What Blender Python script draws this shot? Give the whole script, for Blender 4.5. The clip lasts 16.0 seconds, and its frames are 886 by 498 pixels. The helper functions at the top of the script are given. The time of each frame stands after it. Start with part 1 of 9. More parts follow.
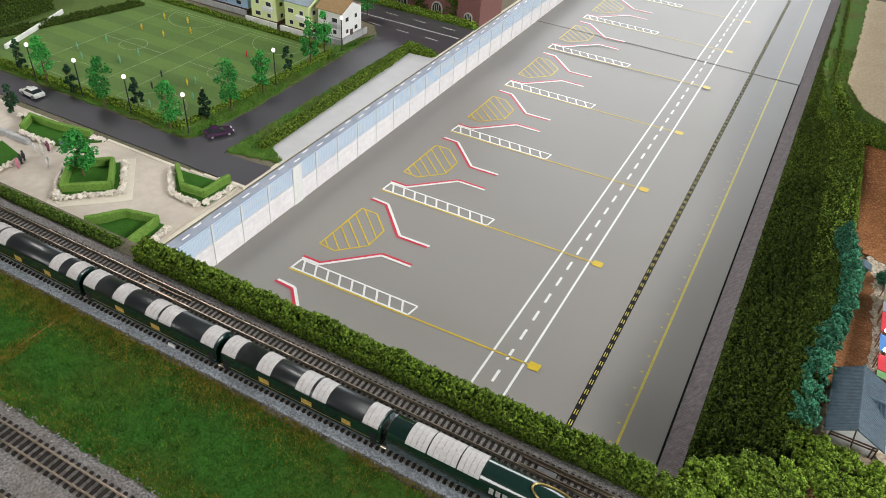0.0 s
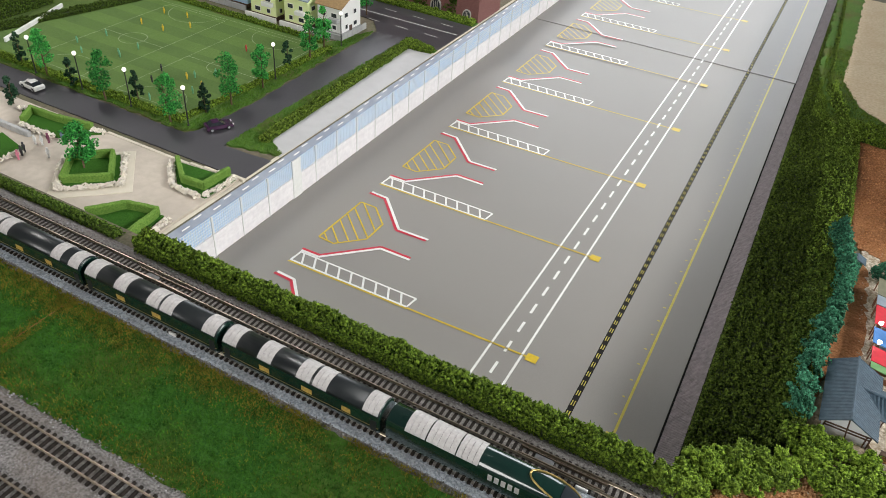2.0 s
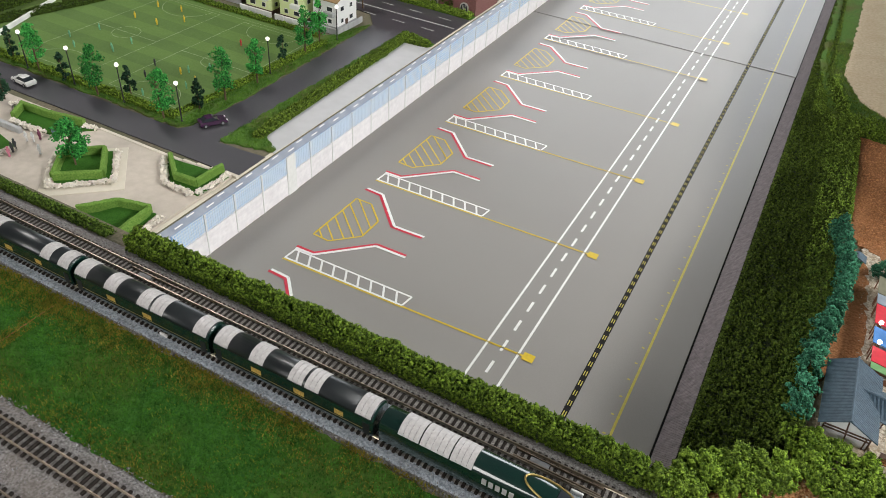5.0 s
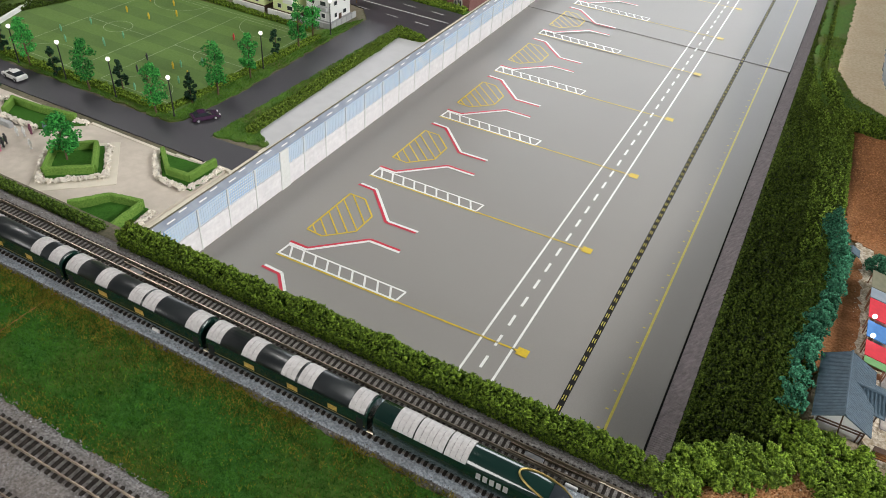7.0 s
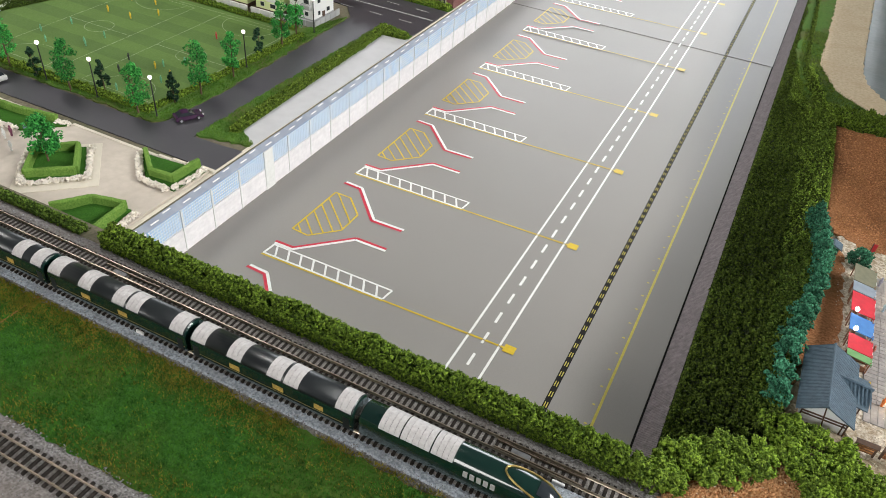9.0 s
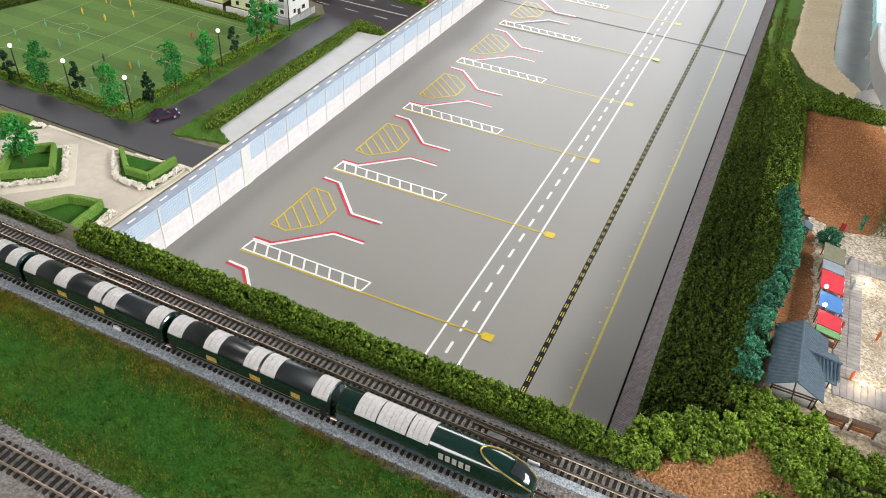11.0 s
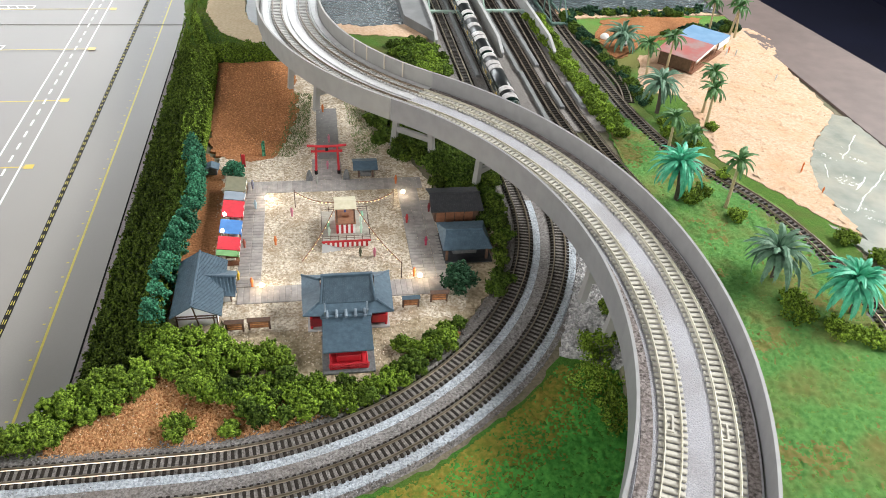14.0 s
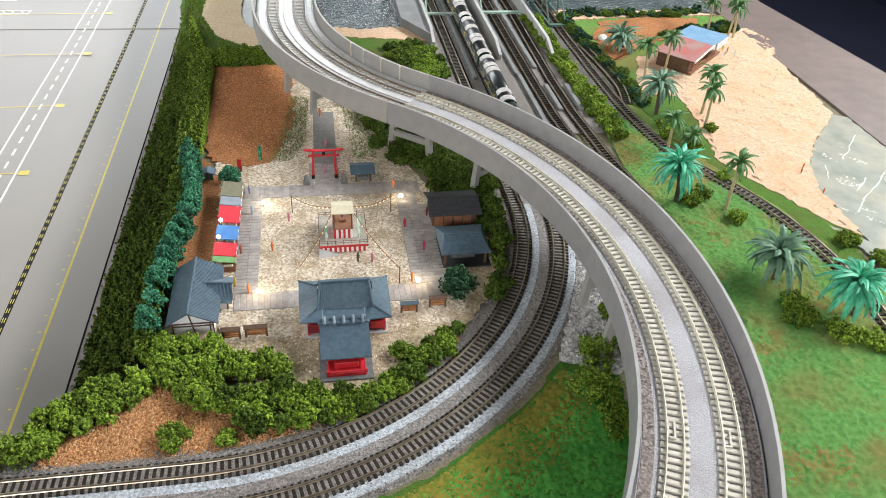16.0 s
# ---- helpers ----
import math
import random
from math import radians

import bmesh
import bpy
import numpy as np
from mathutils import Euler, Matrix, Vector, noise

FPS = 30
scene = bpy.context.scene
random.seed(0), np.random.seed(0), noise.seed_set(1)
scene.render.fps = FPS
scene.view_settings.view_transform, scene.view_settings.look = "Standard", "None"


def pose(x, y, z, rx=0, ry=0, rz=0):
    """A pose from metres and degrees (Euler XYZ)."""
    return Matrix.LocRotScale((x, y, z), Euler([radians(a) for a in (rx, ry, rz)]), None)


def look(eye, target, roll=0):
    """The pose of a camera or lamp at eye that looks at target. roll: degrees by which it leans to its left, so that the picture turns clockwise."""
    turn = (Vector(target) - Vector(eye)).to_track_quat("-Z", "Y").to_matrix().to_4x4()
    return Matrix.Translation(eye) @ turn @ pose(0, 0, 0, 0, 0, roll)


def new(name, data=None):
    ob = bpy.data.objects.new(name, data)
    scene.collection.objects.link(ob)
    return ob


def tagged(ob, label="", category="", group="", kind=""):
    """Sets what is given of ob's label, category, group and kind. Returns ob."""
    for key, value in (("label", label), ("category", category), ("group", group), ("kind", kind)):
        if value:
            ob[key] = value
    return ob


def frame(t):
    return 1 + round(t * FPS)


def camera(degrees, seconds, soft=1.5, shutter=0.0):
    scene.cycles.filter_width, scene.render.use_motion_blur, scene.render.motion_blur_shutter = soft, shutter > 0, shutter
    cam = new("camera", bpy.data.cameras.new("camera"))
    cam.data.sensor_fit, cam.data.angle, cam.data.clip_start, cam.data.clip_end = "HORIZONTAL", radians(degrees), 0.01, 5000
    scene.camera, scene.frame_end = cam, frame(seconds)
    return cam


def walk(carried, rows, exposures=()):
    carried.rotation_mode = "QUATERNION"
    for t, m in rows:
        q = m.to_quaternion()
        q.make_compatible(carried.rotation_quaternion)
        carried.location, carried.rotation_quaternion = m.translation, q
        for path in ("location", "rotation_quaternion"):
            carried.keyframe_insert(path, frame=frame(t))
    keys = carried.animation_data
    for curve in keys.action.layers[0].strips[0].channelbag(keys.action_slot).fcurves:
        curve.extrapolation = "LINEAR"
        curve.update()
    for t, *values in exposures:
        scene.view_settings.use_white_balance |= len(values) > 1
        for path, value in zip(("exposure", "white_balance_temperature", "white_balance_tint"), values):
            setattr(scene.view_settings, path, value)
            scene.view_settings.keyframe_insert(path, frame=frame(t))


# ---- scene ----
cam = camera(61.87, 16.0, soft=0.9)
PATH = [
    (0, 0.121, -0.6206, 0.407, 52.32, -3.47, 28.56),
    (0.5, 0.121, -0.6229, 0.4068, 52.29, -3.68, 28.62),
    (1, 0.1229, -0.6252, 0.405, 52.36, -3.73, 28.59),
    (1.5, 0.1227, -0.6288, 0.4049, 52.33, -3.87, 28.54),
    (2, 0.1227, -0.6287, 0.4042, 52.33, -3.88, 28.49),
    (2.5, 0.1215, -0.6218, 0.4044, 52.27, -3.94, 28.53),
    (3, 0.1227, -0.6204, 0.4039, 52.12, -3.83, 28.51),
    (3.5, 0.1216, -0.6206, 0.4039, 52, -3.9, 28.48),
    (4, 0.1213, -0.6188, 0.4041, 51.9, -3.94, 28.57),
    (6.5, 0.1224, -0.6185, 0.4025, 51.54, -3.86, 28.14),
    (7, 0.1221, -0.6177, 0.4016, 51.48, -4.03, 28.07),
    (7.5, 0.1237, -0.6148, 0.4014, 51.4, -3.9, 27.85),
    (8, 0.1246, -0.616, 0.4015, 51.45, -4.02, 27.32),
    (8.5, 0.1237, -0.6146, 0.4021, 51.33, -4.12, 27.03),
    (10.8, 0.1299, -0.6233, 0.4023, 51.38, -3.64, 26.23),
    (11, 0.1391, -0.6198, 0.4, 51.41, -3.38, 25.36),
    (11.5, 0.1722, -0.6238, 0.3993, 51.34, -3.01, 20.85),
    (12, 0.2238, -0.6258, 0.401, 51.53, -3.03, 13.37),
    (12.5, 0.2693, -0.6266, 0.4028, 51.9, -3.15, 5.63),
    (13, 0.3058, -0.6266, 0.4052, 52.24, -2.8, -1.37),
    (13.5, 0.3275, -0.6285, 0.4072, 52.44, -2.87, -6.53),
    (14, 0.3358, -0.632, 0.4096, 52.45, -3.44, -8.88),
    (14.5, 0.3364, -0.6309, 0.4092, 52.57, -3.44, -9.29),
    (15, 0.3381, -0.6284, 0.4084, 52.57, -3.5, -9.07),
    (15.5, 0.3375, -0.6268, 0.4088, 52.52, -3.44, -9.03),
    (16, 0.3378, -0.6263, 0.4087, 52.56, -3.14, -9.16),
]
walk(cam, [(t, pose(x, y, z, rx, ry, rz)) for t, x, y, z, rx, ry, rz in PATH],
     exposures=[(0, 0.12), (4, 0.09), (6.5, 0.05), (7.2, 0.04), (7.9, 0.29), (8.5, 0.2), (11, 0.36), (12.5, 0.14), (13.5, 0.38), (14, 0.44), (16, 0.45)])

# ---- world and light: a closed room, north window daylight, white ceiling lamps and added fills ----
world = bpy.data.worlds.new("room_air")
world.use_nodes = True
world.node_tree.nodes["Background"].inputs[0].default_value = (0.55, 0.62, 0.75, 1)
world.node_tree.nodes["Background"].inputs[1].default_value = 0.12
scene.world = world


def area_lamp(name, where, target, sx, sy, watts, colour):
    data = bpy.data.lights.new(name, "AREA")
    data.shape, data.size, data.size_y, data.energy, data.color = "RECTANGLE", sx, sy, watts, colour
    lamp = new(name, data)
    lamp.matrix_world = look(where, target)
    return lamp


area_lamp("window_light", (-0.9, 3.4, 1.0), (-0.5, 0.2, 0.0), 3.2, 1.3, 58.0, (0.93, 0.97, 1.0))
# added fill from the south, where the wall has no window
area_lamp("south_window_light", (-0.5, -2.7, 1.1), (0.3, 0.0, 0.0), 2.0, 1.1, 56.0, (1.0, 0.98, 0.95))
area_lamp("ceiling_lamp_light", (2.45, 0.3, 1.78), (0.1, 0.1, 0.0), 2.6, 0.8, 186.0, (0.98, 0.985, 0.965))
# weak added fill from the upper left; no lamp is seen there
area_lamp("ceiling_lamp_light", (-1.2, 0.35, 1.75), (-0.4, 0.1, 0.0), 0.3, 1.2, 22.0, (1.0, 0.985, 0.95))
scene.view_settings.exposure = 0.0


# ---- materials ----
def mat(name, c1, c2=None, scale=300.0, rough=0.8, bump=0.0, bscale=None, metal=0.0, big=0.0, big_scale=12.0, c3=None, spec=0.5, rnd=0.0, contrast=(0.35, 0.65), clear=0.0):
    """A procedural surface: c1 and c2 mixed by fine noise, c3 laid over it in broad patches, fine relief."""
    m = bpy.data.materials.new(name)
    m.use_nodes = True
    nt = m.node_tree
    b = nt.nodes["Principled BSDF"]
    b.inputs["Roughness"].default_value, b.inputs["Metallic"].default_value = rough, metal
    b.inputs["Specular IOR Level"].default_value = spec
    b.inputs["Coat Weight"].default_value = clear
    c2 = c2 or tuple(v * 0.82 for v in c1)
    geo = nt.nodes.new("ShaderNodeNewGeometry")
    n1 = nt.nodes.new("ShaderNodeTexNoise")
    n1.inputs["Scale"].default_value, n1.inputs["Detail"].default_value = scale, 4
    nt.links.new(geo.outputs["Position"], n1.inputs["Vector"])
    r1 = nt.nodes.new("ShaderNodeValToRGB")
    r1.color_ramp.elements[0].position, r1.color_ramp.elements[1].position = contrast
    r1.color_ramp.elements[0].color, r1.color_ramp.elements[1].color = (*c1, 1), (*c2, 1)
    nt.links.new(n1.outputs["Fac"], r1.inputs["Fac"])
    col = r1.outputs["Color"]
    if big > 0:
        n2 = nt.nodes.new("ShaderNodeTexNoise")
        n2.inputs["Scale"].default_value, n2.inputs["Detail"].default_value = big_scale, 5
        nt.links.new(geo.outputs["Position"], n2.inputs["Vector"])
        r2 = nt.nodes.new("ShaderNodeMapRange")
        r2.inputs["From Min"].default_value, r2.inputs["From Max"].default_value, r2.inputs["To Max"].default_value = 0.45, 0.68, big
        nt.links.new(n2.outputs["Fac"], r2.inputs["Value"])
        mx = nt.nodes.new("ShaderNodeMixRGB")
        mx.inputs["Color2"].default_value = (*(c3 or tuple(v * 0.6 for v in c1)), 1)
        nt.links.new(r2.outputs["Result"], mx.inputs["Fac"])
        nt.links.new(col, mx.inputs["Color1"])
        col = mx.outputs["Color"]
    if rnd > 0:
        inf = nt.nodes.new("ShaderNodeObjectInfo")
        isl = nt.nodes.new("ShaderNodeNewGeometry")
        ad = nt.nodes.new("ShaderNodeMath")
        ad.operation = "ADD"
        nt.links.new(inf.outputs["Random"], ad.inputs[0])
        nt.links.new(isl.outputs["Random Per Island"], ad.inputs[1])
        mr = nt.nodes.new("ShaderNodeMapRange")
        mr.inputs["From Max"].default_value = 2.0
        mr.inputs["To Min"].default_value, mr.inputs["To Max"].default_value = 1 - rnd, 1 + rnd
        nt.links.new(ad.outputs[0], mr.inputs["Value"])
        hs = nt.nodes.new("ShaderNodeHueSaturation")
        nt.links.new(mr.outputs["Result"], hs.inputs["Value"])
        nt.links.new(col, hs.inputs["Color"])
        col = hs.outputs["Color"]
    nt.links.new(col, b.inputs["Base Color"])
    if bump > 0:
        n3 = nt.nodes.new("ShaderNodeTexNoise")
        n3.inputs["Scale"].default_value, n3.inputs["Detail"].default_value = bscale or scale, 3
        nt.links.new(geo.outputs["Position"], n3.inputs["Vector"])
        bp = nt.nodes.new("ShaderNodeBump")
        bp.inputs["Strength"].default_value, bp.inputs["Distance"].default_value = bump, 0.0012
        nt.links.new(n3.outputs["Fac"], bp.inputs["Height"])
        nt.links.new(bp.outputs["Normal"], b.inputs["Normal"])
    return m


def glow(name, colour, strength):
    m = mat(name, colour, colour)
    b = m.node_tree.nodes["Principled BSDF"]
    b.inputs["Emission Color"].default_value, b.inputs["Emission Strength"].default_value = (*colour, 1), strength
    return m


M_grass = mat("static_grass", (0.025, 0.100, 0.015), (0.062, 0.169, 0.025), 900, 0.95, 0.9, 1400, big=0.75, big_scale=14, c3=(0.09, 0.12, 0.02), spec=0.15)
M_grass_light = mat("light_turf", (0.07, 0.19, 0.035), (0.15, 0.3, 0.07), 700, 0.95, 0.9, 1000, big=0.8, big_scale=11, c3=(0.2, 0.17, 0.06), spec=0.15)
M_verge = mat("verge_turf", (0.05, 0.125, 0.02), (0.11, 0.2, 0.036), 800, 0.95, 0.9, 1100, big=0.8, big_scale=22, c3=(0.11, 0.10, 0.035), spec=0.15)
M_ballast = mat("grey_ballast", (0.115, 0.107, 0.103), (0.3, 0.285, 0.278), 650, 0.9, 1.0, 700, big=0.5, big_scale=25, c3=(0.15, 0.12, 0.10), spec=0.2)
M_ballast_blue = mat("blue_grey_ballast", (0.248, 0.277, 0.313), (0.531, 0.578, 0.637), 600, 0.9, 1.0, 800, big=0.4, big_scale=30, c3=(0.2, 0.2, 0.2), spec=0.2)
M_ballast_brown = mat("brown_grey_speckled_ballast", (0.07, 0.06, 0.055), (0.34, 0.3, 0.29), 520, 0.9, 1.0, 600, big=0.4, big_scale=40, c3=(0.24, 0.2, 0.185), spec=0.2)
M_rubble = mat("pale_rubble", (0.3, 0.295, 0.3), (0.66, 0.65, 0.65), 260, 0.9, 0.9, 600, rnd=0.3, spec=0.2)
M_infill = mat("grey_brown_infill", (0.13, 0.118, 0.11), (0.29, 0.27, 0.255), 700, 0.8, 0.8, 900, big=0.3, big_scale=40, spec=0.3)
M_stone_grit = mat("ballast_grit", (0.12, 0.115, 0.115), (0.34, 0.33, 0.335), 500, 0.9, 0, rnd=0.6, spec=0.2)
M_base = mat("scenery_base", (0.13, 0.11, 0.075), (0.2, 0.17, 0.12), 400, 0.95, 0.6, big=0.6, big_scale=15, c3=(0.08, 0.11, 0.04))
M_soil = mat("red_brown_soil", (0.25, 0.10, 0.04), (0.45, 0.21, 0.095), 500, 0.95, 1.0, 600, big=0.5, big_scale=25, c3=(0.15, 0.07, 0.03), spec=0.15)
M_soil_grit = mat("brown_grit", (0.26, 0.115, 0.048), (0.5, 0.25, 0.115), 500, 0.95, 0, rnd=0.5, spec=0.15)
M_soil_tan = mat("tan_grit", (0.36, 0.19, 0.085), (0.6, 0.36, 0.19), 500, 0.95, 0, rnd=0.45, spec=0.15)
# yellower than the beach sand, and lightened to offset shadow at the pond
M_sand_pale = mat("pale_yellow_sand", (0.62, 0.49, 0.32), (0.74, 0.61, 0.43), 250, 0.95, 0.6, 400, big=0.5, big_scale=22, c3=(0.6, 0.44, 0.27), spec=0.2)
M_sand = mat("pale_sand", (0.495, 0.338, 0.225), (0.603, 0.450, 0.333), 250, 0.95, 0.8, 400, big=0.7, big_scale=22, c3=(0.57, 0.35, 0.215), spec=0.2)
M_gravel_dirty = mat("earthy_gravel", (0.25, 0.19, 0.125), (0.52, 0.43, 0.315), 380, 0.95, 0.9, 500, big=0.6, big_scale=28, c3=(0.24, 0.2, 0.11), spec=0.2)
M_gravel = mat("shrine_gravel", (0.3, 0.235, 0.165), (0.76, 0.69, 0.585), 420, 0.95, 0.9, 700, big=0.75, big_scale=55, c3=(0.31, 0.23, 0.145), spec=0.2)
M_gravel_grit = mat("pale_gravel_grit", (0.42, 0.345, 0.25), (0.78, 0.71, 0.6), 400, 0.95, 0, rnd=0.4, spec=0.2)
M_asphalt = mat("dark_road", (0.05, 0.047, 0.054), (0.066, 0.062, 0.071), 700, 0.36, 0.12, 900, big=0.25, big_scale=8, c3=(0.075, 0.071, 0.08))
M_apron = mat("printed_apron_sheet", (0.238, 0.222, 0.208), (0.256, 0.239, 0.224), 900, 0.46, 0.05, 60, big=0.5, big_scale=5, c3=(0.224, 0.209, 0.196), spec=0.55)
M_edge = mat("matt_black_edge", (0.01, 0.01, 0.01), (0.016, 0.015, 0.015), 300, 0.95, spec=0.05)
M_white = mat("white_print", (0.82, 0.82, 0.8), (0.76, 0.76, 0.74), 300, 0.35)
M_yellow = mat("yellow_print", (0.66, 0.47, 0.03), (0.58, 0.41, 0.03), 300, 0.35)
M_lemon = mat("lemon_print", (0.58, 0.48, 0.08), (0.5, 0.41, 0.07), 300, 0.4)
M_red = mat("red_print", (0.62, 0.02, 0.05), (0.52, 0.02, 0.05), 300, 0.35)
M_black = mat("black_print", (0.008, 0.008, 0.008), (0.014, 0.013, 0.012), 300, 0.6, spec=0.15)
M_paving = mat("pale_paving", (0.5, 0.44, 0.37), (0.57, 0.5, 0.43), 120, 0.85, 0.2, 500, big=0.4, big_scale=10, c3=(0.46, 0.4, 0.34))
M_paving_light = mat("cream_paving", (0.62, 0.57, 0.47), (0.66, 0.6, 0.5), 150, 0.85, 0.2, 500)
M_concrete = mat("grey_concrete", (0.36, 0.36, 0.36), (0.43, 0.43, 0.43), 60, 0.8, 0.15, 500, big=0.5, big_scale=9, c3=(0.3, 0.3, 0.3))
M_viaduct = mat("grey_viaduct_plastic", (0.33, 0.325, 0.31), (0.37, 0.365, 0.35), 80, 0.55, 0.05, 400, big=0.3, big_scale=10, c3=(0.28, 0.275, 0.26))
M_viaduct_bed = mat("viaduct_ballast", (0.29, 0.29, 0.315), (0.46, 0.46, 0.5), 1300, 0.85, 0.8, 900, big=0.5, big_scale=20, c3=(0.2, 0.18, 0.17))
M_sleeper = mat("dark_sleeper", (0.014, 0.0115, 0.0095), (0.03, 0.024, 0.02), 500, 0.75, 0.2, 700, rnd=0.4, spec=0.2)
M_sleeper_concrete = mat("concrete_sleeper", (0.43, 0.41, 0.36), (0.52, 0.5, 0.44), 300, 0.6, 0.2, 700, rnd=0.12)
M_rail = mat("nickel_rail", (0.54, 0.47, 0.37), (0.34, 0.28, 0.21), 90, 0.36, metal=0.9)
M_rail_pale = mat("pale_nickel_rail", (0.62, 0.59, 0.5), (0.5, 0.47, 0.38), 90, 0.5, metal=0.5)
M_rail_brown = mat("weathered_rail", (0.17, 0.135, 0.10), (0.26, 0.21, 0.16), 150, 0.4, metal=0.6)
M_leaf = mat("hedge_foliage", (0.041, 0.080, 0.007), (0.226, 0.345, 0.035), 420, 0.85, contrast=(0.4, 0.62), rnd=0.6, spec=0.2)
M_leaf_light = mat("bright_bush_foliage", (0.046, 0.087, 0.007), (0.258, 0.381, 0.045), 420, 0.85, contrast=(0.4, 0.62), rnd=0.6, spec=0.2)
M_leaf_dark = mat("dark_hedge_foliage", (0.021, 0.043, 0.006), (0.110, 0.174, 0.025), 420, 0.9, contrast=(0.4, 0.62), rnd=0.6, spec=0.15)
M_leaf_deep = mat("deep_green_hedge_foliage", (0.020, 0.035, 0.006), (0.112, 0.166, 0.022), 420, 0.9, contrast=(0.4, 0.62), rnd=0.6, spec=0.12)
M_leaf_tree = mat("tree_foliage", (0.015, 0.134, 0.027), (0.090, 0.483, 0.090), 420, 0.85, contrast=(0.4, 0.62), rnd=0.6, spec=0.2)
M_leaf_teal = mat("blue_green_foliage", (0.016, 0.077, 0.043), (0.081, 0.300, 0.171), 420, 0.85, contrast=(0.4, 0.62), rnd=0.6, spec=0.2)
M_leaf_tiny = mat("dark_tree_foliage", (0.007, 0.025, 0.012), (0.039, 0.095, 0.050), 420, 0.9, contrast=(0.4, 0.62), rnd=0.6, spec=0.15)
# near-black green that paints the shade in gaps between leaves
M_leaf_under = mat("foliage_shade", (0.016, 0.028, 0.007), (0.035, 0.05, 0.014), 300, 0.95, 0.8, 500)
M_bark = mat("brown_bark", (0.09, 0.055, 0.03), (0.14, 0.09, 0.05), 600, 0.9, 0.5)
# unseen walls and ceiling, coloured dark to hold down bounced light
M_room = mat("room_wall", (0.09, 0.09, 0.088), (0.11, 0.11, 0.108), 3, 0.9)
M_table = mat("brown_table_edge", (0.12, 0.088, 0.08), (0.15, 0.11, 0.1), 40, 0.55, 0.1, 300, big=0.3, big_scale=6)
M_navy = mat("navy_cloth", (0.006, 0.008, 0.03), (0.01, 0.013, 0.045), 200, 0.95, 0.3, 900, big=0.4, big_scale=3)
M_wall_white = mat("white_house_wall", (0.78, 0.78, 0.76), (0.74, 0.74, 0.72), 60, 0.7)
M_arch = mat("grey_arch_stone", (0.4, 0.38, 0.36), (0.46, 0.44, 0.42), 300, 0.8)
M_brick = mat("brown_brick_paper", (0.17, 0.145, 0.15), (0.235, 0.2, 0.207), 200, 0.8, 0.3, 600, rnd=0.25)


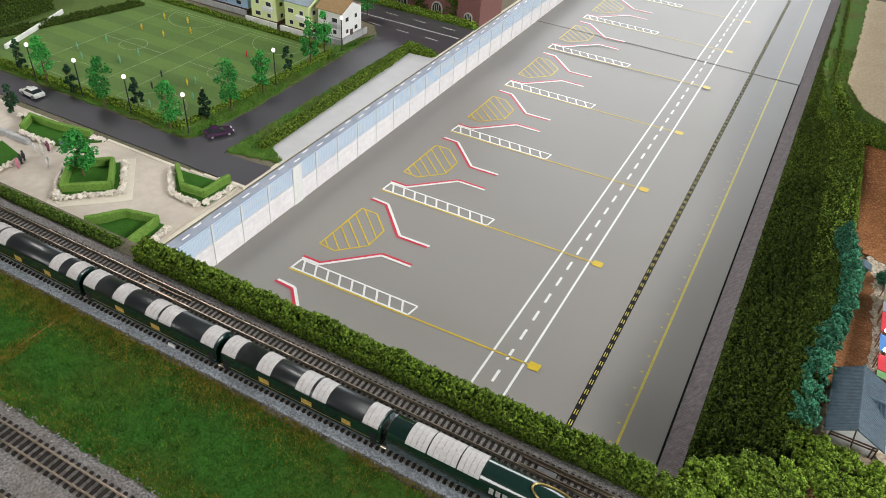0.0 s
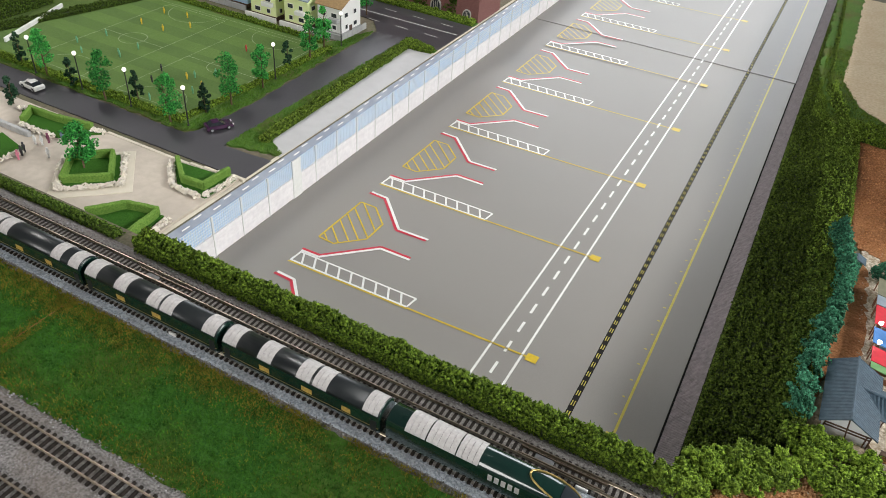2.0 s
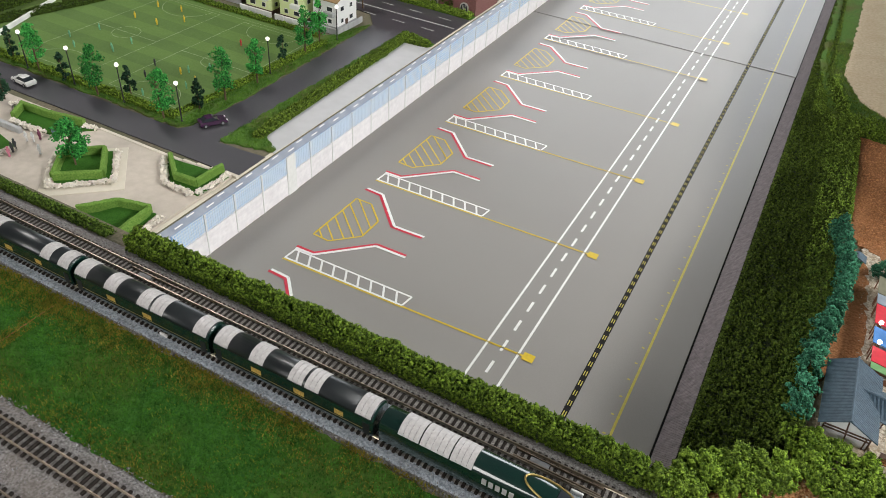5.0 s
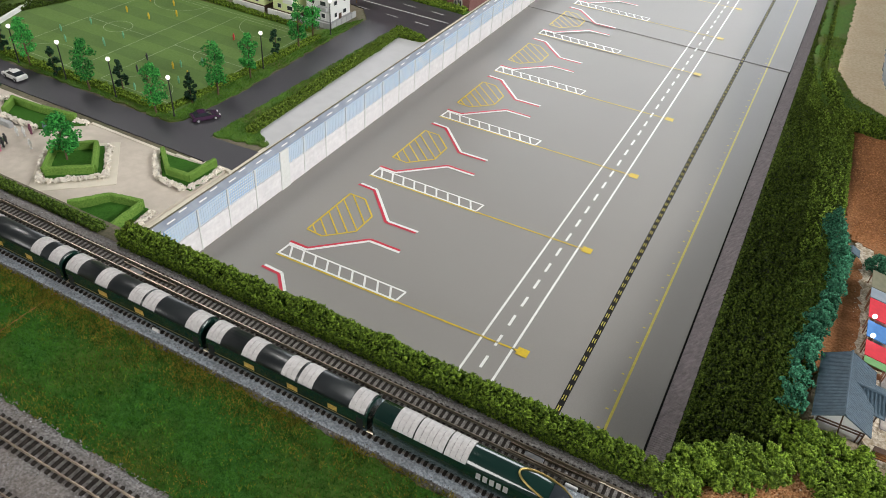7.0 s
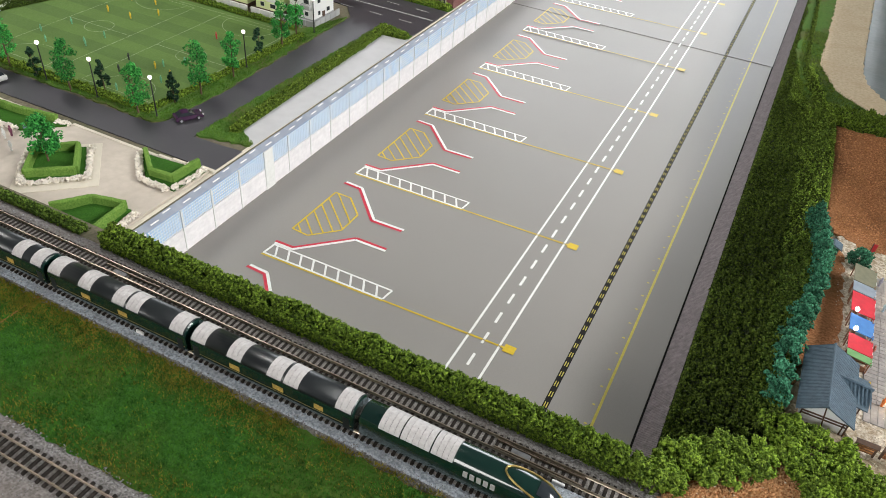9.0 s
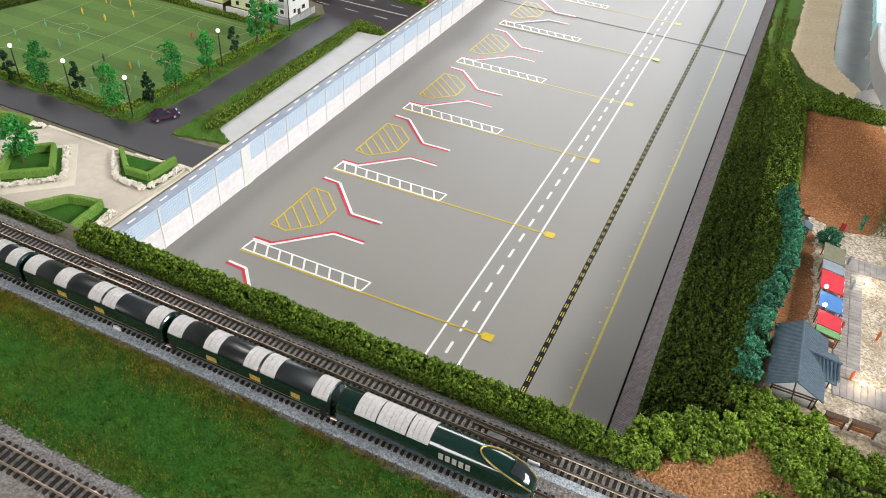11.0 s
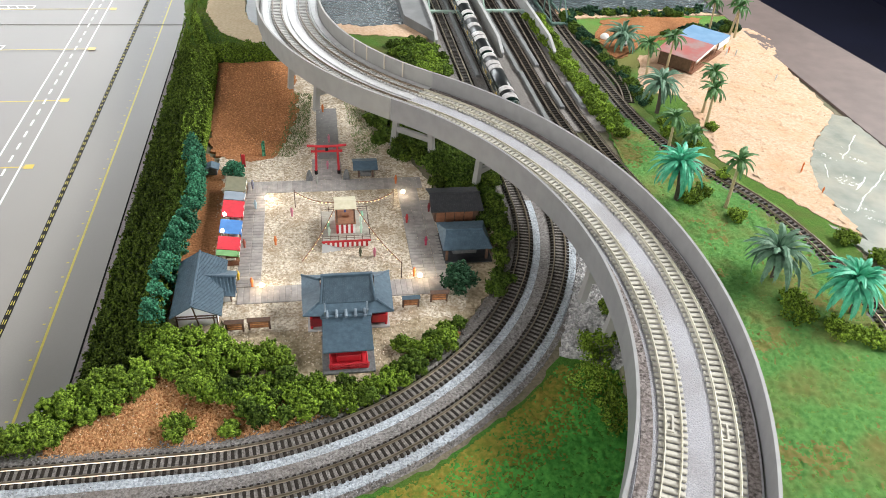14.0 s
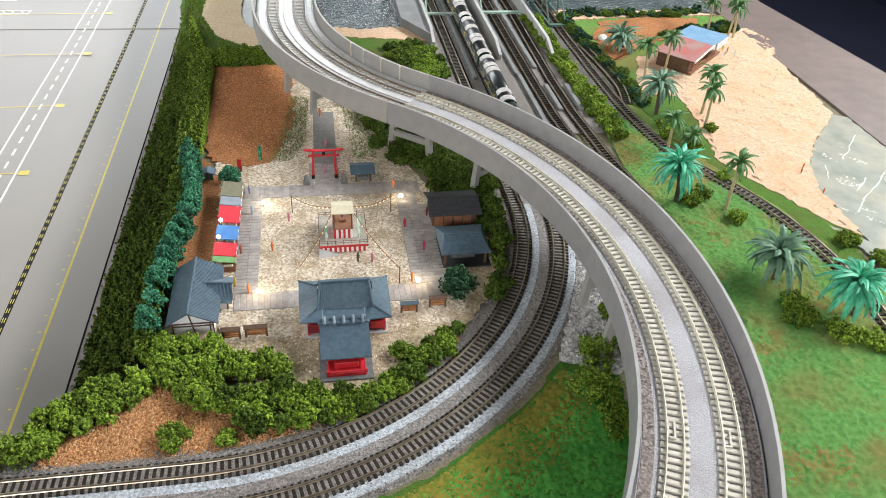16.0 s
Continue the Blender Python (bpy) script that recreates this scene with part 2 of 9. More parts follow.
# ---- mesh tools ----
class Shape:
    """Collects vertices and faces of one mesh."""

    def __init__(self):
        self.v, self.f = [], []

    def add(self, verts, faces, m=None):
        n = len(self.v)
        self.v += [tuple(m @ Vector(p)) for p in verts] if m else [tuple(p) for p in verts]
        self.f += [tuple(n + i for i in q) for q in faces]
        return self

    def box(self, x0, x1, y0, y1, z0, z1, c=0.0, m=None):
        """A box; c: chamfer of its upright edges and its top."""
        if c <= 0:
            vs = [(x0, y0, z0), (x1, y0, z0), (x1, y1, z0), (x0, y1, z0), (x0, y0, z1), (x1, y0, z1), (x1, y1, z1), (x0, y1, z1)]
            return self.add(vs, [(3, 2, 1, 0), (4, 5, 6, 7), (0, 1, 5, 4), (1, 2, 6, 5), (2, 3, 7, 6), (3, 0, 4, 7)], m)
        def ring(i, z):
            return [(x0 + i, y0 + i + c, z), (x0 + i + c, y0 + i, z), (x1 - i - c, y0 + i, z), (x1 - i, y0 + i + c, z), (x1 - i, y1 - i - c, z), (x1 - i - c, y1 - i, z), (x0 + i + c, y1 - i, z), (x0 + i, y1 - i - c, z)]
        vs = ring(0, z0) + ring(0, z1 - c) + ring(c, z1)
        fs = [tuple(range(7, -1, -1)), tuple(range(16, 24))]
        for k in (0, 8):
            fs += [(k + j, k + (j + 1) % 8, k + 8 + (j + 1) % 8, k + 8 + j) for j in range(8)]
        return self.add(vs, fs, m)

    def poly(self, pts, z0, z1, m=None):
        """An upright prism over a polygon of (x, y)."""
        n = len(pts)
        vs = [(x, y, z0) for x, y in pts] + [(x, y, z1) for x, y in pts]
        return self.add(vs, [tuple(range(n - 1, -1, -1)), tuple(range(n, 2 * n))] + [(i, (i + 1) % n, n + (i + 1) % n, n + i) for i in range(n)], m)

    def tube(self, p, q, r0, r1=None, n=8, m=None):
        """A tapered rod from p to q."""
        p, q = Vector(p), Vector(q)
        r1 = r0 if r1 is None else r1
        d = (q - p).normalized()
        a = d.orthogonal().normalized()
        b = d.cross(a)
        vs = []
        for c, r in ((p, r0), (q, r1)):
            vs += [c + r * (math.cos(2 * math.pi * i / n) * a + math.sin(2 * math.pi * i / n) * b) for i in range(n)]
        fs = [(i, (i + 1) % n, n + (i + 1) % n, n + i) for i in range(n)] + [tuple(range(n - 1, -1, -1)), tuple(range(n, 2 * n))]
        return self.add(vs, fs, m)

    def lathe(self, prof, n=12, m=None):
        """A turned shape: rows of (radius, z)."""
        vs = [(r * math.cos(2 * math.pi * i / n), r * math.sin(2 * math.pi * i / n), z) for r, z in prof for i in range(n)]
        fs = [(k * n + i, k * n + (i + 1) % n, (k + 1) * n + (i + 1) % n, (k + 1) * n + i) for k in range(len(prof) - 1) for i in range(n)]
        fs += [tuple(range(n - 1, -1, -1)), tuple(range((len(prof) - 1) * n, len(prof) * n))]
        return self.add(vs, fs, m)

    def sweep(self, path, prof, closed=False):
        """A profile of (side, up) drawn along a path of (x, y, z); side is to the path's right."""
        n, k = len(path), len(prof)
        vs = []
        for i in range(n):
            a, b = Vector(path[max(i - 1, 0)]), Vector(path[min(i + 1, n - 1)])
            d = (b - a).normalized()
            side = Vector((d.y, -d.x, 0)).normalized()
            for s, u in prof:
                vs.append(tuple(Vector(path[i]) + side * s + Vector((0, 0, u))))
        fs = [(i * k + j, (i + 1) * k + j, (i + 1) * k + (j + 1) % k, i * k + (j + 1) % k) for i in range(n - 1) for j in range(k)]
        fs += [tuple(range(k - 1, -1, -1)), tuple((n - 1) * k + j for j in range(k))]
        return self.add(vs, fs)

    def mesh(self, name, material, smooth=False):
        me = bpy.data.meshes.new(name)
        me.from_pydata(self.v, [], self.f)
        me.materials.append(material)
        if smooth:
            me.polygons.foreach_set("use_smooth", [True] * len(me.polygons))
        me.update()
        return me


def thing(name, label, category, group="", kind="", at=None):
    ob = new(name)
    ob.empty_display_size = 0.01
    if at is not None:
        ob.matrix_world = at
    return tagged(ob, label, category, group, kind)


def part(name, shape, material, parent=None, label="", smooth=False):
    ob = new(name, shape.mesh(name, material, smooth) if isinstance(shape, Shape) else shape)
    if parent:
        ob.parent = parent
    return tagged(ob, label)


def whole(name, shape, material, label, category, group="", kind="", smooth=False):
    return tagged(new(name, shape.mesh(name, material, smooth)), label, category, group, kind)


def ragged(pts, step=0.006, amp=0.0025, seed=1):
    """A polygon with wavering edges."""
    rg, out = random.Random(seed), []
    for (x0, y0), (x1, y1) in zip(pts, pts[1:] + pts[:1]):
        n = max(1, int(math.hypot(x1 - x0, y1 - y0) / step))
        for i in range(n):
            t = i / n
            w = amp if i else 0.0
            out.append((x0 + (x1 - x0) * t + rg.uniform(-w, w), y0 + (y1 - y0) * t + rg.uniform(-w, w)))
    return out


def inside(x, y, pts):
    hit = False
    for (x0, y0), (x1, y1) in zip(pts, pts[1:] + pts[:1]):
        if (y0 > y) != (y1 > y) and x < (x1 - x0) * (y - y0) / (y1 - y0) + x0:
            hit = not hit
    return hit


def patch(name, pts, z0, z1, material, label, category, seed=1, amp=0.0025, kind="structure"):
    return whole(name, Shape().poly(ragged(pts, 0.006, amp, seed), z0, z1), material, label, category, kind=kind)


def scatter(rg, pts, n):
    xs, ys = [p[0] for p in pts], [p[1] for p in pts]
    out = []
    while len(out) < n:
        x, y = rg.uniform(min(xs), max(xs)), rg.uniform(min(ys), max(ys))
        if inside(x, y, pts):
            out.append((x, y))
    return out


def leaf(shape, rg, c, size):
    """A small folded leaf at c, any way round."""
    a = Vector((rg.gauss(0, 1), rg.gauss(0, 1), rg.gauss(0, 0.7))).normalized()
    b = a.orthogonal().normalized()
    q = Matrix.Rotation(rg.uniform(0, 6.28), 3, a)
    b = q @ b
    n = a.cross(b)
    c = Vector(c)
    s = size * rg.uniform(0.7, 1.3)
    shape.add([c - a * s, c + b * s * 0.55 + n * s * 0.25, c + a * s, c - b * s * 0.55 + n * s * 0.25], [(0, 1, 2), (0, 2, 3)])


def grit(name, pts, n, z, size, material, label, category, seed=1):
    """Loose stones or crumbs over a polygon, as one mesh."""
    rg, sh = random.Random(seed), Shape()
    for x, y in scatter(rg, pts, n):
        s = size * rg.uniform(0.5, 1.3)
        a = rg.uniform(0, 6.28)
        v = [(x + s * math.cos(a + k * 2.1) * rg.uniform(0.7, 1.2), y + s * math.sin(a + k * 2.1) * rg.uniform(0.7, 1.2), z - 0.0002) for k in range(3)]
        sh.add(v + [(x + rg.uniform(-0.3, 0.3) * s, y, z + s * rg.uniform(0.5, 1.1))], [(0, 1, 3), (1, 2, 3), (2, 0, 3)])
    return whole(name, sh, material, label, category, kind="stuff")


def tufts(name, pts, n, z, size, material, label, category, seed=1):
    """Short upright grass fibres over a polygon, as one mesh."""
    rg, sh = random.Random(seed), Shape()
    for x, y in scatter(rg, pts, n):
        a, s = rg.uniform(0, 6.28), size * rg.uniform(0.6, 1.3)
        w = s * 0.22
        lx, ly = rg.gauss(0, 0.45) * s, rg.gauss(0, 0.45) * s
        sh.add([(x - w * math.cos(a), y - w * math.sin(a), z), (x + w * math.cos(a), y + w * math.sin(a), z), (x + lx, y + ly, z + s)], [(0, 1, 2)])
    return whole(name, sh, material, label, category, kind="stuff")


def hump(x, y, seed=0.0, f=60.0):
    return noise.noise((x * f, y * f, seed))


def crumb_sheet(pts, cell, choose, kinds, seed=1, z=0.0022, swell=0.0012, grain=0.0008):
    """A crumbly flocked surface over a polygon: choose(x, y) names which of the kinds covers a cell."""
    rg, nodes = random.Random(seed), {}
    x0, y0, x1, y1 = min(p[0] for p in pts), min(p[1] for p in pts), max(p[0] for p in pts), max(p[1] for p in pts)
    shapes, index = [Shape() for _ in kinds], [{} for _ in kinds]
    for i in range(int((x1 - x0) / cell)):
        for j in range(int((y1 - y0) / cell)):
            xa, ya = x0 + i * cell, y0 + j * cell
            if not (inside(xa, ya, pts) and inside(xa + cell, ya + cell, pts)):
                continue
            k = choose(xa, ya, rg)
            q = []
            for key in ((i, j), (i + 1, j), (i + 1, j + 1), (i, j + 1)):
                if key not in nodes:
                    x, y = x0 + (key[0] + rg.uniform(-0.35, 0.35)) * cell, y0 + (key[1] + rg.uniform(-0.35, 0.35)) * cell
                    nodes[key] = (x, y, z + swell * hump(x, y, 2, 180) + rg.uniform(-grain, grain))
                if key not in index[k]:
                    index[k][key] = len(shapes[k].v)
                    shapes[k].v.append(nodes[key])
                q.append(index[k][key])
            shapes[k].f.append(tuple(q))
    for sh, (name, material, label, category) in zip(shapes, kinds):
        tagged(whole(name, sh, material, label, category, smooth=True), kind="stuff")


def foliage(rg, centres, leaf_size, per, squash=0.8):
    """Clumps of small leaves: centres are (x, y, z, radius)."""
    sh = Shape()
    for x, y, z, r in centres:
        for _ in range(per):
            d = Vector((rg.gauss(0, 1), rg.gauss(0, 1), abs(rg.gauss(0, 1)) if rg.random() < 0.8 else rg.gauss(0, 1))).normalized() * r * rg.uniform(0.75, 1.08)
            leaf(sh, rg, (x + d.x, y + d.y, z + d.z * squash), leaf_size)
    return sh


FLAKE_V = np.array([(-1.0, 0.0, -0.12), (1.0, 0.0, -0.12), (0.1, -0.62, 0.1), (-0.1, 0.62, 0.1), (0.0, 0.0, 0.3), (0.0, 0.0, -0.28)])
FLAKE_F = np.array([(0, 2, 4), (2, 1, 4), (1, 3, 4), (3, 0, 4), (2, 0, 5), (1, 2, 5), (3, 1, 5), (0, 3, 5)])


def crumbs(name, centres, radii, material, seed=1, stretch=0.55):
    """Many small uneven leafy flakes of foam foliage, as one mesh."""
    g = np.random.default_rng(seed)
    c, r = np.asarray(centres, float), np.asarray(radii, float)
    n = len(c)
    q = g.normal(size=(n, 3, 3))
    rot, _ = np.linalg.qr(q)
    sc = np.stack([np.ones(n), g.uniform(stretch + 0.3, 1.15, n), g.uniform(stretch + 0.3, 1.4, n)], 1)
    v = FLAKE_V[None] * (1 + g.uniform(-0.3, 0.3, (n, 6, 1))) + g.uniform(-0.12, 0.12, (n, 6, 3))
    v = np.einsum("nij,nkj->nki", rot, v * sc[:, None]) * r[:, None, None] + c[:, None]
    f = (FLAKE_F[None] + 6 * np.arange(n)[:, None, None]).reshape(-1, 3)
    me = bpy.data.meshes.new(name)
    me.vertices.add(6 * n)
    me.vertices.foreach_set("co", v.ravel())
    me.loops.add(24 * n)
    me.loops.foreach_set("vertex_index", f.ravel())
    me.polygons.add(8 * n)
    me.polygons.foreach_set("loop_start", np.arange(0, 24 * n, 3))
    me.materials.append(material)
    me.update(calc_edges=True)
    me.validate()
    return me


# ---- the room and the table ----
FLOOR = -0.85
whole("floor", Shape().box(-3.2, 3.4, -2.8, 3.7, FLOOR - 0.05, FLOOR), M_navy, "floor covered with dark navy cloth", "floor", kind="structure")
# ceiling and M_room walls stay out of view; their dark colour deepens shadows
whole("ceiling", Shape().box(-3.2, 3.4, -2.8, 3.7, 1.85, 1.9), M_room, "plain dark unseen room ceiling", "ceiling", kind="structure")
whole("wall_south", Shape().box(-3.2, 3.4, -2.85, -2.8, FLOOR, 1.85), M_room, "plain dark unseen room wall", "wall", kind="structure")
whole("wall_west", Shape().box(-3.25, -3.2, -2.8, 3.7, FLOOR, 1.85), M_room, "plain dark unseen room wall", "wall", kind="structure")
whole("wall_east", Shape().box(3.4, 3.45, -2.8, 3.7, FLOOR, 1.85), M_navy, "room wall hung with dark navy curtain", "wall", kind="structure")
wn = Shape()
for q in ((-3.2, -2.55, FLOOR, 1.85), (0.75, 3.4, FLOOR, 1.85), (-2.55, 0.75, FLOOR, 0.3), (-2.55, 0.75, 1.7, 1.85)):
    wn.box(q[0], q[1], 3.6, 3.7, q[2], q[3])
whole("wall_north", wn, M_room, "plain dark unseen room wall round a wide window", "wall", kind="structure")

# ---- the baseboard: upper ground, with the sunken apron let into it ----
LEFT = -0.014   # the street side lies a little lower
APRON = -0.068
AX0, AX1 = -0.326, 0.123
board = Shape()
board.box(-1.6, 1.0, -0.95, -0.285, -0.12, 0.0)
board.poly([(0.205, -0.285), (1.0, -0.285), (1.0, 1.75), (0.15, 1.75), (0.15, 0.9), (0.165, 0.46), (0.205, 0.29)], -0.12, 0.0)
board.box(-1.6, -0.334, -0.285, 1.75, -0.12, LEFT)
board.box(-0.334, 0.206, -0.285, 1.75, -0.12, APRON - 0.002)
whole("ground", board, M_base, "brown painted scenery baseboard of the model layout", "baseboard", kind="structure")
whole("table_edge", Shape().poly([(1.0, -0.95), (1.297, -0.95), (1.141, 0.243), (1.099, 0.563), (1.002, 1.31), (1.0, 1.31)], -0.12, 0.003), M_table, "plain brown table rim beside the beach", "table rim", kind="structure")

apron = thing("apron", "grey printed airport apron sheet with painted stands", "airport apron", kind="structure")
part("sheet", Shape().box(AX0, AX1, -0.284, 0.615, APRON - 0.002, APRON), M_apron, apron)
part("sheet", Shape().box(AX0, AX1 + 0.001, 0.614, 1.7, APRON - 0.001, APRON + 0.0009), M_apron, apron)


def stripe(sh, x0, y0, x1, y1, w, z=None):
    z = APRON + (0.0013 if max(y0, y1) > 0.6145 else 0.0003) if z is None else z
    d = Vector((x1 - x0, y1 - y0)).normalized() * (w / 2)
    sh.add([(x0 + d.y, y0 - d.x, z), (x1 + d.y, y1 - d.x, z), (x1 - d.y, y1 + d.x, z), (x0 - d.y, y0 + d.x, z)], [(0, 1, 2, 3)])


PITCH = 0.171  # distance between stands
for k in range(-2, 10):
    y = k * PITCH
    up = 0.0011 if y > 0.5 else 0.0
    if y > -0.27:
        sh = Shape()
        stripe(sh, -0.1265, y - 0.003, 0.002, y, 0.002, APRON + 0.0003 + up)
        stripe(sh, -0.263, y - 0.0062, -0.1265, y - 0.0038, 0.002, APRON + 0.0003 + up)
        sh.add([(x, yy, APRON + 0.0005 + up) for x, yy in ((-0.0045, y - 0.0048), (0.006, y - 0.0048), (0.006, y + 0.0048), (-0.0045, y + 0.0048))], [(0, 1, 2, 3)])
        part("stand_line", sh, M_yellow, apron, "yellow lead line ending in a yellow square")
        sh = Shape()
        stripe(sh, -0.2625, y - 0.004, -0.1275, y - 0.0018, 0.0021, APRON + 0.0004 + up)
        stripe(sh, -0.261, y + 0.0115, -0.1255, y + 0.013, 0.0021, APRON + 0.0004 + up)
        stripe(sh, -0.2615, y - 0.004, -0.2605, y + 0.0115, 0.0024, APRON + 0.0006 + up)
        stripe(sh, -0.1275, y - 0.0018, -0.1255, y + 0.013, 0.0021, APRON + 0.0006 + up)
        for i in range(9):
            x = -0.2565 + i * 0.0144
            stripe(sh, x + 0.008, y - 0.0034, x, y + 0.0118, 0.0021, APRON + 0.0005 + up)
        part("ladder_marking", sh, M_white, apron, "white ladder marking")
    # wing lines of the stand beyond, red with a white edge
    lower = ((-0.263, 0.017), (-0.242, 0.0175), (-0.197, 0.0635), (-0.162, 0.064))
    upper = ((-0.261, 0.145), (-0.240, 0.144), (-0.198, 0.100), (-0.162, 0.101))
    for name, material, lines in (("wing_line", M_red, (([(x, q) for x, q in lower], 0), ([(x - 0.0015, q - 0.0028) for x, q in upper], 0))),
                                  ("wing_line_edge", M_white, (([(x + 0.001, q - 0.0032) for x, q in lower], 1), ([(x, q) for x, q in upper], 1)))):
        sh = Shape()
        for line, top in lines:
            for (xa, ya), (xb, yb) in zip(line, line[1:]):
                if y + max(ya, yb) > -0.28:
                    stripe(sh, xa, y + ya, xb, y + yb, 0.003, APRON + 0.0004 + 0.0002 * top + up)
        if sh.v:
            part(name, sh, material, apron)
    # hatched nose box
    hexa = [(-0.261, 0.0425), (-0.2415, 0.041), (-0.217, 0.0665), (-0.217, 0.098), (-0.2406, 0.121), (-0.260, 0.121)]
    sh = Shape()
    for (xa, ya), (xb, yb) in zip(hexa, hexa[1:] + hexa[:1]):
        stripe(sh, xa, y + ya, xb, y + yb, 0.0019, APRON + 0.0004 + up)
    for xa, ya, xb, yb in ((-0.2505, 0.0425, -0.2605, 0.0515), (-0.238, 0.0446, -0.2604, 0.065), (-0.230, 0.0525, -0.2603, 0.080), (-0.223, 0.060, -0.2602, 0.094), (-0.217, 0.0685, -0.2601, 0.108), (-0.217, 0.083, -0.2565, 0.121)):
        stripe(sh, xa, y + ya, xb, y + yb, 0.0016, APRON + 0.0005 + up)
    if y > -0.3:
        part("nose_box", sh, M_yellow, apron, "yellow hatched box")

sh = Shape()
for x in (-0.0385, -0.0085):
    stripe(sh, x, -0.284, x, 0.614, 0.0022)
    stripe(sh, x, 0.616, x, 1.7, 0.0022)
part("taxiway_line", sh, M_white, apron)
for i in range(64):
    y = -0.266 + i * 0.0299
    sh = Shape()
    stripe(sh, -0.0237, y, -0.0237, y + 0.0155, 0.0026)
    part("taxiway_dash", sh, M_white, apron)
sh = Shape()
stripe(sh, 0.0508, -0.284, 0.0508, 0.614, 0.0052)
stripe(sh, 0.0508, 0.616, 0.0508, 1.7, 0.0052)
part("service_road", sh, M_black, apron, "black strip with yellow dashes")
for i in range(150):
    y = -0.28 + i * 0.0128
    sh = Shape()
    for x in (0.0498, 0.0518):
        stripe(sh, x, y, x, y + 0.0062, 0.0008, APRON + (0.0018 if y > 0.6 else 0.0007))
    part("service_dash", sh, M_lemon, apron)
sh = Shape()
stripe(sh, 0.0905, -0.284, 0.0905, 0.614, 0.0022)
stripe(sh, 0.0905, 0.616, 0.0905, 1.7, 0.0022)
part("edge_line", sh, M_lemon, apron)
for i in range(84):
    y = -0.2583 + i * 0.0221
    sh = Shape()
    stripe(sh, 0.0842, y, 0.0866, y, 0.0016, APRON + (0.0013 if y > 0.6 else 0.0004))
    part("edge_dot", sh, M_lemon, apron)
part("edge_band", Shape().box(AX1 + 0.0002, AX1 + 0.0019, -0.284, 1.7, APRON - 0.001, APRON + 0.0006), M_edge, apron, "black edge strip")

# brick-papered strip beside the sheet and the planted bank above it
brickwall = thing("brick_strip", "grey-brown brick-papered strip beside the apron", "brick paving", kind="structure")
BX0, BX1, BZ1 = 0.1252, 0.1425, -0.046
rise = math.atan2(BZ1 - APRON, BX1 - BX0)
wide_b = math.hypot(BX1 - BX0, BZ1 - APRON)
part("backing", Shape().add([(BX0, -0.284, APRON - 0.001), (BX1, -0.284, BZ1 - 0.0002), (BX1, -0.284, APRON - 0.001), (BX0, 1.7, APRON - 0.001), (BX1, 1.7, BZ1 - 0.0002), (BX1, 1.7, APRON - 0.001)], [(0, 2, 1), (3, 4, 5), (0, 1, 4, 3), (1, 2, 5, 4), (2, 0, 3, 5)]), M_edge, brickwall)
BRICK = Shape().box(0, 0.0042, 0, 0.0019, 0, 0.0006, 0.0002).mesh("brick", M_brick)
rest = Shape()
bv, bf = [v.co.copy() for v in BRICK.vertices], [tuple(p.vertices) for p in BRICK.polygons]
for r in range(700):
    for c in range(7 if r % 2 else 6):
        half = r % 2 and c in (0, 6)
        u, y = 0.0003 + (max(0.0, c * 0.0044 - 0.0022) if r % 2 else c * 0.0044), -0.2835 + r * 0.0021
        m = Matrix.Translation((BX0, y, APRON - 0.0009)) @ Matrix.Rotation(-rise, 4, "Y") @ Matrix.Translation((u, 0, 0.0004)) @ Matrix.Diagonal((0.48 if half else 1.0, 1, 1, 1))
        if 50 > r >= 6:
            ob = new("brick", BRICK)
            ob.parent, ob.matrix_local = brickwall, m
        else:
            rest.add(bv, bf, m)
tagged(part("brick_run", rest, M_brick, brickwall), kind="stuff")


def bank_top(y):
    return 0.205 if y < 0.29 else (0.205 - (y - 0.29) * 0.235 if y < 0.46 else max(0.15, 0.165 - (y - 0.46) * 0.034))


def bank_z(x, y):
    return -0.046 + 0.0465 * max(0.0, min(1.0, (x - 0.1425) / max(0.004, bank_top(y) - 0.1425)))


# solid bank below the slope hedge, coloured as the shade under its leaves
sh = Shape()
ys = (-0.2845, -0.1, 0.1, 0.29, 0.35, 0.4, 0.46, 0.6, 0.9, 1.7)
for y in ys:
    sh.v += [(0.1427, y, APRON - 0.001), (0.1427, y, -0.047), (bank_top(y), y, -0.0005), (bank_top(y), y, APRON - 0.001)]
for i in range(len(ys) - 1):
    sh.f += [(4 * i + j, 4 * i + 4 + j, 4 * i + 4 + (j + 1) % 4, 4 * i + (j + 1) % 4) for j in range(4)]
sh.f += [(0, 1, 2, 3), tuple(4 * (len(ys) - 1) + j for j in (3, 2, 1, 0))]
whole("bank", sh, M_leaf_under, "bank from the apron up to the shrine, in painted foliage shade", "bank", kind="structure")

# ---- tracks ----
def rail_prof(s):
    return [(s - 0.0006, 0), (s + 0.0006, 0), (s + 0.0002, 0.0005), (s + 0.0002, 0.0014), (s + 0.00032, 0.0016), (s + 0.00032, 0.0021), (s - 0.00032, 0.0021), (s - 0.00032, 0.0016), (s - 0.0002, 0.0014), (s - 0.0002, 0.0005)]


def along(path, step, start=0.0):
    """Places every step metres along a path: point and heading."""
    out, left = [], start
    for p, q in zip(path, path[1:]):
        p, q = Vector(p), Vector(q)
        ln = (q - p).length
        while left <= ln:
            out.append((p.lerp(q, left / ln), math.atan2(q.y - p.y, q.x - p.x)))
            left += step
        left -= ln
    return out


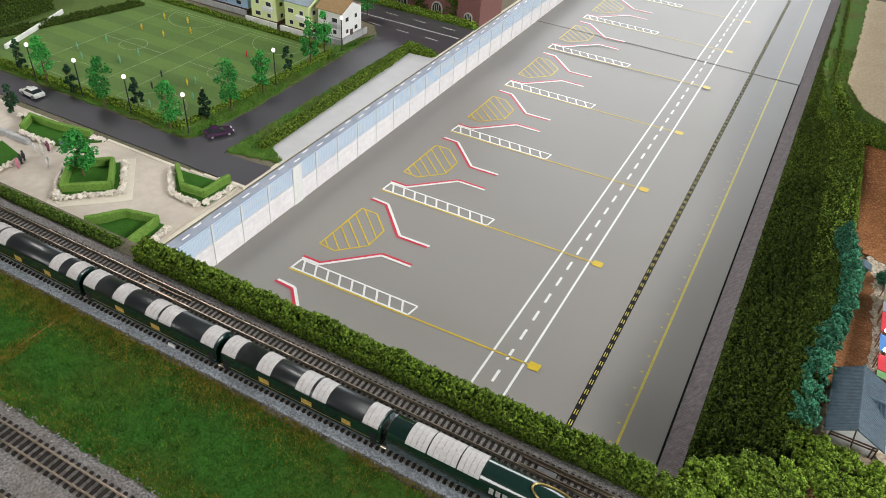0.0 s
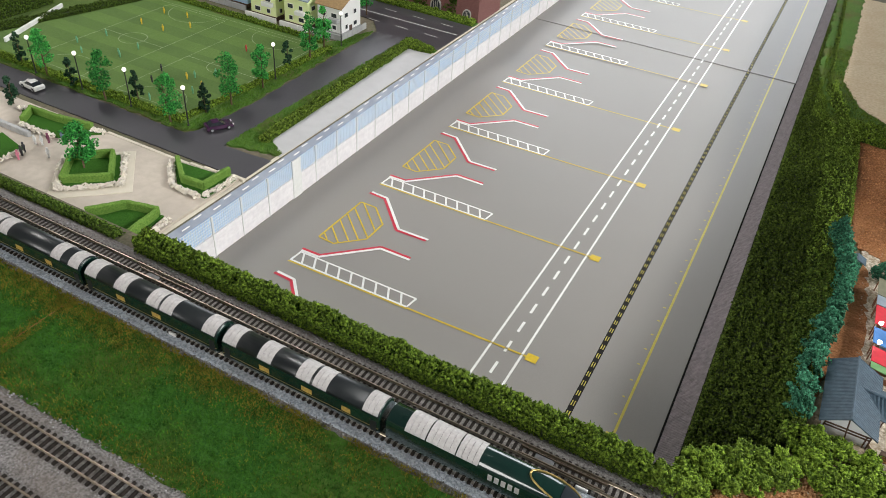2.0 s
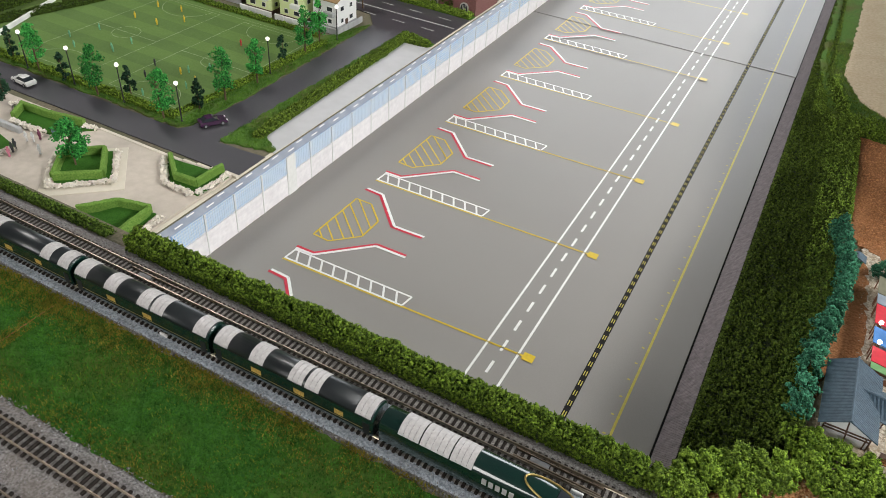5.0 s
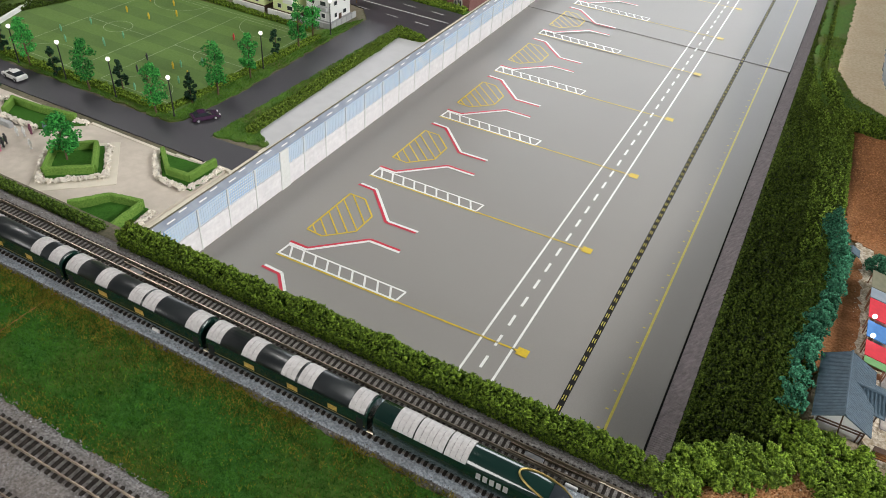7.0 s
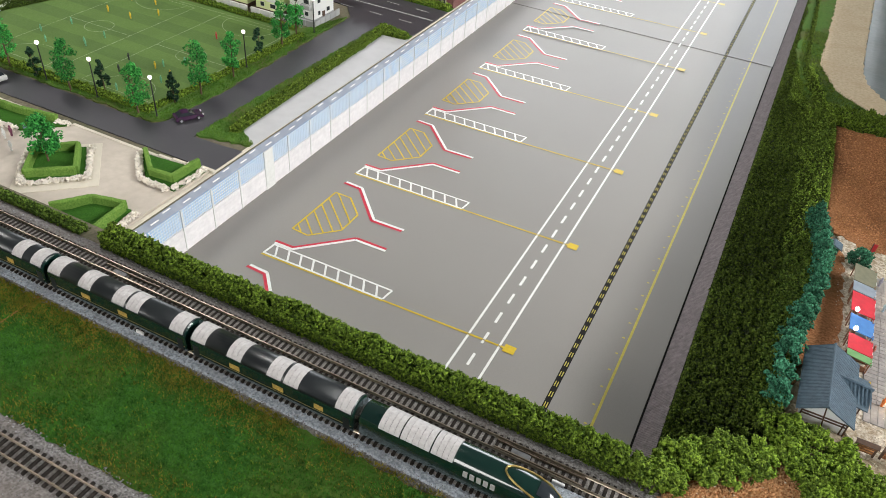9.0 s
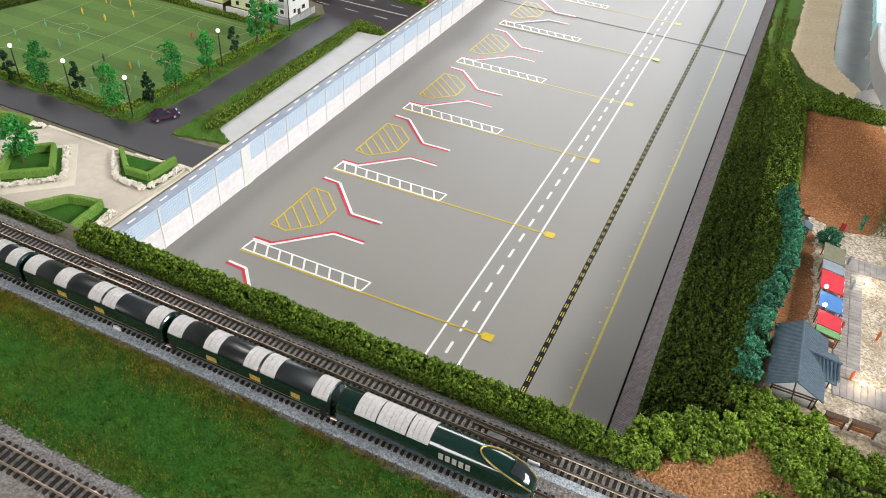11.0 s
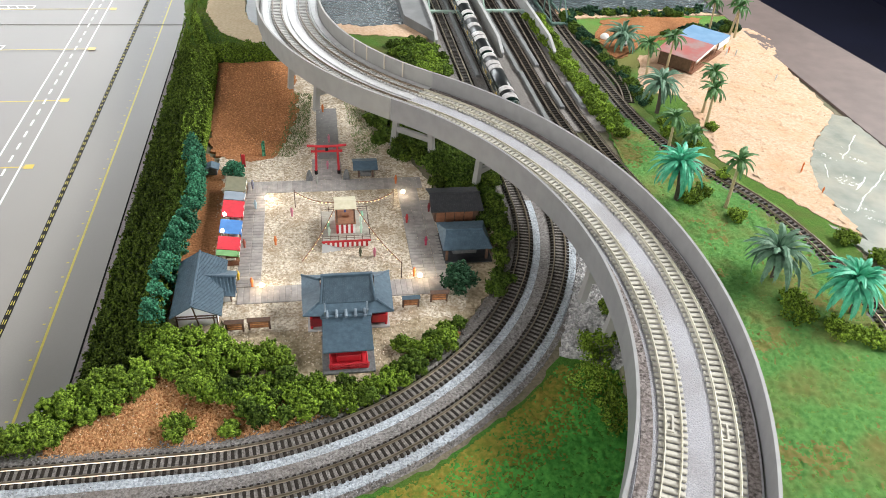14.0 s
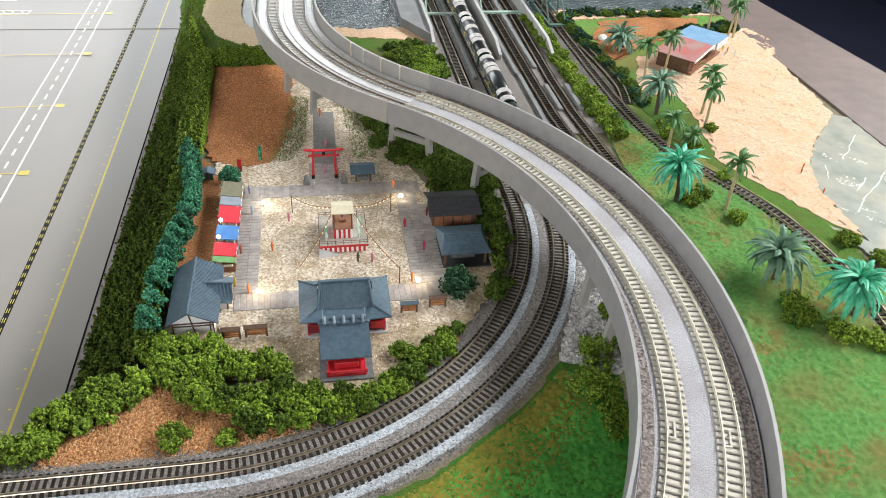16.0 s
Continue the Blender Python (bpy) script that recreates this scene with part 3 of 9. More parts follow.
SLEEPER = Shape().box(-0.00115, 0.00115, -0.0086, 0.0086, -0.001, 0.0009, 0.0003).mesh("sleeper", M_sleeper)
SLEEPER_C = Shape().box(-0.0016, 0.0016, -0.0086, 0.0086, -0.001, 0.0009, 0.0004).mesh("sleeper", M_sleeper_concrete)
GAUGE = 0.0045


def track(label, path, rail, sleeper, keep=None, bed=None, bed_material=None, step=0.0054, group="railway tracks", lift=0.0028, infill=False):
    """One line of track. keep: which sleepers are objects of their own; the rest are joined."""
    t = thing("railway_track", label, "railway track", group)
    base = [(x, y, z + lift) for x, y, z in path]
    if bed:
        w0, w1 = bed
        part("roadbed", Shape().sweep(path, [(-w1, 0.0), (-w0, lift - 0.0004), (w0, lift - 0.0004), (w1, 0.0)]), bed_material, t)
    for s in (-GAUGE - 0.0005, GAUGE + 0.0005):
        part("rail", Shape().sweep([(x, y, z + 0.0009) for x, y, z in base], rail_prof(s)), rail, t)
    if infill:
        part("infill", Shape().sweep(base, [(-0.0078, -0.0008), (-0.0068, 0.0002), (-0.003, 0.00055), (0.003, 0.00055), (0.0068, 0.0002), (0.0078, -0.0008)]), M_infill, t, "grey-brown ballast between the sleepers")
    rest, count = Shape(), 0
    src = sleeper
    vs, fs = [v.co.copy() for v in src.vertices], [tuple(p.vertices) for p in src.polygons]
    for p, a in along(base, step):
        m = Matrix.Translation(p) @ Matrix.Rotation(a, 4, "Z")
        if keep and keep(p) and count < 290:
            ob = new("sleeper", src)
            ob.parent = t
            ob.matrix_local = m
            count += 1
        else:
            rest.add(vs, fs, m)
    if rest.v:
        tagged(part("sleeper_run", rest, src.materials[0], t), kind="stuff")
    return t


def arc(cx, cy, r, a0, a1, z=0.0, n=48):
    return [(cx + r * math.cos(radians(a0 + (a1 - a0) * i / n)), cy + r * math.sin(radians(a0 + (a1 - a0) * i / n)), z) for i in range(n + 1)]


CX, CY = 0.245, -0.039
for r, lab in ((0.282, "brown-sleepered inner running track in grey ballast"), (0.315, "brown-sleepered outer running track in grey ballast")):
    path = [(-1.5, CY - r, 0), (-0.4, CY - r, 0), (0.0, CY - r, 0)] + arc(CX, CY, r, -90, 0) + [(CX + r, 0.3, 0), (CX + r, 1.6, 0)]
    track(lab, path, M_rail, SLEEPER, keep=lambda p: p.y < -0.12 and p.x > -0.45, step=0.0046, infill=True)
# ballast under both lines
mid = [(-1.5, CY - 0.2985, 0), (0.0, CY - 0.2985, 0)] + arc(CX, CY, 0.2985, -90, 0) + [(CX + 0.2985, 0.3, 0), (CX + 0.2985, 1.6, 0)]
whole("ballast_bed", Shape().sweep(mid, [(-0.036, 0.0003), (-0.028, 0.0022), (0.028, 0.0022), (0.036, 0.0003)]), M_ballast, "grey stone ballast under the double track", "ballast", kind="structure")
for off in (0.0065, 0.0385):
    strip = [(x, y, 0.0021) for x, y, z in ([(-1.5, CY - 0.282 - off, 0), (0.0, CY - 0.282 - off, 0)] + arc(CX, CY, 0.282 + off, -90, 0))]
    whole("ballast_shoulder", Shape().sweep(strip, [(0.001, -0.0015), (0.002, 0.0003), (0.0085, 0.0002), (0.0108, -0.0018)]), M_ballast_blue, "pale blue-grey ballast shoulder beside the rails", "ballast", kind="structure")
for yy, lab in ((-0.476, "weathered siding track in grey ballast"), (-0.512, "weathered outer siding track in grey ballast")):
    track(lab, [(-1.5, yy, 0), (0.3, yy, 0)], M_rail_brown, SLEEPER, keep=lambda p: -0.4 < p.x < 0, step=0.0058)
whole("ballast_bed", Shape().sweep([(-1.5, -0.494, 0), (0.3, -0.494, 0)], [(-0.037, 0.0003), (-0.03, 0.0022), (0.03, 0.0022), (0.037, 0.0003)]), M_ballast, "grey stone ballast under the siding tracks", "ballast", kind="structure")

# ---- viaduct ----
V1, V2, RV, RW = Vector((0.187, -0.234)), Vector((0.656, 0.344)), 0.394, 0.35
VZ = 0.058
turn = math.degrees(math.atan2(V2.y - V1.y, V2.x - V1.x))


def viaduct_line(off):
    """The viaduct's middle line, off metres to the outside of its near bend."""
    return arc(V1.x, V1.y, RV + off, -75, turn, VZ, 60) + arc(V2.x, V2.y, RW - off, 180 + turn, 180, VZ, 30)[1:] + [(V2.x - RW + off, 0.9, VZ), (V2.x - RW + off, 1.6, VZ)]


M_viaduct_cool = mat("cool_grey_viaduct_plastic", (0.27, 0.268, 0.272), (0.31, 0.308, 0.312), 80, 0.5, 0.05, 400, big=0.3, big_scale=10, c3=(0.235, 0.232, 0.236))
M_slab_bed = mat("smooth_slab_bed", (0.44, 0.44, 0.45), (0.54, 0.54, 0.55), 200, 0.32, 0.3, 600, big=0.4, big_scale=25, c3=(0.38, 0.375, 0.37))
M_slab_pad = mat("slab_track_pad", (0.36, 0.35, 0.335), (0.44, 0.43, 0.41), 300, 0.4, 0.2, 700, rnd=0.15)
SLEEPER_S = Shape().box(-0.0014, 0.0014, -0.0078, 0.0078, -0.001, 0.0007, 0.0003).mesh("sleeper", M_slab_pad)
NEAR_END = 60   # the near bend ends here; beyond it the deck is of another make


def section(off, far):
    pts = viaduct_line(off)
    return pts[NEAR_END:] if far else pts[:NEAR_END + 1]


viaduct = thing("viaduct", "grey concrete double-track model viaduct with solid parapets on piers", "railway viaduct")
part("deck", Shape().sweep(viaduct_line(0), [(-0.0385, -0.004), (0.0355, -0.004), (0.0355, 0.0), (-0.0385, 0.0)]), M_viaduct, viaduct)
part("girder", Shape().sweep(viaduct_line(0), [(-0.018, -0.013), (0.018, -0.013), (0.024, -0.0042), (-0.024, -0.0042)]), M_viaduct, viaduct)
part("deck_ballast", Shape().sweep(section(0, False), [(-0.0375, 0.0002), (-0.036, 0.0022), (0.0345, 0.0022), (0.0355, 0.0002)]), M_viaduct_bed, viaduct, "grey ballast of the deck")
part("deck_slab", Shape().sweep(section(0, True), [(-0.0375, 0.0002), (-0.0365, 0.0024), (0.035, 0.0024), (0.0355, 0.0002)]), M_slab_bed, viaduct, "smooth pale grey slab deck")
for s in (-0.0315, 0.0, 0.03):
    part("slab_ridge", Shape().sweep(section(0, True), [(s - 0.0036, 0.0022), (s - 0.003, 0.0036), (s + 0.003, 0.0036), (s + 0.0036, 0.0022)]), M_slab_bed, viaduct)
for s in (-0.0315, 0.03):
    part("edge_ballast", Shape().sweep(section(0, False), [(s - 0.0042, 0.0018), (s - 0.0038, 0.0026), (s + 0.0032, 0.0026), (s + 0.0036, 0.0018)]), M_ballast_brown, viaduct, "brown-grey speckled ballast beside the parapet")
for s in (-0.0405, 0.0375):
    for far, material in ((False, M_viaduct_cool), (True, M_viaduct)):
        run = section(0, far)
        part("parapet", Shape().sweep(run[:-2] + [(run[-1][0], 0.43, VZ)] if far else run, [(s - 0.0013, -0.0048), (s + 0.0013, -0.0048), (s + 0.0011, 0.019), (s - 0.0011, 0.019)]), material, viaduct)
for off, lab in ((-0.0165, "viaduct track with pale concrete sleepers, inner"), (0.0165, "viaduct track with pale concrete sleepers, outer")):
    track(lab, section(off, False), M_rail_pale, SLEEPER_C, keep=lambda p: p.y < 0.25 and p.y > -0.55, lift=0.003, step=0.0052, group="viaduct tracks")
    track(lab.replace("pale concrete sleepers", "low slab pads"), section(off, True), M_rail_brown, SLEEPER_S, keep=lambda p: p.y < 0.25, lift=0.003, step=0.0052, group="viaduct tracks")
for x, y in ((0.537, -0.3692), (0.5679, -0.3795)):
    m = Matrix.Translation((x, y, VZ + 0.0036)) @ Matrix.Rotation(math.atan2(y - V1.y, x - V1.x) + math.pi / 2, 4, "Z")
    sh = Shape()
    sh.add([(u, w, z) for z in (0.0, 0.0014) for u, w in ((-0.007, -0.0026), (0.007, -0.0026), (0.007, 0.0026), (-0.007, 0.0026), (-0.0058, -0.0014), (0.0058, -0.0014), (0.0058, 0.0014), (-0.0058, 0.0014))],
           [(8 + i, 8 + (i + 1) % 4, 12 + (i + 1) % 4, 12 + i) for i in range(4)] + [(i, (i + 1) % 4, 8 + (i + 1) % 4, 8 + i) for i in range(4)] + [(4 + i, 12 + i, 12 + (i + 1) % 4, 4 + (i + 1) % 4) for i in range(4)], m)
    part("joint_frame", sh, M_sleeper_concrete, viaduct, "cream moulded joint frame between the rails")


M_cyan = mat("pale_cyan_girder_plastic", (0.4, 0.66, 0.7), (0.46, 0.72, 0.76), 200, 0.45)
girder = thing("girder_bridge", "pale cyan girder bridge that carries the viaduct's tracks on", "railway bridge")
GX = V2.x - RW
for s in (-1, 1):
    x = GX - 0.0015 + s * 0.037
    part("side_web", Shape().box(x - 0.0008, x + 0.0008, 0.45, 1.2, VZ - 0.006, VZ + 0.008), M_cyan, girder)
    part("top_flange", Shape().box(x - 0.002, x + 0.002, 0.448, 1.2, VZ + 0.0082, VZ + 0.0098, 0.0004), M_cyan, girder)
    for i in range(8):
        part("stiffener", Shape().box(x - 0.0018, x + 0.0018, 0.452 + i * 0.03, 0.4535 + i * 0.03, VZ - 0.006, VZ + 0.008), M_cyan, girder)
    part("end_post", Shape().box(x - 0.0028, x + 0.0028, 0.446, 0.4515, VZ - 0.008, VZ + 0.016, 0.0006), M_cyan, girder)
for i in range(3):
    part("deck_plate", Shape().box(GX - 0.0165 - 0.0035, GX - 0.0165 + 0.0035, 0.40 + i * 0.016, 0.413 + i * 0.016, VZ + 0.0038, VZ + 0.0048, 0.0004), M_viaduct_cool, girder)
    part("deck_plate", Shape().box(GX + 0.0165 - 0.0035, GX + 0.0165 + 0.0035, 0.40 + i * 0.016, 0.413 + i * 0.016, VZ + 0.0038, VZ + 0.0048, 0.0004), M_viaduct_cool, girder)


def pier(x, y, a, h=0.045, w=0.05):
    t = thing("viaduct_pier", "grey concrete trestle pier under the viaduct", "bridge pier", "viaduct piers", at=pose(x, y, 0, 0, 0, a))
    for s in (-1, 1):
        sh = Shape()
        sh.add([(-0.003, s * w / 2 - 0.003, 0), (0.003, s * w / 2 - 0.003, 0), (0.003, s * w / 2 + 0.003, 0), (-0.003, s * w / 2 + 0.003, 0),
                (-0.0025, s * (w / 2 - 0.004) - 0.003, h), (0.0025, s * (w / 2 - 0.004) - 0.003, h), (0.0025, s * (w / 2 - 0.004) + 0.003, h), (-0.0025, s * (w / 2 - 0.004) + 0.003, h)],
               [(3, 2, 1, 0), (4, 5, 6, 7), (0, 1, 5, 4), (1, 2, 6, 5), (2, 3, 7, 6), (3, 0, 4, 7)])
        part("leg", sh, M_viaduct, t)
        part("foot", Shape().box(-0.0045, 0.0045, s * w / 2 - 0.0045, s * w / 2 + 0.0045, 0, 0.002, 0.0005), M_viaduct, t)
    part("cross_beam", Shape().box(-0.002, 0.002, -w / 2 + 0.002, w / 2 - 0.002, h * 0.42, h * 0.55), M_viaduct, t)
    part("cap", Shape().box(-0.0045, 0.0045, -w / 2 - 0.002, w / 2 + 0.002, h - 0.005, h, 0.0008), M_viaduct, t)
    for s in (-1, 1):
        part("brace", Shape().tube((0, s * (w / 2 - 0.003), h * 0.6), (0, s * 0.004, h - 0.004), 0.0016, n=4), M_viaduct, t)
    return t


for x, y, w, quarter in ((0.436, 0.067, 0.049, 90), (0.3535, 0.178, 0.044, 0), (0.325, 0.231, 0.044, 0), (0.581, -0.245, 0.066, 0), (0.579, -0.185, 0.06, 0), (0.51, 0.0, 0.05, 0), (0.306, 0.40, 0.05, 0), (0.306, 0.52, 0.05, 0), (0.5, -0.475, 0.05, 0), (0.39, -0.57, 0.05, 0)):
    c = V1 if y < 0.06 else V2
    a = math.degrees(math.atan2(y - c.y, x - c.x)) - 90 if y < 0.35 else 90
    pier(x, y, a + quarter, w=w)


# ---- planting ----
def hedge(name, pts, n, h, r, material, label, seed, z=0.0, leaf_size=0.0016, per=16, category="hedge", floor=True, ground=None, rough=0.002, clump=0.3):
    """A dense mass of foam foliage over a polygon, uneven on top and shaggy at its sides."""
    rg = random.Random(seed)
    t = thing(name, label, category)
    cr = max(0.0012, leaf_size)
    base = ground or (lambda x, y: z)
    cs, rs = [], []
    edges = [(xa, ya, xb - xa, yb - ya, (xb - xa) ** 2 + (yb - ya) ** 2) for (xa, ya), (xb, yb) in zip(pts, pts[1:] + pts[:1])]

    def shoulder(x, y):
        """Lower towards the outline, so that the hedge is rounded."""
        d = min(math.hypot(x - xa - dx * k, y - ya - dy * k) for xa, ya, dx, dy, ll in edges for k in (max(0.0, min(1.0, ((x - xa) * dx + (y - ya) * dy) / ll)),))
        return 0.6 + 0.4 * min(1.0, d / min(0.006, 0.5 * h)) ** 0.6

    for x, y in scatter(rg, pts, int(n * 16)):
        top = h * (0.76 + 0.26 * hump(x, y, seed, 70) + clump * hump(x, y, seed + 3, 190)) * (1.0 if ground else shoulder(x, y)) + rg.uniform(-rough, rough)
        cs.append((x, y, base(x, y) + max(0.0006, top - cr * 0.4)))
        rs.append(cr * rg.uniform(0.7, 1.5))
    per_m = 3.6 / cr
    for (xa, ya), (xb, yb) in zip(pts, pts[1:] + pts[:1]):
        ln = math.hypot(xb - xa, yb - ya)
        for _ in range(int(ln * per_m * max(1.0, h / cr * 0.55))):
            f = rg.random()
            x, y = xa + (xb - xa) * f + rg.gauss(0, 0.0007), ya + (yb - ya) * f + rg.gauss(0, 0.0007)
            cs.append((x, y, base(x, y) + rg.uniform(0.0004, h * 0.6)))
            rs.append(cr * rg.uniform(0.75, 1.2))
    ys = [c[1] for c in cs]
    bins = max(1, int((max(ys) - min(ys)) / 0.12)) if ground else 1
    for k in range(bins):
        lo, hi = min(ys) + (max(ys) - min(ys)) * k / bins, min(ys) + (max(ys) - min(ys)) * (k + 1) / bins + (1e-6 if k == bins - 1 else 0)
        pick = [i for i, c in enumerate(cs) if lo <= c[1] < hi]
        tagged(part("foliage", crumbs("foliage", [cs[i] for i in pick], [rs[i] for i in pick], material, seed + k, 0.3), None, t), kind="stuff")
    # solid core in shade colour, so gaps in the foliage look deep
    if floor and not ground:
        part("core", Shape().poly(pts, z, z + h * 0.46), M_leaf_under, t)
    return t


def bush_mesh(material, R, H, seed, cr=0.00125, lobes=15, per=60):
    """A loose ragged bush: uneven sprays of small leafy crumbs with gaps between them."""
    rg = random.Random(seed)
    cs, rs = [], []
    for k in range(lobes):
        a, d = k * 2.4 + rg.uniform(-0.7, 0.7), R * 0.85 * math.sqrt((k + 0.2) / lobes) * rg.uniform(0.8, 1.1)
        lr = R * rg.uniform(0.2, 0.34)
        c = Vector((d * math.cos(a), d * math.sin(a), (H - lr * 0.8) * (1 - 0.6 * (d / R) ** 1.5) * rg.uniform(0.6, 1.05)))
        way = Vector((math.cos(a) * 0.7, math.sin(a) * 0.7, 0.8)).normalized()
        for _ in range(per):
            v = Vector((rg.gauss(0, 1), rg.gauss(0, 1), rg.gauss(0.25, 0.9))).normalized()
            p = c + v * lr * rg.uniform(0.35, 1.15) + way * lr * rg.uniform(-0.5, 0.9)
            cs.append((p.x, p.y, max(0.0004, p.z)))
            rs.append(cr * rg.uniform(0.7, 1.6))
    for _ in range(30):
        a, d = rg.uniform(0, 6.28), R * 0.8 * math.sqrt(rg.random())
        cs.append((d * math.cos(a), d * math.sin(a), rg.uniform(0.0005, H * 0.4)))
        rs.append(cr * 1.5)
    return crumbs("bush", cs, rs, material, seed, 0.3)


def bushes(pts, spacing, R, H, materials, label, seed, z=0.0005, cr=0.00125, limit=90):
    """A row or patch of separate bushes over a polygon."""
    rg = random.Random(seed)
    t = thing("bush_row", label, "bushes")
    kinds = [bush_mesh(m, R * s, H * s2, seed * 10 + i, cr) for i, (m, s, s2) in enumerate([(materials[j % len(materials)], q, q2) for j, (q, q2) in enumerate(((1.0, 1.0), (0.85, 1.15), (1.15, 0.8), (0.7, 0.75)))])]
    placed = []
    for x, y in scatter(rg, pts, 900):
        if all((x - a) ** 2 + (y - b) ** 2 > spacing ** 2 for a, b in placed) and len(placed) < limit:
            placed.append((x, y))
            ob = new("bush", kinds[rg.randrange(4)])
            ob.parent = t
            ob.matrix_local = pose(x, y, z, 0, 0, rg.uniform(0, 360)) @ Matrix.Scale(rg.uniform(0.8, 1.2), 4)
    return t


def bush(x, y, R, H, material, label, seed, z=0.0005, cr=0.00125):
    t = thing("bush", label, "bush", at=pose(x, y, z))
    part("foliage", bush_mesh(material, R, H, seed, cr, 16, 60), None, t)
    return t


hedge("apron_hedge", [(-0.322, -0.303), (0.124, -0.303), (0.124, -0.2875), (-0.322, -0.2875)], 620, 0.023, 0.0045, M_leaf, "long clipped green hedge in front of the apron", 3, leaf_size=0.0018, rough=0.0028)
hedge("slope_hedge", [(0.1432, -0.272), (0.165, -0.262), (0.209, -0.205), (0.211, 0.0), (0.214, 0.12), (0.207, 0.286), (0.165, 0.46), (0.15, 0.95), (0.1432, 0.95)], 2400, 0.0105, 0.005, M_leaf_deep, "broad dark green hedge on the bank above the apron", 4, leaf_size=0.0017, ground=bank_z, rough=0.0042, clump=1.1)
hedge("slope_hedge", [(0.19, -0.2), (0.209, -0.2), (0.213, -0.1), (0.215, 0.03), (0.19, 0.03)], 250, 0.012, 0.005, M_leaf_dark, "mid green hedge crest on the bank", 5, leaf_size=0.0014, ground=bank_z, rough=0.003, clump=0.7)
hedge("slope_hedge", [(0.19, 0.02), (0.215, 0.02), (0.217, 0.12), (0.212, 0.29), (0.172, 0.45), (0.155, 0.45), (0.182, 0.28), (0.188, 0.1)], 330, 0.013, 0.005, M_leaf_light, "bright yellow-green hedge crest beside the soil field", 6, leaf_size=0.0014, ground=bank_z, rough=0.003, clump=0.9)


# ---- terminal wall beside the apron ----
M_panel = mat("pale_printed_boards", (0.88, 0.85, 0.86), (0.8, 0.77, 0.785), 200, 0.4, big=0.4, big_scale=60, c3=(0.72, 0.69, 0.71), rnd=0.05)
M_window_blue = mat("blue_printed_windows", (0.26, 0.47, 0.76), (0.36, 0.57, 0.84), 120, 0.35)
M_wall_roof = mat("grey_blue_printed_roof", (0.25, 0.28, 0.35), (0.32, 0.35, 0.42), 60, 0.4, big=0.4, big_scale=30, c3=(0.4, 0.43, 0.49))
terminal = thing("terminal_wall", "long white printed terminal wall with blue windows", "terminal building", kind="structure")
part("backing", Shape().box(-0.333, -0.3285, -0.284, 1.7, APRON - 0.001, -0.0202), M_panel, terminal)
part("roof_strip", Shape().add([(-0.3262, -0.284, -0.0195), (-0.3262, 1.7, -0.0195), (-0.3345, 1.7, -0.0152), (-0.3345, -0.284, -0.0152), (-0.3345, -0.284, -0.0185), (-0.3345, 1.7, -0.0185)],
     [(0, 1, 2, 3), (3, 2, 5, 4), (0, 4, 5, 1), (0, 3, 4), (1, 5, 2)]), M_wall_roof, terminal, "grey-blue roof strip")
part("coping", Shape().box(-0.3392, -0.3345, -0.293, 1.7, LEFT - 0.004, LEFT + 0.0006, 0.0005), M_paving_light, terminal, "cream coping")
boards = Shape()
for i in range(6):
    boards.box(-0.0022, 0.0, -0.0003, 0.0402, i * 0.00437, i * 0.00437 + 0.00412)
PANEL = boards.mesh("lower_panel", M_panel)
UPPER = Shape().box(-0.0024, -0.0004, -0.0003, 0.0402, 0.0266, 0.0475).mesh("window_band", M_window_blue)
RIB = Shape().box(-0.0022, 0.0009, 0.0402, 0.0417, 0, 0.0478, 0.0003).mesh("rib", M_white)
lat = Shape()
for i in range(13):
    lat.box(-0.0008, -0.0001, 0.001 + i * 0.0031, 0.0017 + i * 0.0031, 0.0268, 0.0473)
for i in range(7):
    lat.box(-0.0008, -0.0002, 0.0, 0.04, 0.0272 + i * 0.0032, 0.028 + i * 0.0032)
LATTICE = lat.mesh("glazing_bars", M_white)
DASH = Shape().add([(0, 0.003, 0), (0, 0.013, 0), (-0.0012, 0.013, 0.0007), (-0.0012, 0.003, 0.0007)], [(0, 1, 2, 3)]).mesh("roof_mark", M_white)
for i in range(44):
    y = -0.2935 + i * 0.0418
    if y > -0.29:
        for me in (PANEL, UPPER, RIB, LATTICE):
            ob = new(me.name.split(".")[0], me)
            ob.parent, ob.location = terminal, (-0.3262, y, APRON)
    for dx, dy in ((-0.0025, 0.004), (-0.0052, 0.022)):
        ob = new("roof_mark", DASH)
        ob.parent, ob.location = terminal, (-0.3262 + dx, y + dy, -0.0191 - dx * 0.53)
part("white_bay", Shape().box(-0.3284, -0.3252, -0.0855, -0.0705, APRON, APRON + 0.0475, 0.0005), M_white, terminal, "plain white bay")

# ---- roads and verges on the street side ----
M_pitch_line = mat("faint_pitch_line", (0.36, 0.42, 0.26), (0.26, 0.33, 0.17), 300, 0.8)
M_line = mat("pale_road_line", (0.6, 0.6, 0.58), (0.45, 0.45, 0.44), 500, 0.7)
patch("road", [(-1.5, -0.158), (-0.337, -0.150), (-0.337, -0.106), (-0.398, -0.11), (-0.392, 0.268), (-0.337, 0.262), (-0.337, 0.372), (-1.5, 0.42), (-1.5, 0.35), (-0.70, 0.33), (-0.47, 0.302), (-0.443, 0.268), (-0.437, -0.02), (-0.444, -0.1), (-0.452, -0.113), (-1.5, -0.112)],
      LEFT, LEFT + 0.0012, M_asphalt, "dark grey asphalt model streets", "road", 2, 0.0004)
road_marks = thing("road_markings", "pale painted lane lines on the far street", "road marking", kind="structure")
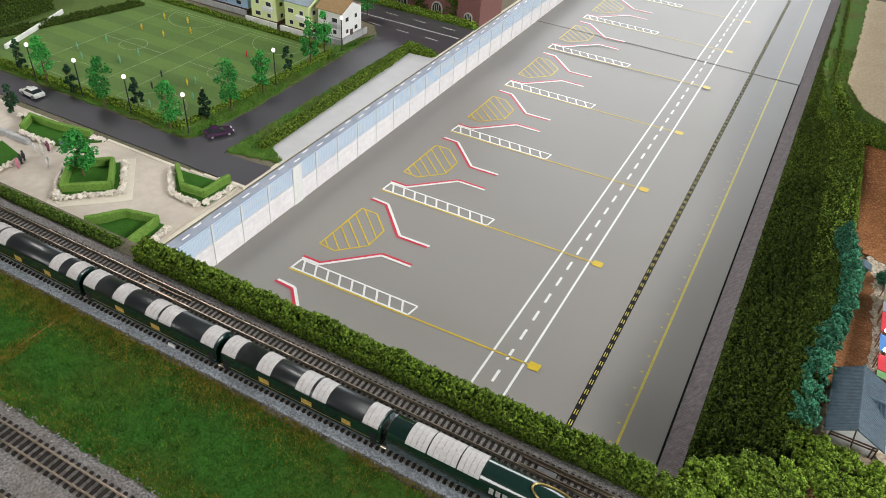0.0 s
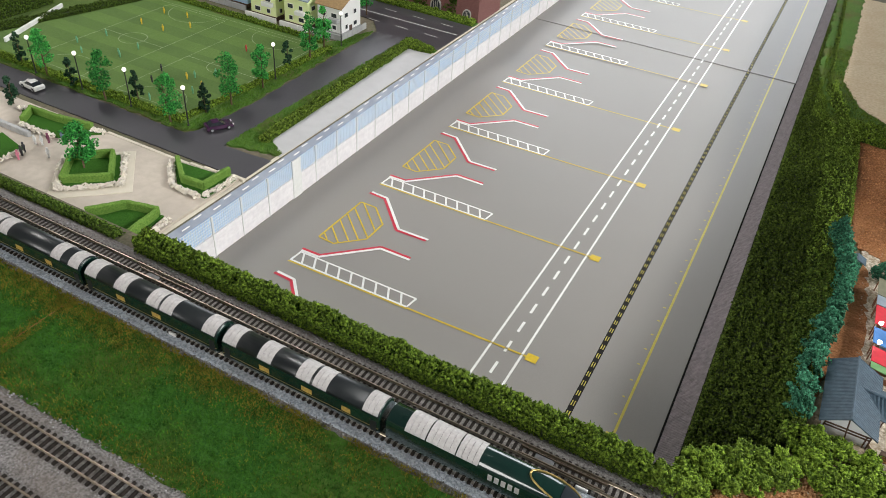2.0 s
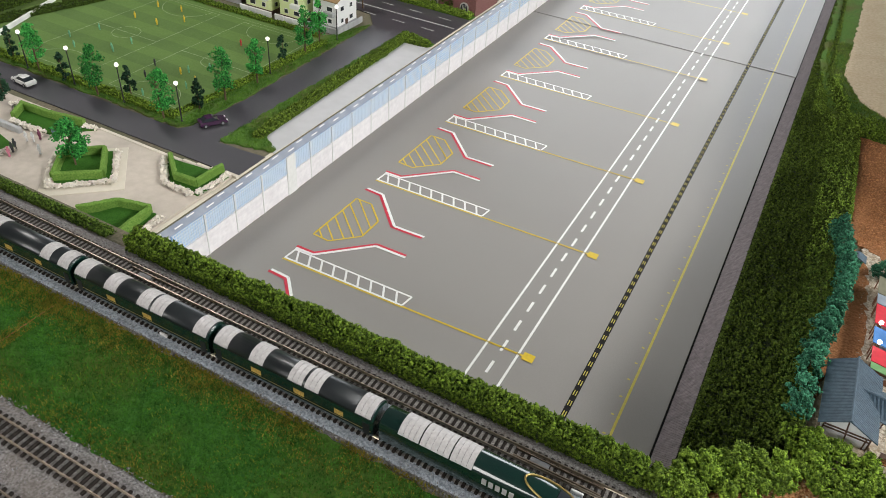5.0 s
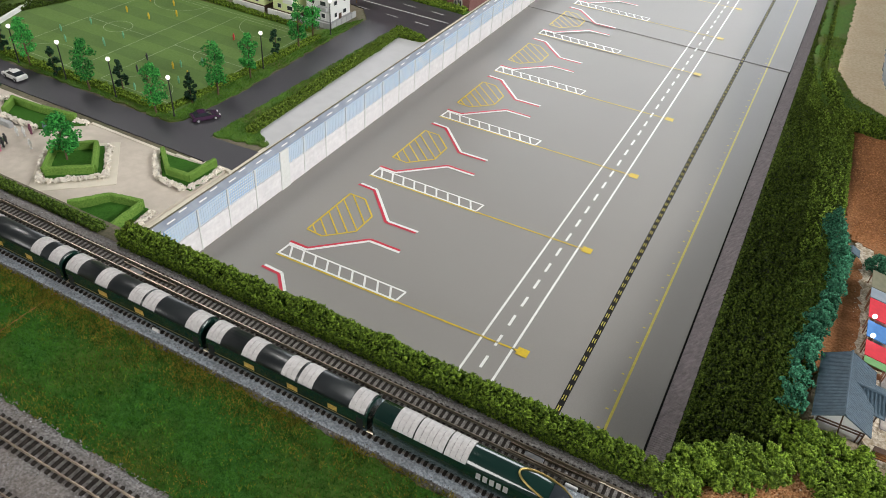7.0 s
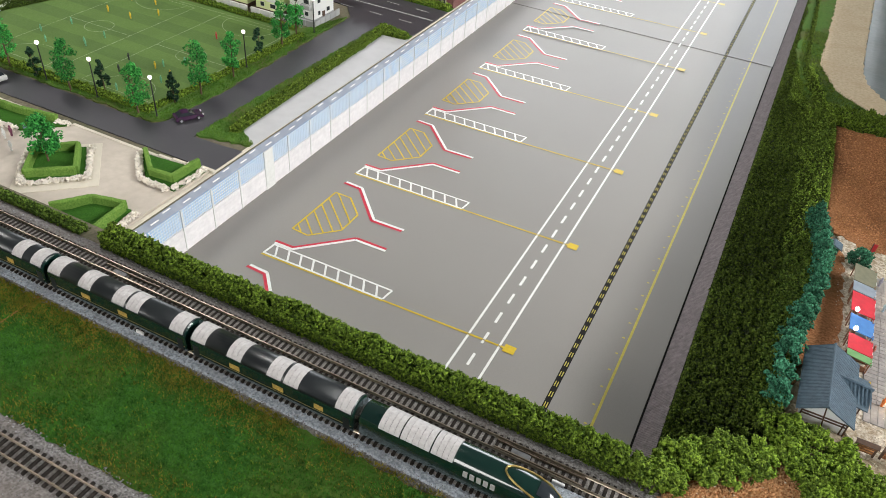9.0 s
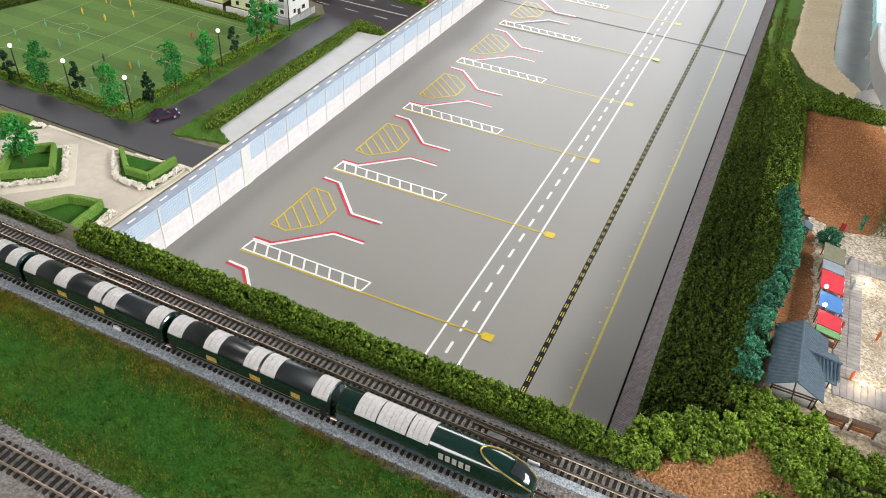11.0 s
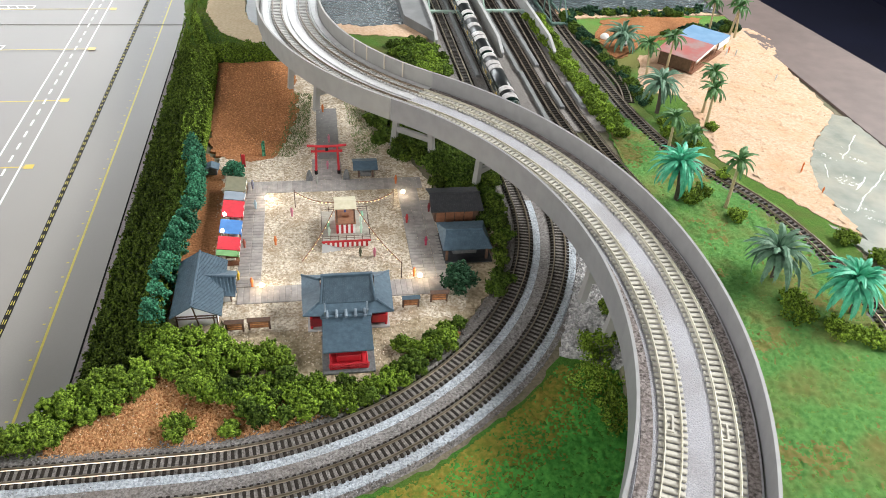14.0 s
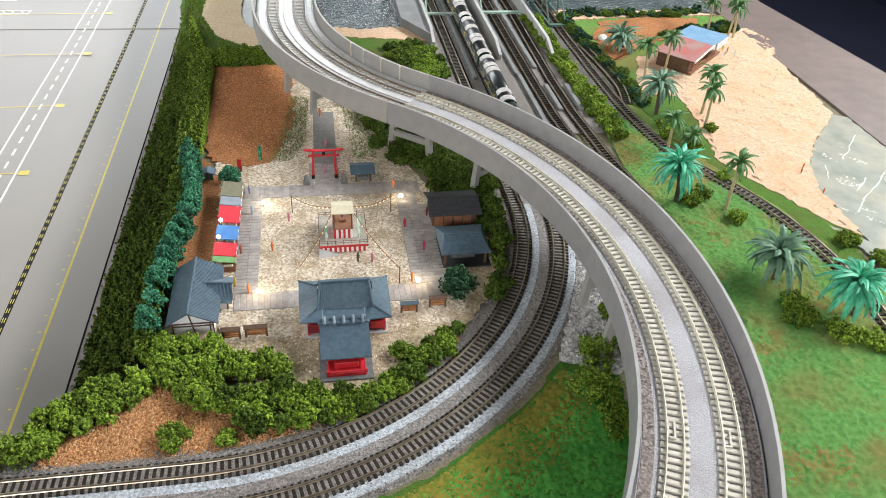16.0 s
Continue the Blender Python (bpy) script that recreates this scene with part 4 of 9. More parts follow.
for k in range(9):
    for yy in (0.302, 0.353):
        x = -0.36 - k * 0.05
        sh = Shape()
        stripe(sh, x, yy - 0.0 * x, x - 0.022, yy + 0.001, 0.0016, LEFT + 0.0016)
        part("lane_dash", sh, M_line, road_marks)
sh = Shape()
stripe(sh, -0.34, 0.328, -0.52, 0.329, 0.0022, LEFT + 0.0016)
part("centre_line", sh, M_line, road_marks)
PZ = LEFT + 0.003
patch("pavement", [(-1.1, -0.293), (-0.3391, -0.293), (-0.3391, -0.152), (-0.413, -0.162), (-0.52, -0.163), (-1.1, -0.163)], LEFT, PZ, M_paving, "pale beige paved park square", "pavement", 5, 0.0003)
sq = thing("kerb", "pale stone kerb round the park square", "kerb", kind="structure")
for i in range(11):
    x = -0.515 + i * 0.0165
    part("kerb_stone", Shape().box(x, x + 0.0161, -0.1635 + max(0, (x + 0.42)) * 0.13, -0.1595 + max(0, (x + 0.42)) * 0.13, LEFT, PZ + 0.0008, 0.0004), M_paving_light, sq)
patch("grass_verge", [(-0.398, -0.106), (-0.337, -0.094), (-0.337, -0.088), (-0.358, -0.076), (-0.370, -0.06), (-0.372, 0.245), (-0.337, 0.25), (-0.337, 0.26), (-0.393, 0.266)], LEFT, LEFT + 0.0024, M_verge, "green verge strip round the car park", "verge", 7)
patch("car_park", [(-0.3636, -0.078), (-0.3348, -0.095), (-0.3348, 0.2475), (-0.3735, 0.241)], LEFT - 0.0004, LEFT + 0.0012, mat("pale_car_park_print", (0.46, 0.455, 0.465), (0.5, 0.495, 0.505), 60, 0.45, 0.05, 500, big=0.3, big_scale=9, c3=(0.42, 0.415, 0.425)), "plain pale grey empty car park surface", "car park", 8, 0.0003)
patch("grass_verge", [(-1.2, -0.110), (-0.455, -0.110), (-0.446, -0.098), (-0.440, -0.02), (-0.447, 0.265), (-0.475, 0.19), (-1.2, 0.205)], LEFT, LEFT + 0.002, M_verge, "green verge round the football pitch", "verge", 9)
patch("grass_verge", [(-1.5, 0.42), (-0.337, 0.374), (-0.337, 0.392), (-1.5, 0.46)], LEFT, LEFT + 0.0022, M_verge, "green verge before the brick building", "verge", 10)

# ---- football pitch ----
M_turf_a = mat("light_mown_turf", (0.088, 0.164, 0.027), (0.111, 0.192, 0.037), 500, 0.9, 0.4, 900, big=0.3, big_scale=20)
M_turf_b = mat("dark_mown_turf", (0.070, 0.134, 0.022), (0.088, 0.157, 0.030), 500, 0.9, 0.4, 900, big=0.3, big_scale=20)
field = thing("football_pitch", "mown green football pitch with white lines", "football pitch", kind="structure")
FX0, FX1, FY0, FY1 = -0.83, -0.476, -0.087, 0.162
for i in range(11):
    y0 = FY0 - 0.011 + i * (FY1 - FY0 + 0.024) / 11
    part("mown_stripe", Shape().box(FX0 - 0.02, FX1 + 0.012, y0, y0 + (FY1 - FY0 + 0.024) / 11, LEFT, LEFT + 0.0028), (M_turf_a, M_turf_b)[i % 2], field)
FZ = LEFT + 0.0031


def line(sh, *pts):
    for (xa, ya), (xb, yb) in zip(pts, pts[1:]):
        stripe(sh, xa, ya, xb, yb, 0.0006, FZ)


def bow(cx, cy, r, a0, a1, n=24):
    return [(cx + r * math.cos(radians(a0 + (a1 - a0) * i / n)), cy + r * math.sin(radians(a0 + (a1 - a0) * i / n))) for i in range(n + 1)]


# two small pitches side by side
for xa, xb, lab in ((-0.742, -0.634, "faint white lines of the inner pitch"), (-0.589, -0.476, "faint white lines of the outer pitch")):
    sh, xm, ym = Shape(), (xa + xb) / 2, 0.0375
    line(sh, (xa, FY0 + 0.005), (xb, FY0 + 0.005), (xb, FY1 - 0.003), (xa, FY1 - 0.003), (xa, FY0 + 0.005))
    line(sh, (xa, ym), (xb, ym))
    line(sh, *bow(xm, ym, 0.0185, 0, 360))
    line(sh, *bow(xm, FY0 + 0.005, 0.04, 0, 180))
    line(sh, *bow(xm, FY1 - 0.003, 0.04, 180, 360))
    part("pitch_marking", sh, M_pitch_line, field, lab)
sh = Shape()
line(sh, (FX0, FY1 + 0.001), (FX1 + 0.004, FY1 + 0.006))
part("pitch_marking", sh, M_pitch_line, field, "faint white outer line")

# ---- miniature figures: plain little shapes ----
FIG = {}


def figure(x, y, z, colour, h=0.0115, group="miniature figures", lean=0.0, label=""):
    key = tuple(colour)
    if key not in FIG:
        m = mat("painted_figure", colour, tuple(c * 0.7 for c in colour), 900, 0.6)
        FIG[key] = Shape().lathe([(0.0011, 0), (0.0013, 0.0006), (0.001, 0.002), (0.0014, 0.0045), (0.0018, 0.0066), (0.0017, 0.0084), (0.0006, 0.0092), (0.0011, 0.0098), (0.0012, 0.0107), (0.0008, 0.0115)], 8).mesh("miniature_figure", m, True)
    ob = new("miniature_figure", FIG[key])
    ob.matrix_world = pose(x, y, z, lean, 0, (x * 7919) % 360) @ Matrix.Scale(h / 0.0115, 4)
    return tagged(ob, label or "tiny plain painted figure shape", "figurine", group)


YEL, GRN, WHT, BLK, PNK, RED_F, ORG, BLU = (0.75, 0.5, 0.03), (0.05, 0.3, 0.12), (0.8, 0.8, 0.78), (0.03, 0.03, 0.035), (0.75, 0.25, 0.35), (0.6, 0.04, 0.05), (0.75, 0.2, 0.04), (0.08, 0.12, 0.35)
for x, y in ((-0.7214, 0.1283), (-0.6836, 0.1356), (-0.7157, 0.0797), (-0.6751, 0.0798), (-0.6537, 0.1098), (-0.5411, -0.0146), (-0.5107, -0.0216)):
    figure(x, y, FZ, YEL, 0.009, group="football players in yellow", label="tiny plain yellow figure shape on the pitch")
for x, y in ((-0.7316, -0.0164), (-0.72, 0.0218), (-0.6596, -0.0123), (-0.6542, -0.0160), (-0.6541, 0.0148), (-0.7014, -0.0351), (-0.5368, -0.0054), (-0.521, 0.0146), (-0.5175, 0.011), (-0.5086, -0.0391), (-0.5356, -0.0808)):
    figure(x, y, FZ, (0.16, 0.42, 0.24), 0.009, group="football players in green", label="tiny plain green figure shape on the pitch")
for x, y in ((-0.5829, -0.0151), (-0.5687, -0.0449)):
    figure(x, y, FZ, BLK, 0.009, group="football players in black", label="tiny plain black figure shape on the pitch")
figure(-0.5402, 0.0949, FZ, RED_F, 0.009, group="football players in red", label="tiny plain red figure shape on the pitch")
for x, y, c in ((-0.542, -0.25, PNK), (-0.546, -0.243, BLK), (-0.55, -0.237, BLK), (-0.5535, -0.221, WHT), (-0.547, -0.218, WHT), (-0.522, -0.2305, WHT), (-0.546, -0.211, (0.2, 0.05, 0.1)), (-0.538, -0.2, (0.15, 0.2, 0.3)), (-0.53, -0.203, (0.1, 0.25, 0.2))):
    figure(x, y, PZ, c, group="figures on the park square", label="tiny plain painted figure shape on the paved square")

# ---- trees, lamps, cars ----
def tree(name, x, y, z, h, w, material, label, seed, leaf_size=0.0017, n=60, per=22, group="street trees", category="tree", low=0.28, crumb=0.0):
    rg = random.Random(seed)
    t = thing(name, label, category, group, at=pose(x, y, z))
    tr = Shape()
    top = Vector((rg.uniform(-1, 1) * w * 0.12, rg.uniform(-1, 1) * w * 0.12, h * 0.86))
    tr.tube((0, 0, 0), top * 0.5, h * 0.02, h * 0.013, 7).tube(top * 0.5, top, h * 0.013, h * 0.004, 6)
    cs = []
    for i in range(9):
        f = low + (0.95 - low) * i / 9
        a = i * 2.4 + rg.uniform(-0.4, 0.4)
        rr = w * 0.5 * math.sin(math.pi * min(1, (f - low) / (1 - low) * 0.8 + 0.18)) ** 0.7
        end = Vector((math.cos(a) * rr * 0.9, math.sin(a) * rr * 0.9, h * (f + 0.05)))
        tr.tube(top * f, end, h * 0.007, h * 0.002, 5)
    part("trunk", tr, M_bark, t)
    for i in range(n):
        f = rg.uniform(low, 1)
        rr = w * 0.5 * math.sin(math.pi * min(1, (f - low) / (1 - low) * 0.8 + 0.18)) ** 0.7 * rg.uniform(0.35, 1.0)
        a = rg.uniform(0, 6.28)
        cs.append((math.cos(a) * rr, math.sin(a) * rr, h * f * 0.97, w * rg.uniform(0.1, 0.19)))
    if crumb:
        pts, rs = [], []
        for x0, y0, z0, r0 in cs:
            for _ in range(30):
                v = Vector((rg.gauss(0, 1), rg.gauss(0, 1), rg.gauss(0.2, 1))).normalized() * r0 * rg.uniform(0.6, 1.15)
                pts.append((x0 + v.x, y0 + v.y, max(0.0005, z0 + v.z)))
                rs.append(crumb * rg.uniform(0.7, 1.3))
        part("crown", crumbs("crown", pts, rs, material, seed), None, t)
    else:
        part("crown", foliage(rg, cs, leaf_size, per), material, t)
    return t


for i, (x, y, h, w) in enumerate(((-0.6823, -0.1028, 0.05, 0.03), (-0.5781, -0.1075, 0.051, 0.032), (-0.4786, -0.1055, 0.05, 0.033), (-0.4542, -0.0335, 0.055, 0.035), (-0.4535, 0.0231, 0.047, 0.026), (-0.4575, 0.125, 0.056, 0.028), (-0.462, 0.163, 0.052, 0.026), (-0.491, 0.314, 0.05, 0.028))):
    tree("street_tree", x, y, LEFT, h * 1.2, w * 0.86, M_leaf_tree, "slender bright green model street tree", 30 + i, n=44, crumb=0.0014)
for i, (x, y, h) in enumerate(((-0.6357, -0.1045, 0.034), (-0.5455, -0.0885, 0.036), (-0.4633, -0.0663, 0.036), (-0.468, 0.091, 0.033), (-0.73, -0.1, 0.04), (-0.648, -0.175, 0.036))):
    tree("small_tree", x, y, LEFT, h * 1.1, 0.014, M_leaf_tiny, "small narrow dark green model tree", 50 + i, n=30, group="small dark trees", low=0.12, crumb=0.0013)
tree("square_tree", -0.476, -0.226, PZ, 0.05, 0.03, M_leaf_tree, "round-leaved green tree in the hedged bed", 61, n=52, group="", crumb=0.0017)

M_lamp_post = mat("black_lamp_post", (0.02, 0.02, 0.022), None, 200, 0.45)
M_globe = glow("lit_lamp_globe", (1.0, 0.93, 0.85), 1.1)


def street_lamp(x, y, z, h=0.045):
    t = thing("street_lamp", "black street lamp with a white globe", "street lamp", "street lamps", at=pose(x, y, z))
    part("post", Shape().lathe([(0.0014, 0), (0.0014, 0.003), (0.0008, 0.004), (0.0006, h - 0.005), (0.0011, h - 0.0045), (0.0011, h - 0.0035)], 8), M_lamp_post, t)
    part("globe", Shape().lathe([(0.0008, h - 0.0036)] + [(0.0024 * math.sin(a), h - 0.001 - 0.0024 * math.cos(a)) for a in (0.5, 0.9, 1.3, 1.7, 2.1, 2.5, 2.9)], 12), M_globe, t, "white globe", True)


for x, y in ((-0.6963, -0.1075), (-0.6184, -0.1058), (-0.5414, -0.1037), (-0.4585, -0.0993), (-0.457, 0.052), (-0.452, 0.19)):
    street_lamp(x, y, LEFT, 0.049)

M_tyre = mat("black_rubber", (0.015, 0.015, 0.016), None, 300, 0.7)
M_hub = mat("silver_wheel", (0.6, 0.6, 0.62), None, 300, 0.35, metal=0.7)
M_glass_dark = mat("dark_car_glass", (0.02, 0.025, 0.03), (0.03, 0.035, 0.04), 100, 0.08)


def car(x, y, z, yaw, colour, label):
    paint = mat("car_paint", colour, tuple(c * 0.9 for c in colour), 200, 0.22, clear=0.5)
    t = thing("car", label, "car", "cars on the streets", at=pose(x, y, z, 0, 0, yaw))
    prof = [(-0.0150, 0.0022), (-0.0155, 0.005), (-0.0148, 0.0068), (-0.0105, 0.0072), (0.0062, 0.0066), (0.0138, 0.0054), (0.0154, 0.0042), (0.0152, 0.0022)]
    sh = Shape()
    k = len(prof)
    rows = ((-0.0062, 0.93), (-0.0066, 1.0), (0.0066, 1.0), (0.0062, 0.93))
    for yy, s in rows:
        sh.v += [(px * (0.97 + 0.03 * (s - 0.93) / 0.07), yy, 0.0022 + (pz - 0.0022) * s) for px, pz in prof]
    for r in range(3):
        sh.f += [(r * k + i, r * k + (i + 1) % k, (r + 1) * k + (i + 1) % k, (r + 1) * k + i) for i in range(k)]
    sh.f += [tuple(range(k - 1, -1, -1)), tuple(3 * k + i for i in range(k))]
    part("body", sh, paint, t)
    cab = [(-0.0122, 0.007), (-0.0078, 0.0101), (0.0, 0.0104), (0.0062, 0.0068)]
    sh = Shape()
    for yy, s in ((-0.0059, 0), (0.0059, 0)):
        sh.v += [(px, yy * (1 if pz < 0.008 else 0.8), pz) for px, pz in cab]
    sh.f = [(0, 1, 5, 4), (1, 2, 6, 5), (2, 3, 7, 6), (3, 2, 1, 0), (4, 5, 6, 7)]
    part("window_glass", sh, M_glass_dark, t, "dark glass windows")
    part("roof", Shape().box(-0.0078, 0.0002, -0.0046, 0.0046, 0.0101, 0.0108, 0.0003), paint, t)
    for wx in (-0.0095, 0.0095):
        for s in (-1, 1):
            w = part("wheel", Shape().tube((wx, s * 0.0049, 0.0024), (wx, s * 0.0068, 0.0024), 0.0024, n=12), M_tyre, t)
            part("hub", Shape().tube((wx, s * 0.0067, 0.0024), (wx, s * 0.00705, 0.0024), 0.0014, n=10), M_hub, w)
    for s in (-1, 1):
        part("headlight", Shape().box(0.0146, 0.0157, s * 0.0045 - 0.0012, s * 0.0045 + 0.0012, 0.0042, 0.0054), M_white, t)
    return t


car(-0.668, -0.135, LEFT + 0.0012, 175, (0.78, 0.78, 0.76), "small white sports car on the street")
car(-0.428, -0.084, LEFT + 0.0012, 60, (0.05, 0.015, 0.05), "small dark purple car at the street corner")

# ---- planted beds of the park square ----
M_box = mat("clipped_box_hedge", (0.11, 0.22, 0.035), (0.2, 0.34, 0.07), 700, 0.95, 1.0, 900, big=0.4, big_scale=60, c3=(0.09, 0.19, 0.03), spec=0.15)
M_bedgrass = mat("bed_grass", (0.03, 0.11, 0.012), (0.055, 0.16, 0.02), 900, 0.95, 1.0, 1200, spec=0.15)
M_flower = mat("cream_flowers", (0.8, 0.74, 0.64), (0.85, 0.8, 0.74), 500, 0.8, rnd=0.12)


def bed(label, lawn, runs, flowers, seed, wide=0.0048, high=0.0098):
    """A lawn with clipped hedges along some sides and white flower clumps along others."""
    rg = random.Random(seed)
    t = thing("planted_bed", label, "flower bed", "planted beds of the square")
    part("lawn", Shape().poly(lawn, PZ - 0.001, PZ + 0.0016), M_bedgrass, t)
    for (xa, ya), (xb, yb) in runs:
        n = max(2, int(math.hypot(xb - xa, yb - ya) / 0.004))
        path = [(xa + (xb - xa) * i / n, ya + (yb - ya) * i / n, PZ) for i in range(n + 1)]
        sh = Shape().sweep(path, [(-wide / 2, 0), (-wide / 2, high * 0.9), (-wide / 2 + 0.001, high), (wide / 2 - 0.001, high), (wide / 2, high * 0.9), (wide / 2, 0)])
        sh.v = [(x + 0.0006 * hump(x, y, z * 300, 700), y + 0.0006 * hump(y, x, z * 300, 700), z + (0.0007 * hump(x, y, 5, 500) if z > PZ + 0.004 else 0)) for x, y, z in sh.v]
        part("clipped_hedge", sh, M_box, t)
    for (xa, ya), (xb, yb) in flowers:
        n = max(2, int(math.hypot(xb - xa, yb - ya) / 0.0048))
        for i in range(n):
            f = (i + 0.5) / n
            c = Vector((xa + (xb - xa) * f + rg.uniform(-0.001, 0.001), ya + (yb - ya) * f + rg.uniform(-0.001, 0.001), PZ + 0.002))
            sh = foliage(rg, [(c.x, c.y, c.z + 0.0005, 0.003 * rg.uniform(0.8, 1.2))], 0.0019, 34)
            part("flower_clump", sh, M_flower, t)
    return t


pd = thing("bed_border", "cream square paving border round the central bed", "paving", kind="structure")
part("slab", Shape().poly([(-0.462, -0.284), (-0.406, -0.230), (-0.461, -0.173), (-0.515, -0.221)], PZ - 0.001, PZ + 0.0007), M_paving_light, pd)
bed("square clipped hedge bed with white flowers round it", [(-0.465, -0.262), (-0.425, -0.226), (-0.467, -0.188), (-0.503, -0.224)],
    [((-0.471, -0.256), (-0.437, -0.227)), ((-0.437, -0.227), (-0.470, -0.194)), ((-0.470, -0.194), (-0.498, -0.222)), ((-0.498, -0.222), (-0.471, -0.256))],
    [((-0.466, -0.27), (-0.421, -0.228)), ((-0.421, -0.228), (-0.462, -0.186)), ((-0.503, -0.228), (-0.466, -0.268))], 1)
bed("corner lawn bed with a clipped hedge and white flowers", [(-0.414, -0.166), (-0.377, -0.2), (-0.342, -0.2), (-0.340, -0.158)],
    [((-0.409, -0.166), (-0.379, -0.19)), ((-0.379, -0.191), (-0.352, -0.189)), ((-0.353, -0.19), (-0.352, -0.153))],
    [((-0.417, -0.168), (-0.380, -0.203)), ((-0.380, -0.203), (-0.345, -0.203)), ((-0.3425, -0.2), (-0.3405, -0.156))], 2)
bed("lawn bed with a clipped hedge beside the railway", [(-0.412, -0.289), (-0.396, -0.27), (-0.387, -0.252), (-0.352, -0.243), (-0.345, -0.289)],
    [((-0.410, -0.281), (-0.388, -0.252)), ((-0.388, -0.252), (-0.357, -0.244)), ((-0.356, -0.247), (-0.352, -0.285))],
    [((-0.420, -0.29), (-0.412, -0.281)), ((-0.3415, -0.29), (-0.3415, -0.246))], 3)
bed("long lawn bed with a clipped hedge beside the street", [(-0.632, -0.177), (-0.592, -0.205), (-0.547, -0.2), (-0.514, -0.166)],
    [((-0.615, -0.178), (-0.575, -0.176)), ((-0.575, -0.176), (-0.53, -0.168)), ((-0.6, -0.2), (-0.612, -0.18))],
    [((-0.632, -0.18), (-0.61, -0.172)), ((-0.6, -0.204), (-0.548, -0.203)), ((-0.53, -0.17), (-0.512, -0.166))], 4)
bed("lawn bed with white flowers at the square's edge", [(-0.6, -0.285), (-0.553, -0.275), (-0.555, -0.235), (-0.6, -0.225)], [((-0.595, -0.28), (-0.565, -0.262))], [((-0.553, -0.28), (-0.549, -0.24))], 5)
wl = thing("low_wall", "low grey stone wall at the edge of the square", "garden wall")
for i in range(7):
    part("block", Shape().box(-0.622 + i * 0.0072, -0.6152 + i * 0.0072, -0.216, -0.211, PZ - 0.001, PZ + 0.006, 0.0006), M_concrete, wl)

# ---- hedges and verges' shrubs ----
hedge("square_hedge", [(-0.9, -0.302), (-0.41, -0.300), (-0.35, -0.300), (-0.35, -0.292), (-0.42, -0.2925), (-0.9, -0.294)], 330, 0.0085, 0.0035, M_leaf_dark, "low dark hedge between the square and the railway", 11, per=14)
hedge("car_park_hedge", [(-0.372, -0.083), (-0.363, -0.08), (-0.3655, -0.066), (-0.374, 0.235), (-0.382, 0.255), (-0.382, 0.1), (-0.376, -0.05)], 190, 0.0125, 0.0035, M_leaf_light, "low light green hedge along the car park", 12, LEFT, per=14, floor=False)
hedge("car_park_hedge", [(-0.386, 0.24), (-0.34, 0.245), (-0.34, 0.255), (-0.386, 0.262)], 66, 0.013, 0.0035, M_leaf_light, "low light green hedge behind the car park", 13, LEFT, per=14, floor=False)
hedge("pitch_hedge", [(-0.9, -0.104), (-0.47, -0.1), (-0.466, -0.05), (-0.455, 0.17), (-0.463, 0.17), (-0.472, -0.05), (-0.476, -0.092), (-0.9, -0.096)], 340, 0.011, 0.003, M_leaf, "low flowering hedge round the football pitch", 14, LEFT, per=14, floor=False)
hedge("pitch_hedge", [(-0.86, 0.182), (-0.478, 0.18), (-0.478, 0.187), (-0.86, 0.192)], 220, 0.009, 0.003, M_leaf, "low green hedge behind the football pitch", 15, LEFT, per=14, floor=False)
hedge("front_hedge", [(-0.6, 0.376), (-0.34, 0.376), (-0.34, 0.388), (-0.6, 0.39)], 150, 0.012, 0.004, M_leaf_light, "green shrubs before the brick building", 16, LEFT, per=14, floor=False)
hedge("field_hedge", [(-0.86, -0.06), (-0.80, 0.15), (-0.785, 0.15), (-0.842, -0.06)], 150, 0.012, 0.005, M_leaf_dark, "dark hedge at the pitch's end", 17, LEFT)
patch("meadow", [(-1.5, -0.1), (-0.86, -0.1), (-0.80, 0.19), (-1.5, 0.25)], LEFT, LEFT + 0.0034, mat("olive_meadow", (0.075, 0.12, 0.03), (0.115, 0.165, 0.045), 500, 0.95, 0.7, 900, big=0.5, big_scale=14, spec=0.15), "olive green meadow behind the pitch", "meadow", 18)
hedge("wood_edge", [(-1.05, -0.1), (-0.87, -0.1), (-0.87, 0.06), (-1.05, 0.1)], 900, 0.05, 0.012, M_leaf_dark, "dark green mass of model woodland", 19, LEFT, leaf_size=0.0026, per=26, category="woodland")
wl = thing("low_wall", "low white stone wall along the wood's edge", "garden wall")
for i in range(8):
    f = i / 8
    part("block", Shape().box(-0.0105, 0.0105, -0.0015, 0.0015, 0, 0.006, 0.0005, Matrix.Translation((-0.806 - 0.045 * f, -0.06 + 0.123 * f, LEFT + 0.003)) @ Matrix.Rotation(math.atan2(0.123, -0.045), 4, "Z")), M_wall_white, wl)
M_verge_fibre = mat("verge_fibre", (0.05, 0.13, 0.014), (0.13, 0.25, 0.035), 90, 0.9, rnd=0.5, spec=0.1)
tufts("verge_fibres", [(-0.398, -0.106), (-0.337, -0.094), (-0.337, -0.088), (-0.358, -0.076), (-0.370, -0.06), (-0.372, 0.245), (-0.393, 0.266)], 5200, LEFT + 0.002, 0.0022, M_verge_fibre, "short green flock on the car park verge", "grass", 19)
tufts("verge_fibres", [(-0.9, -0.110), (-0.455, -0.110), (-0.446, -0.098), (-0.440, -0.02), (-0.447, 0.265), (-0.466, 0.19), (-0.466, -0.094), (-0.9, -0.096)], 9000, LEFT + 0.0016, 0.0022, M_verge_fibre, "short green flock on the pitch verge", "grass", 20)


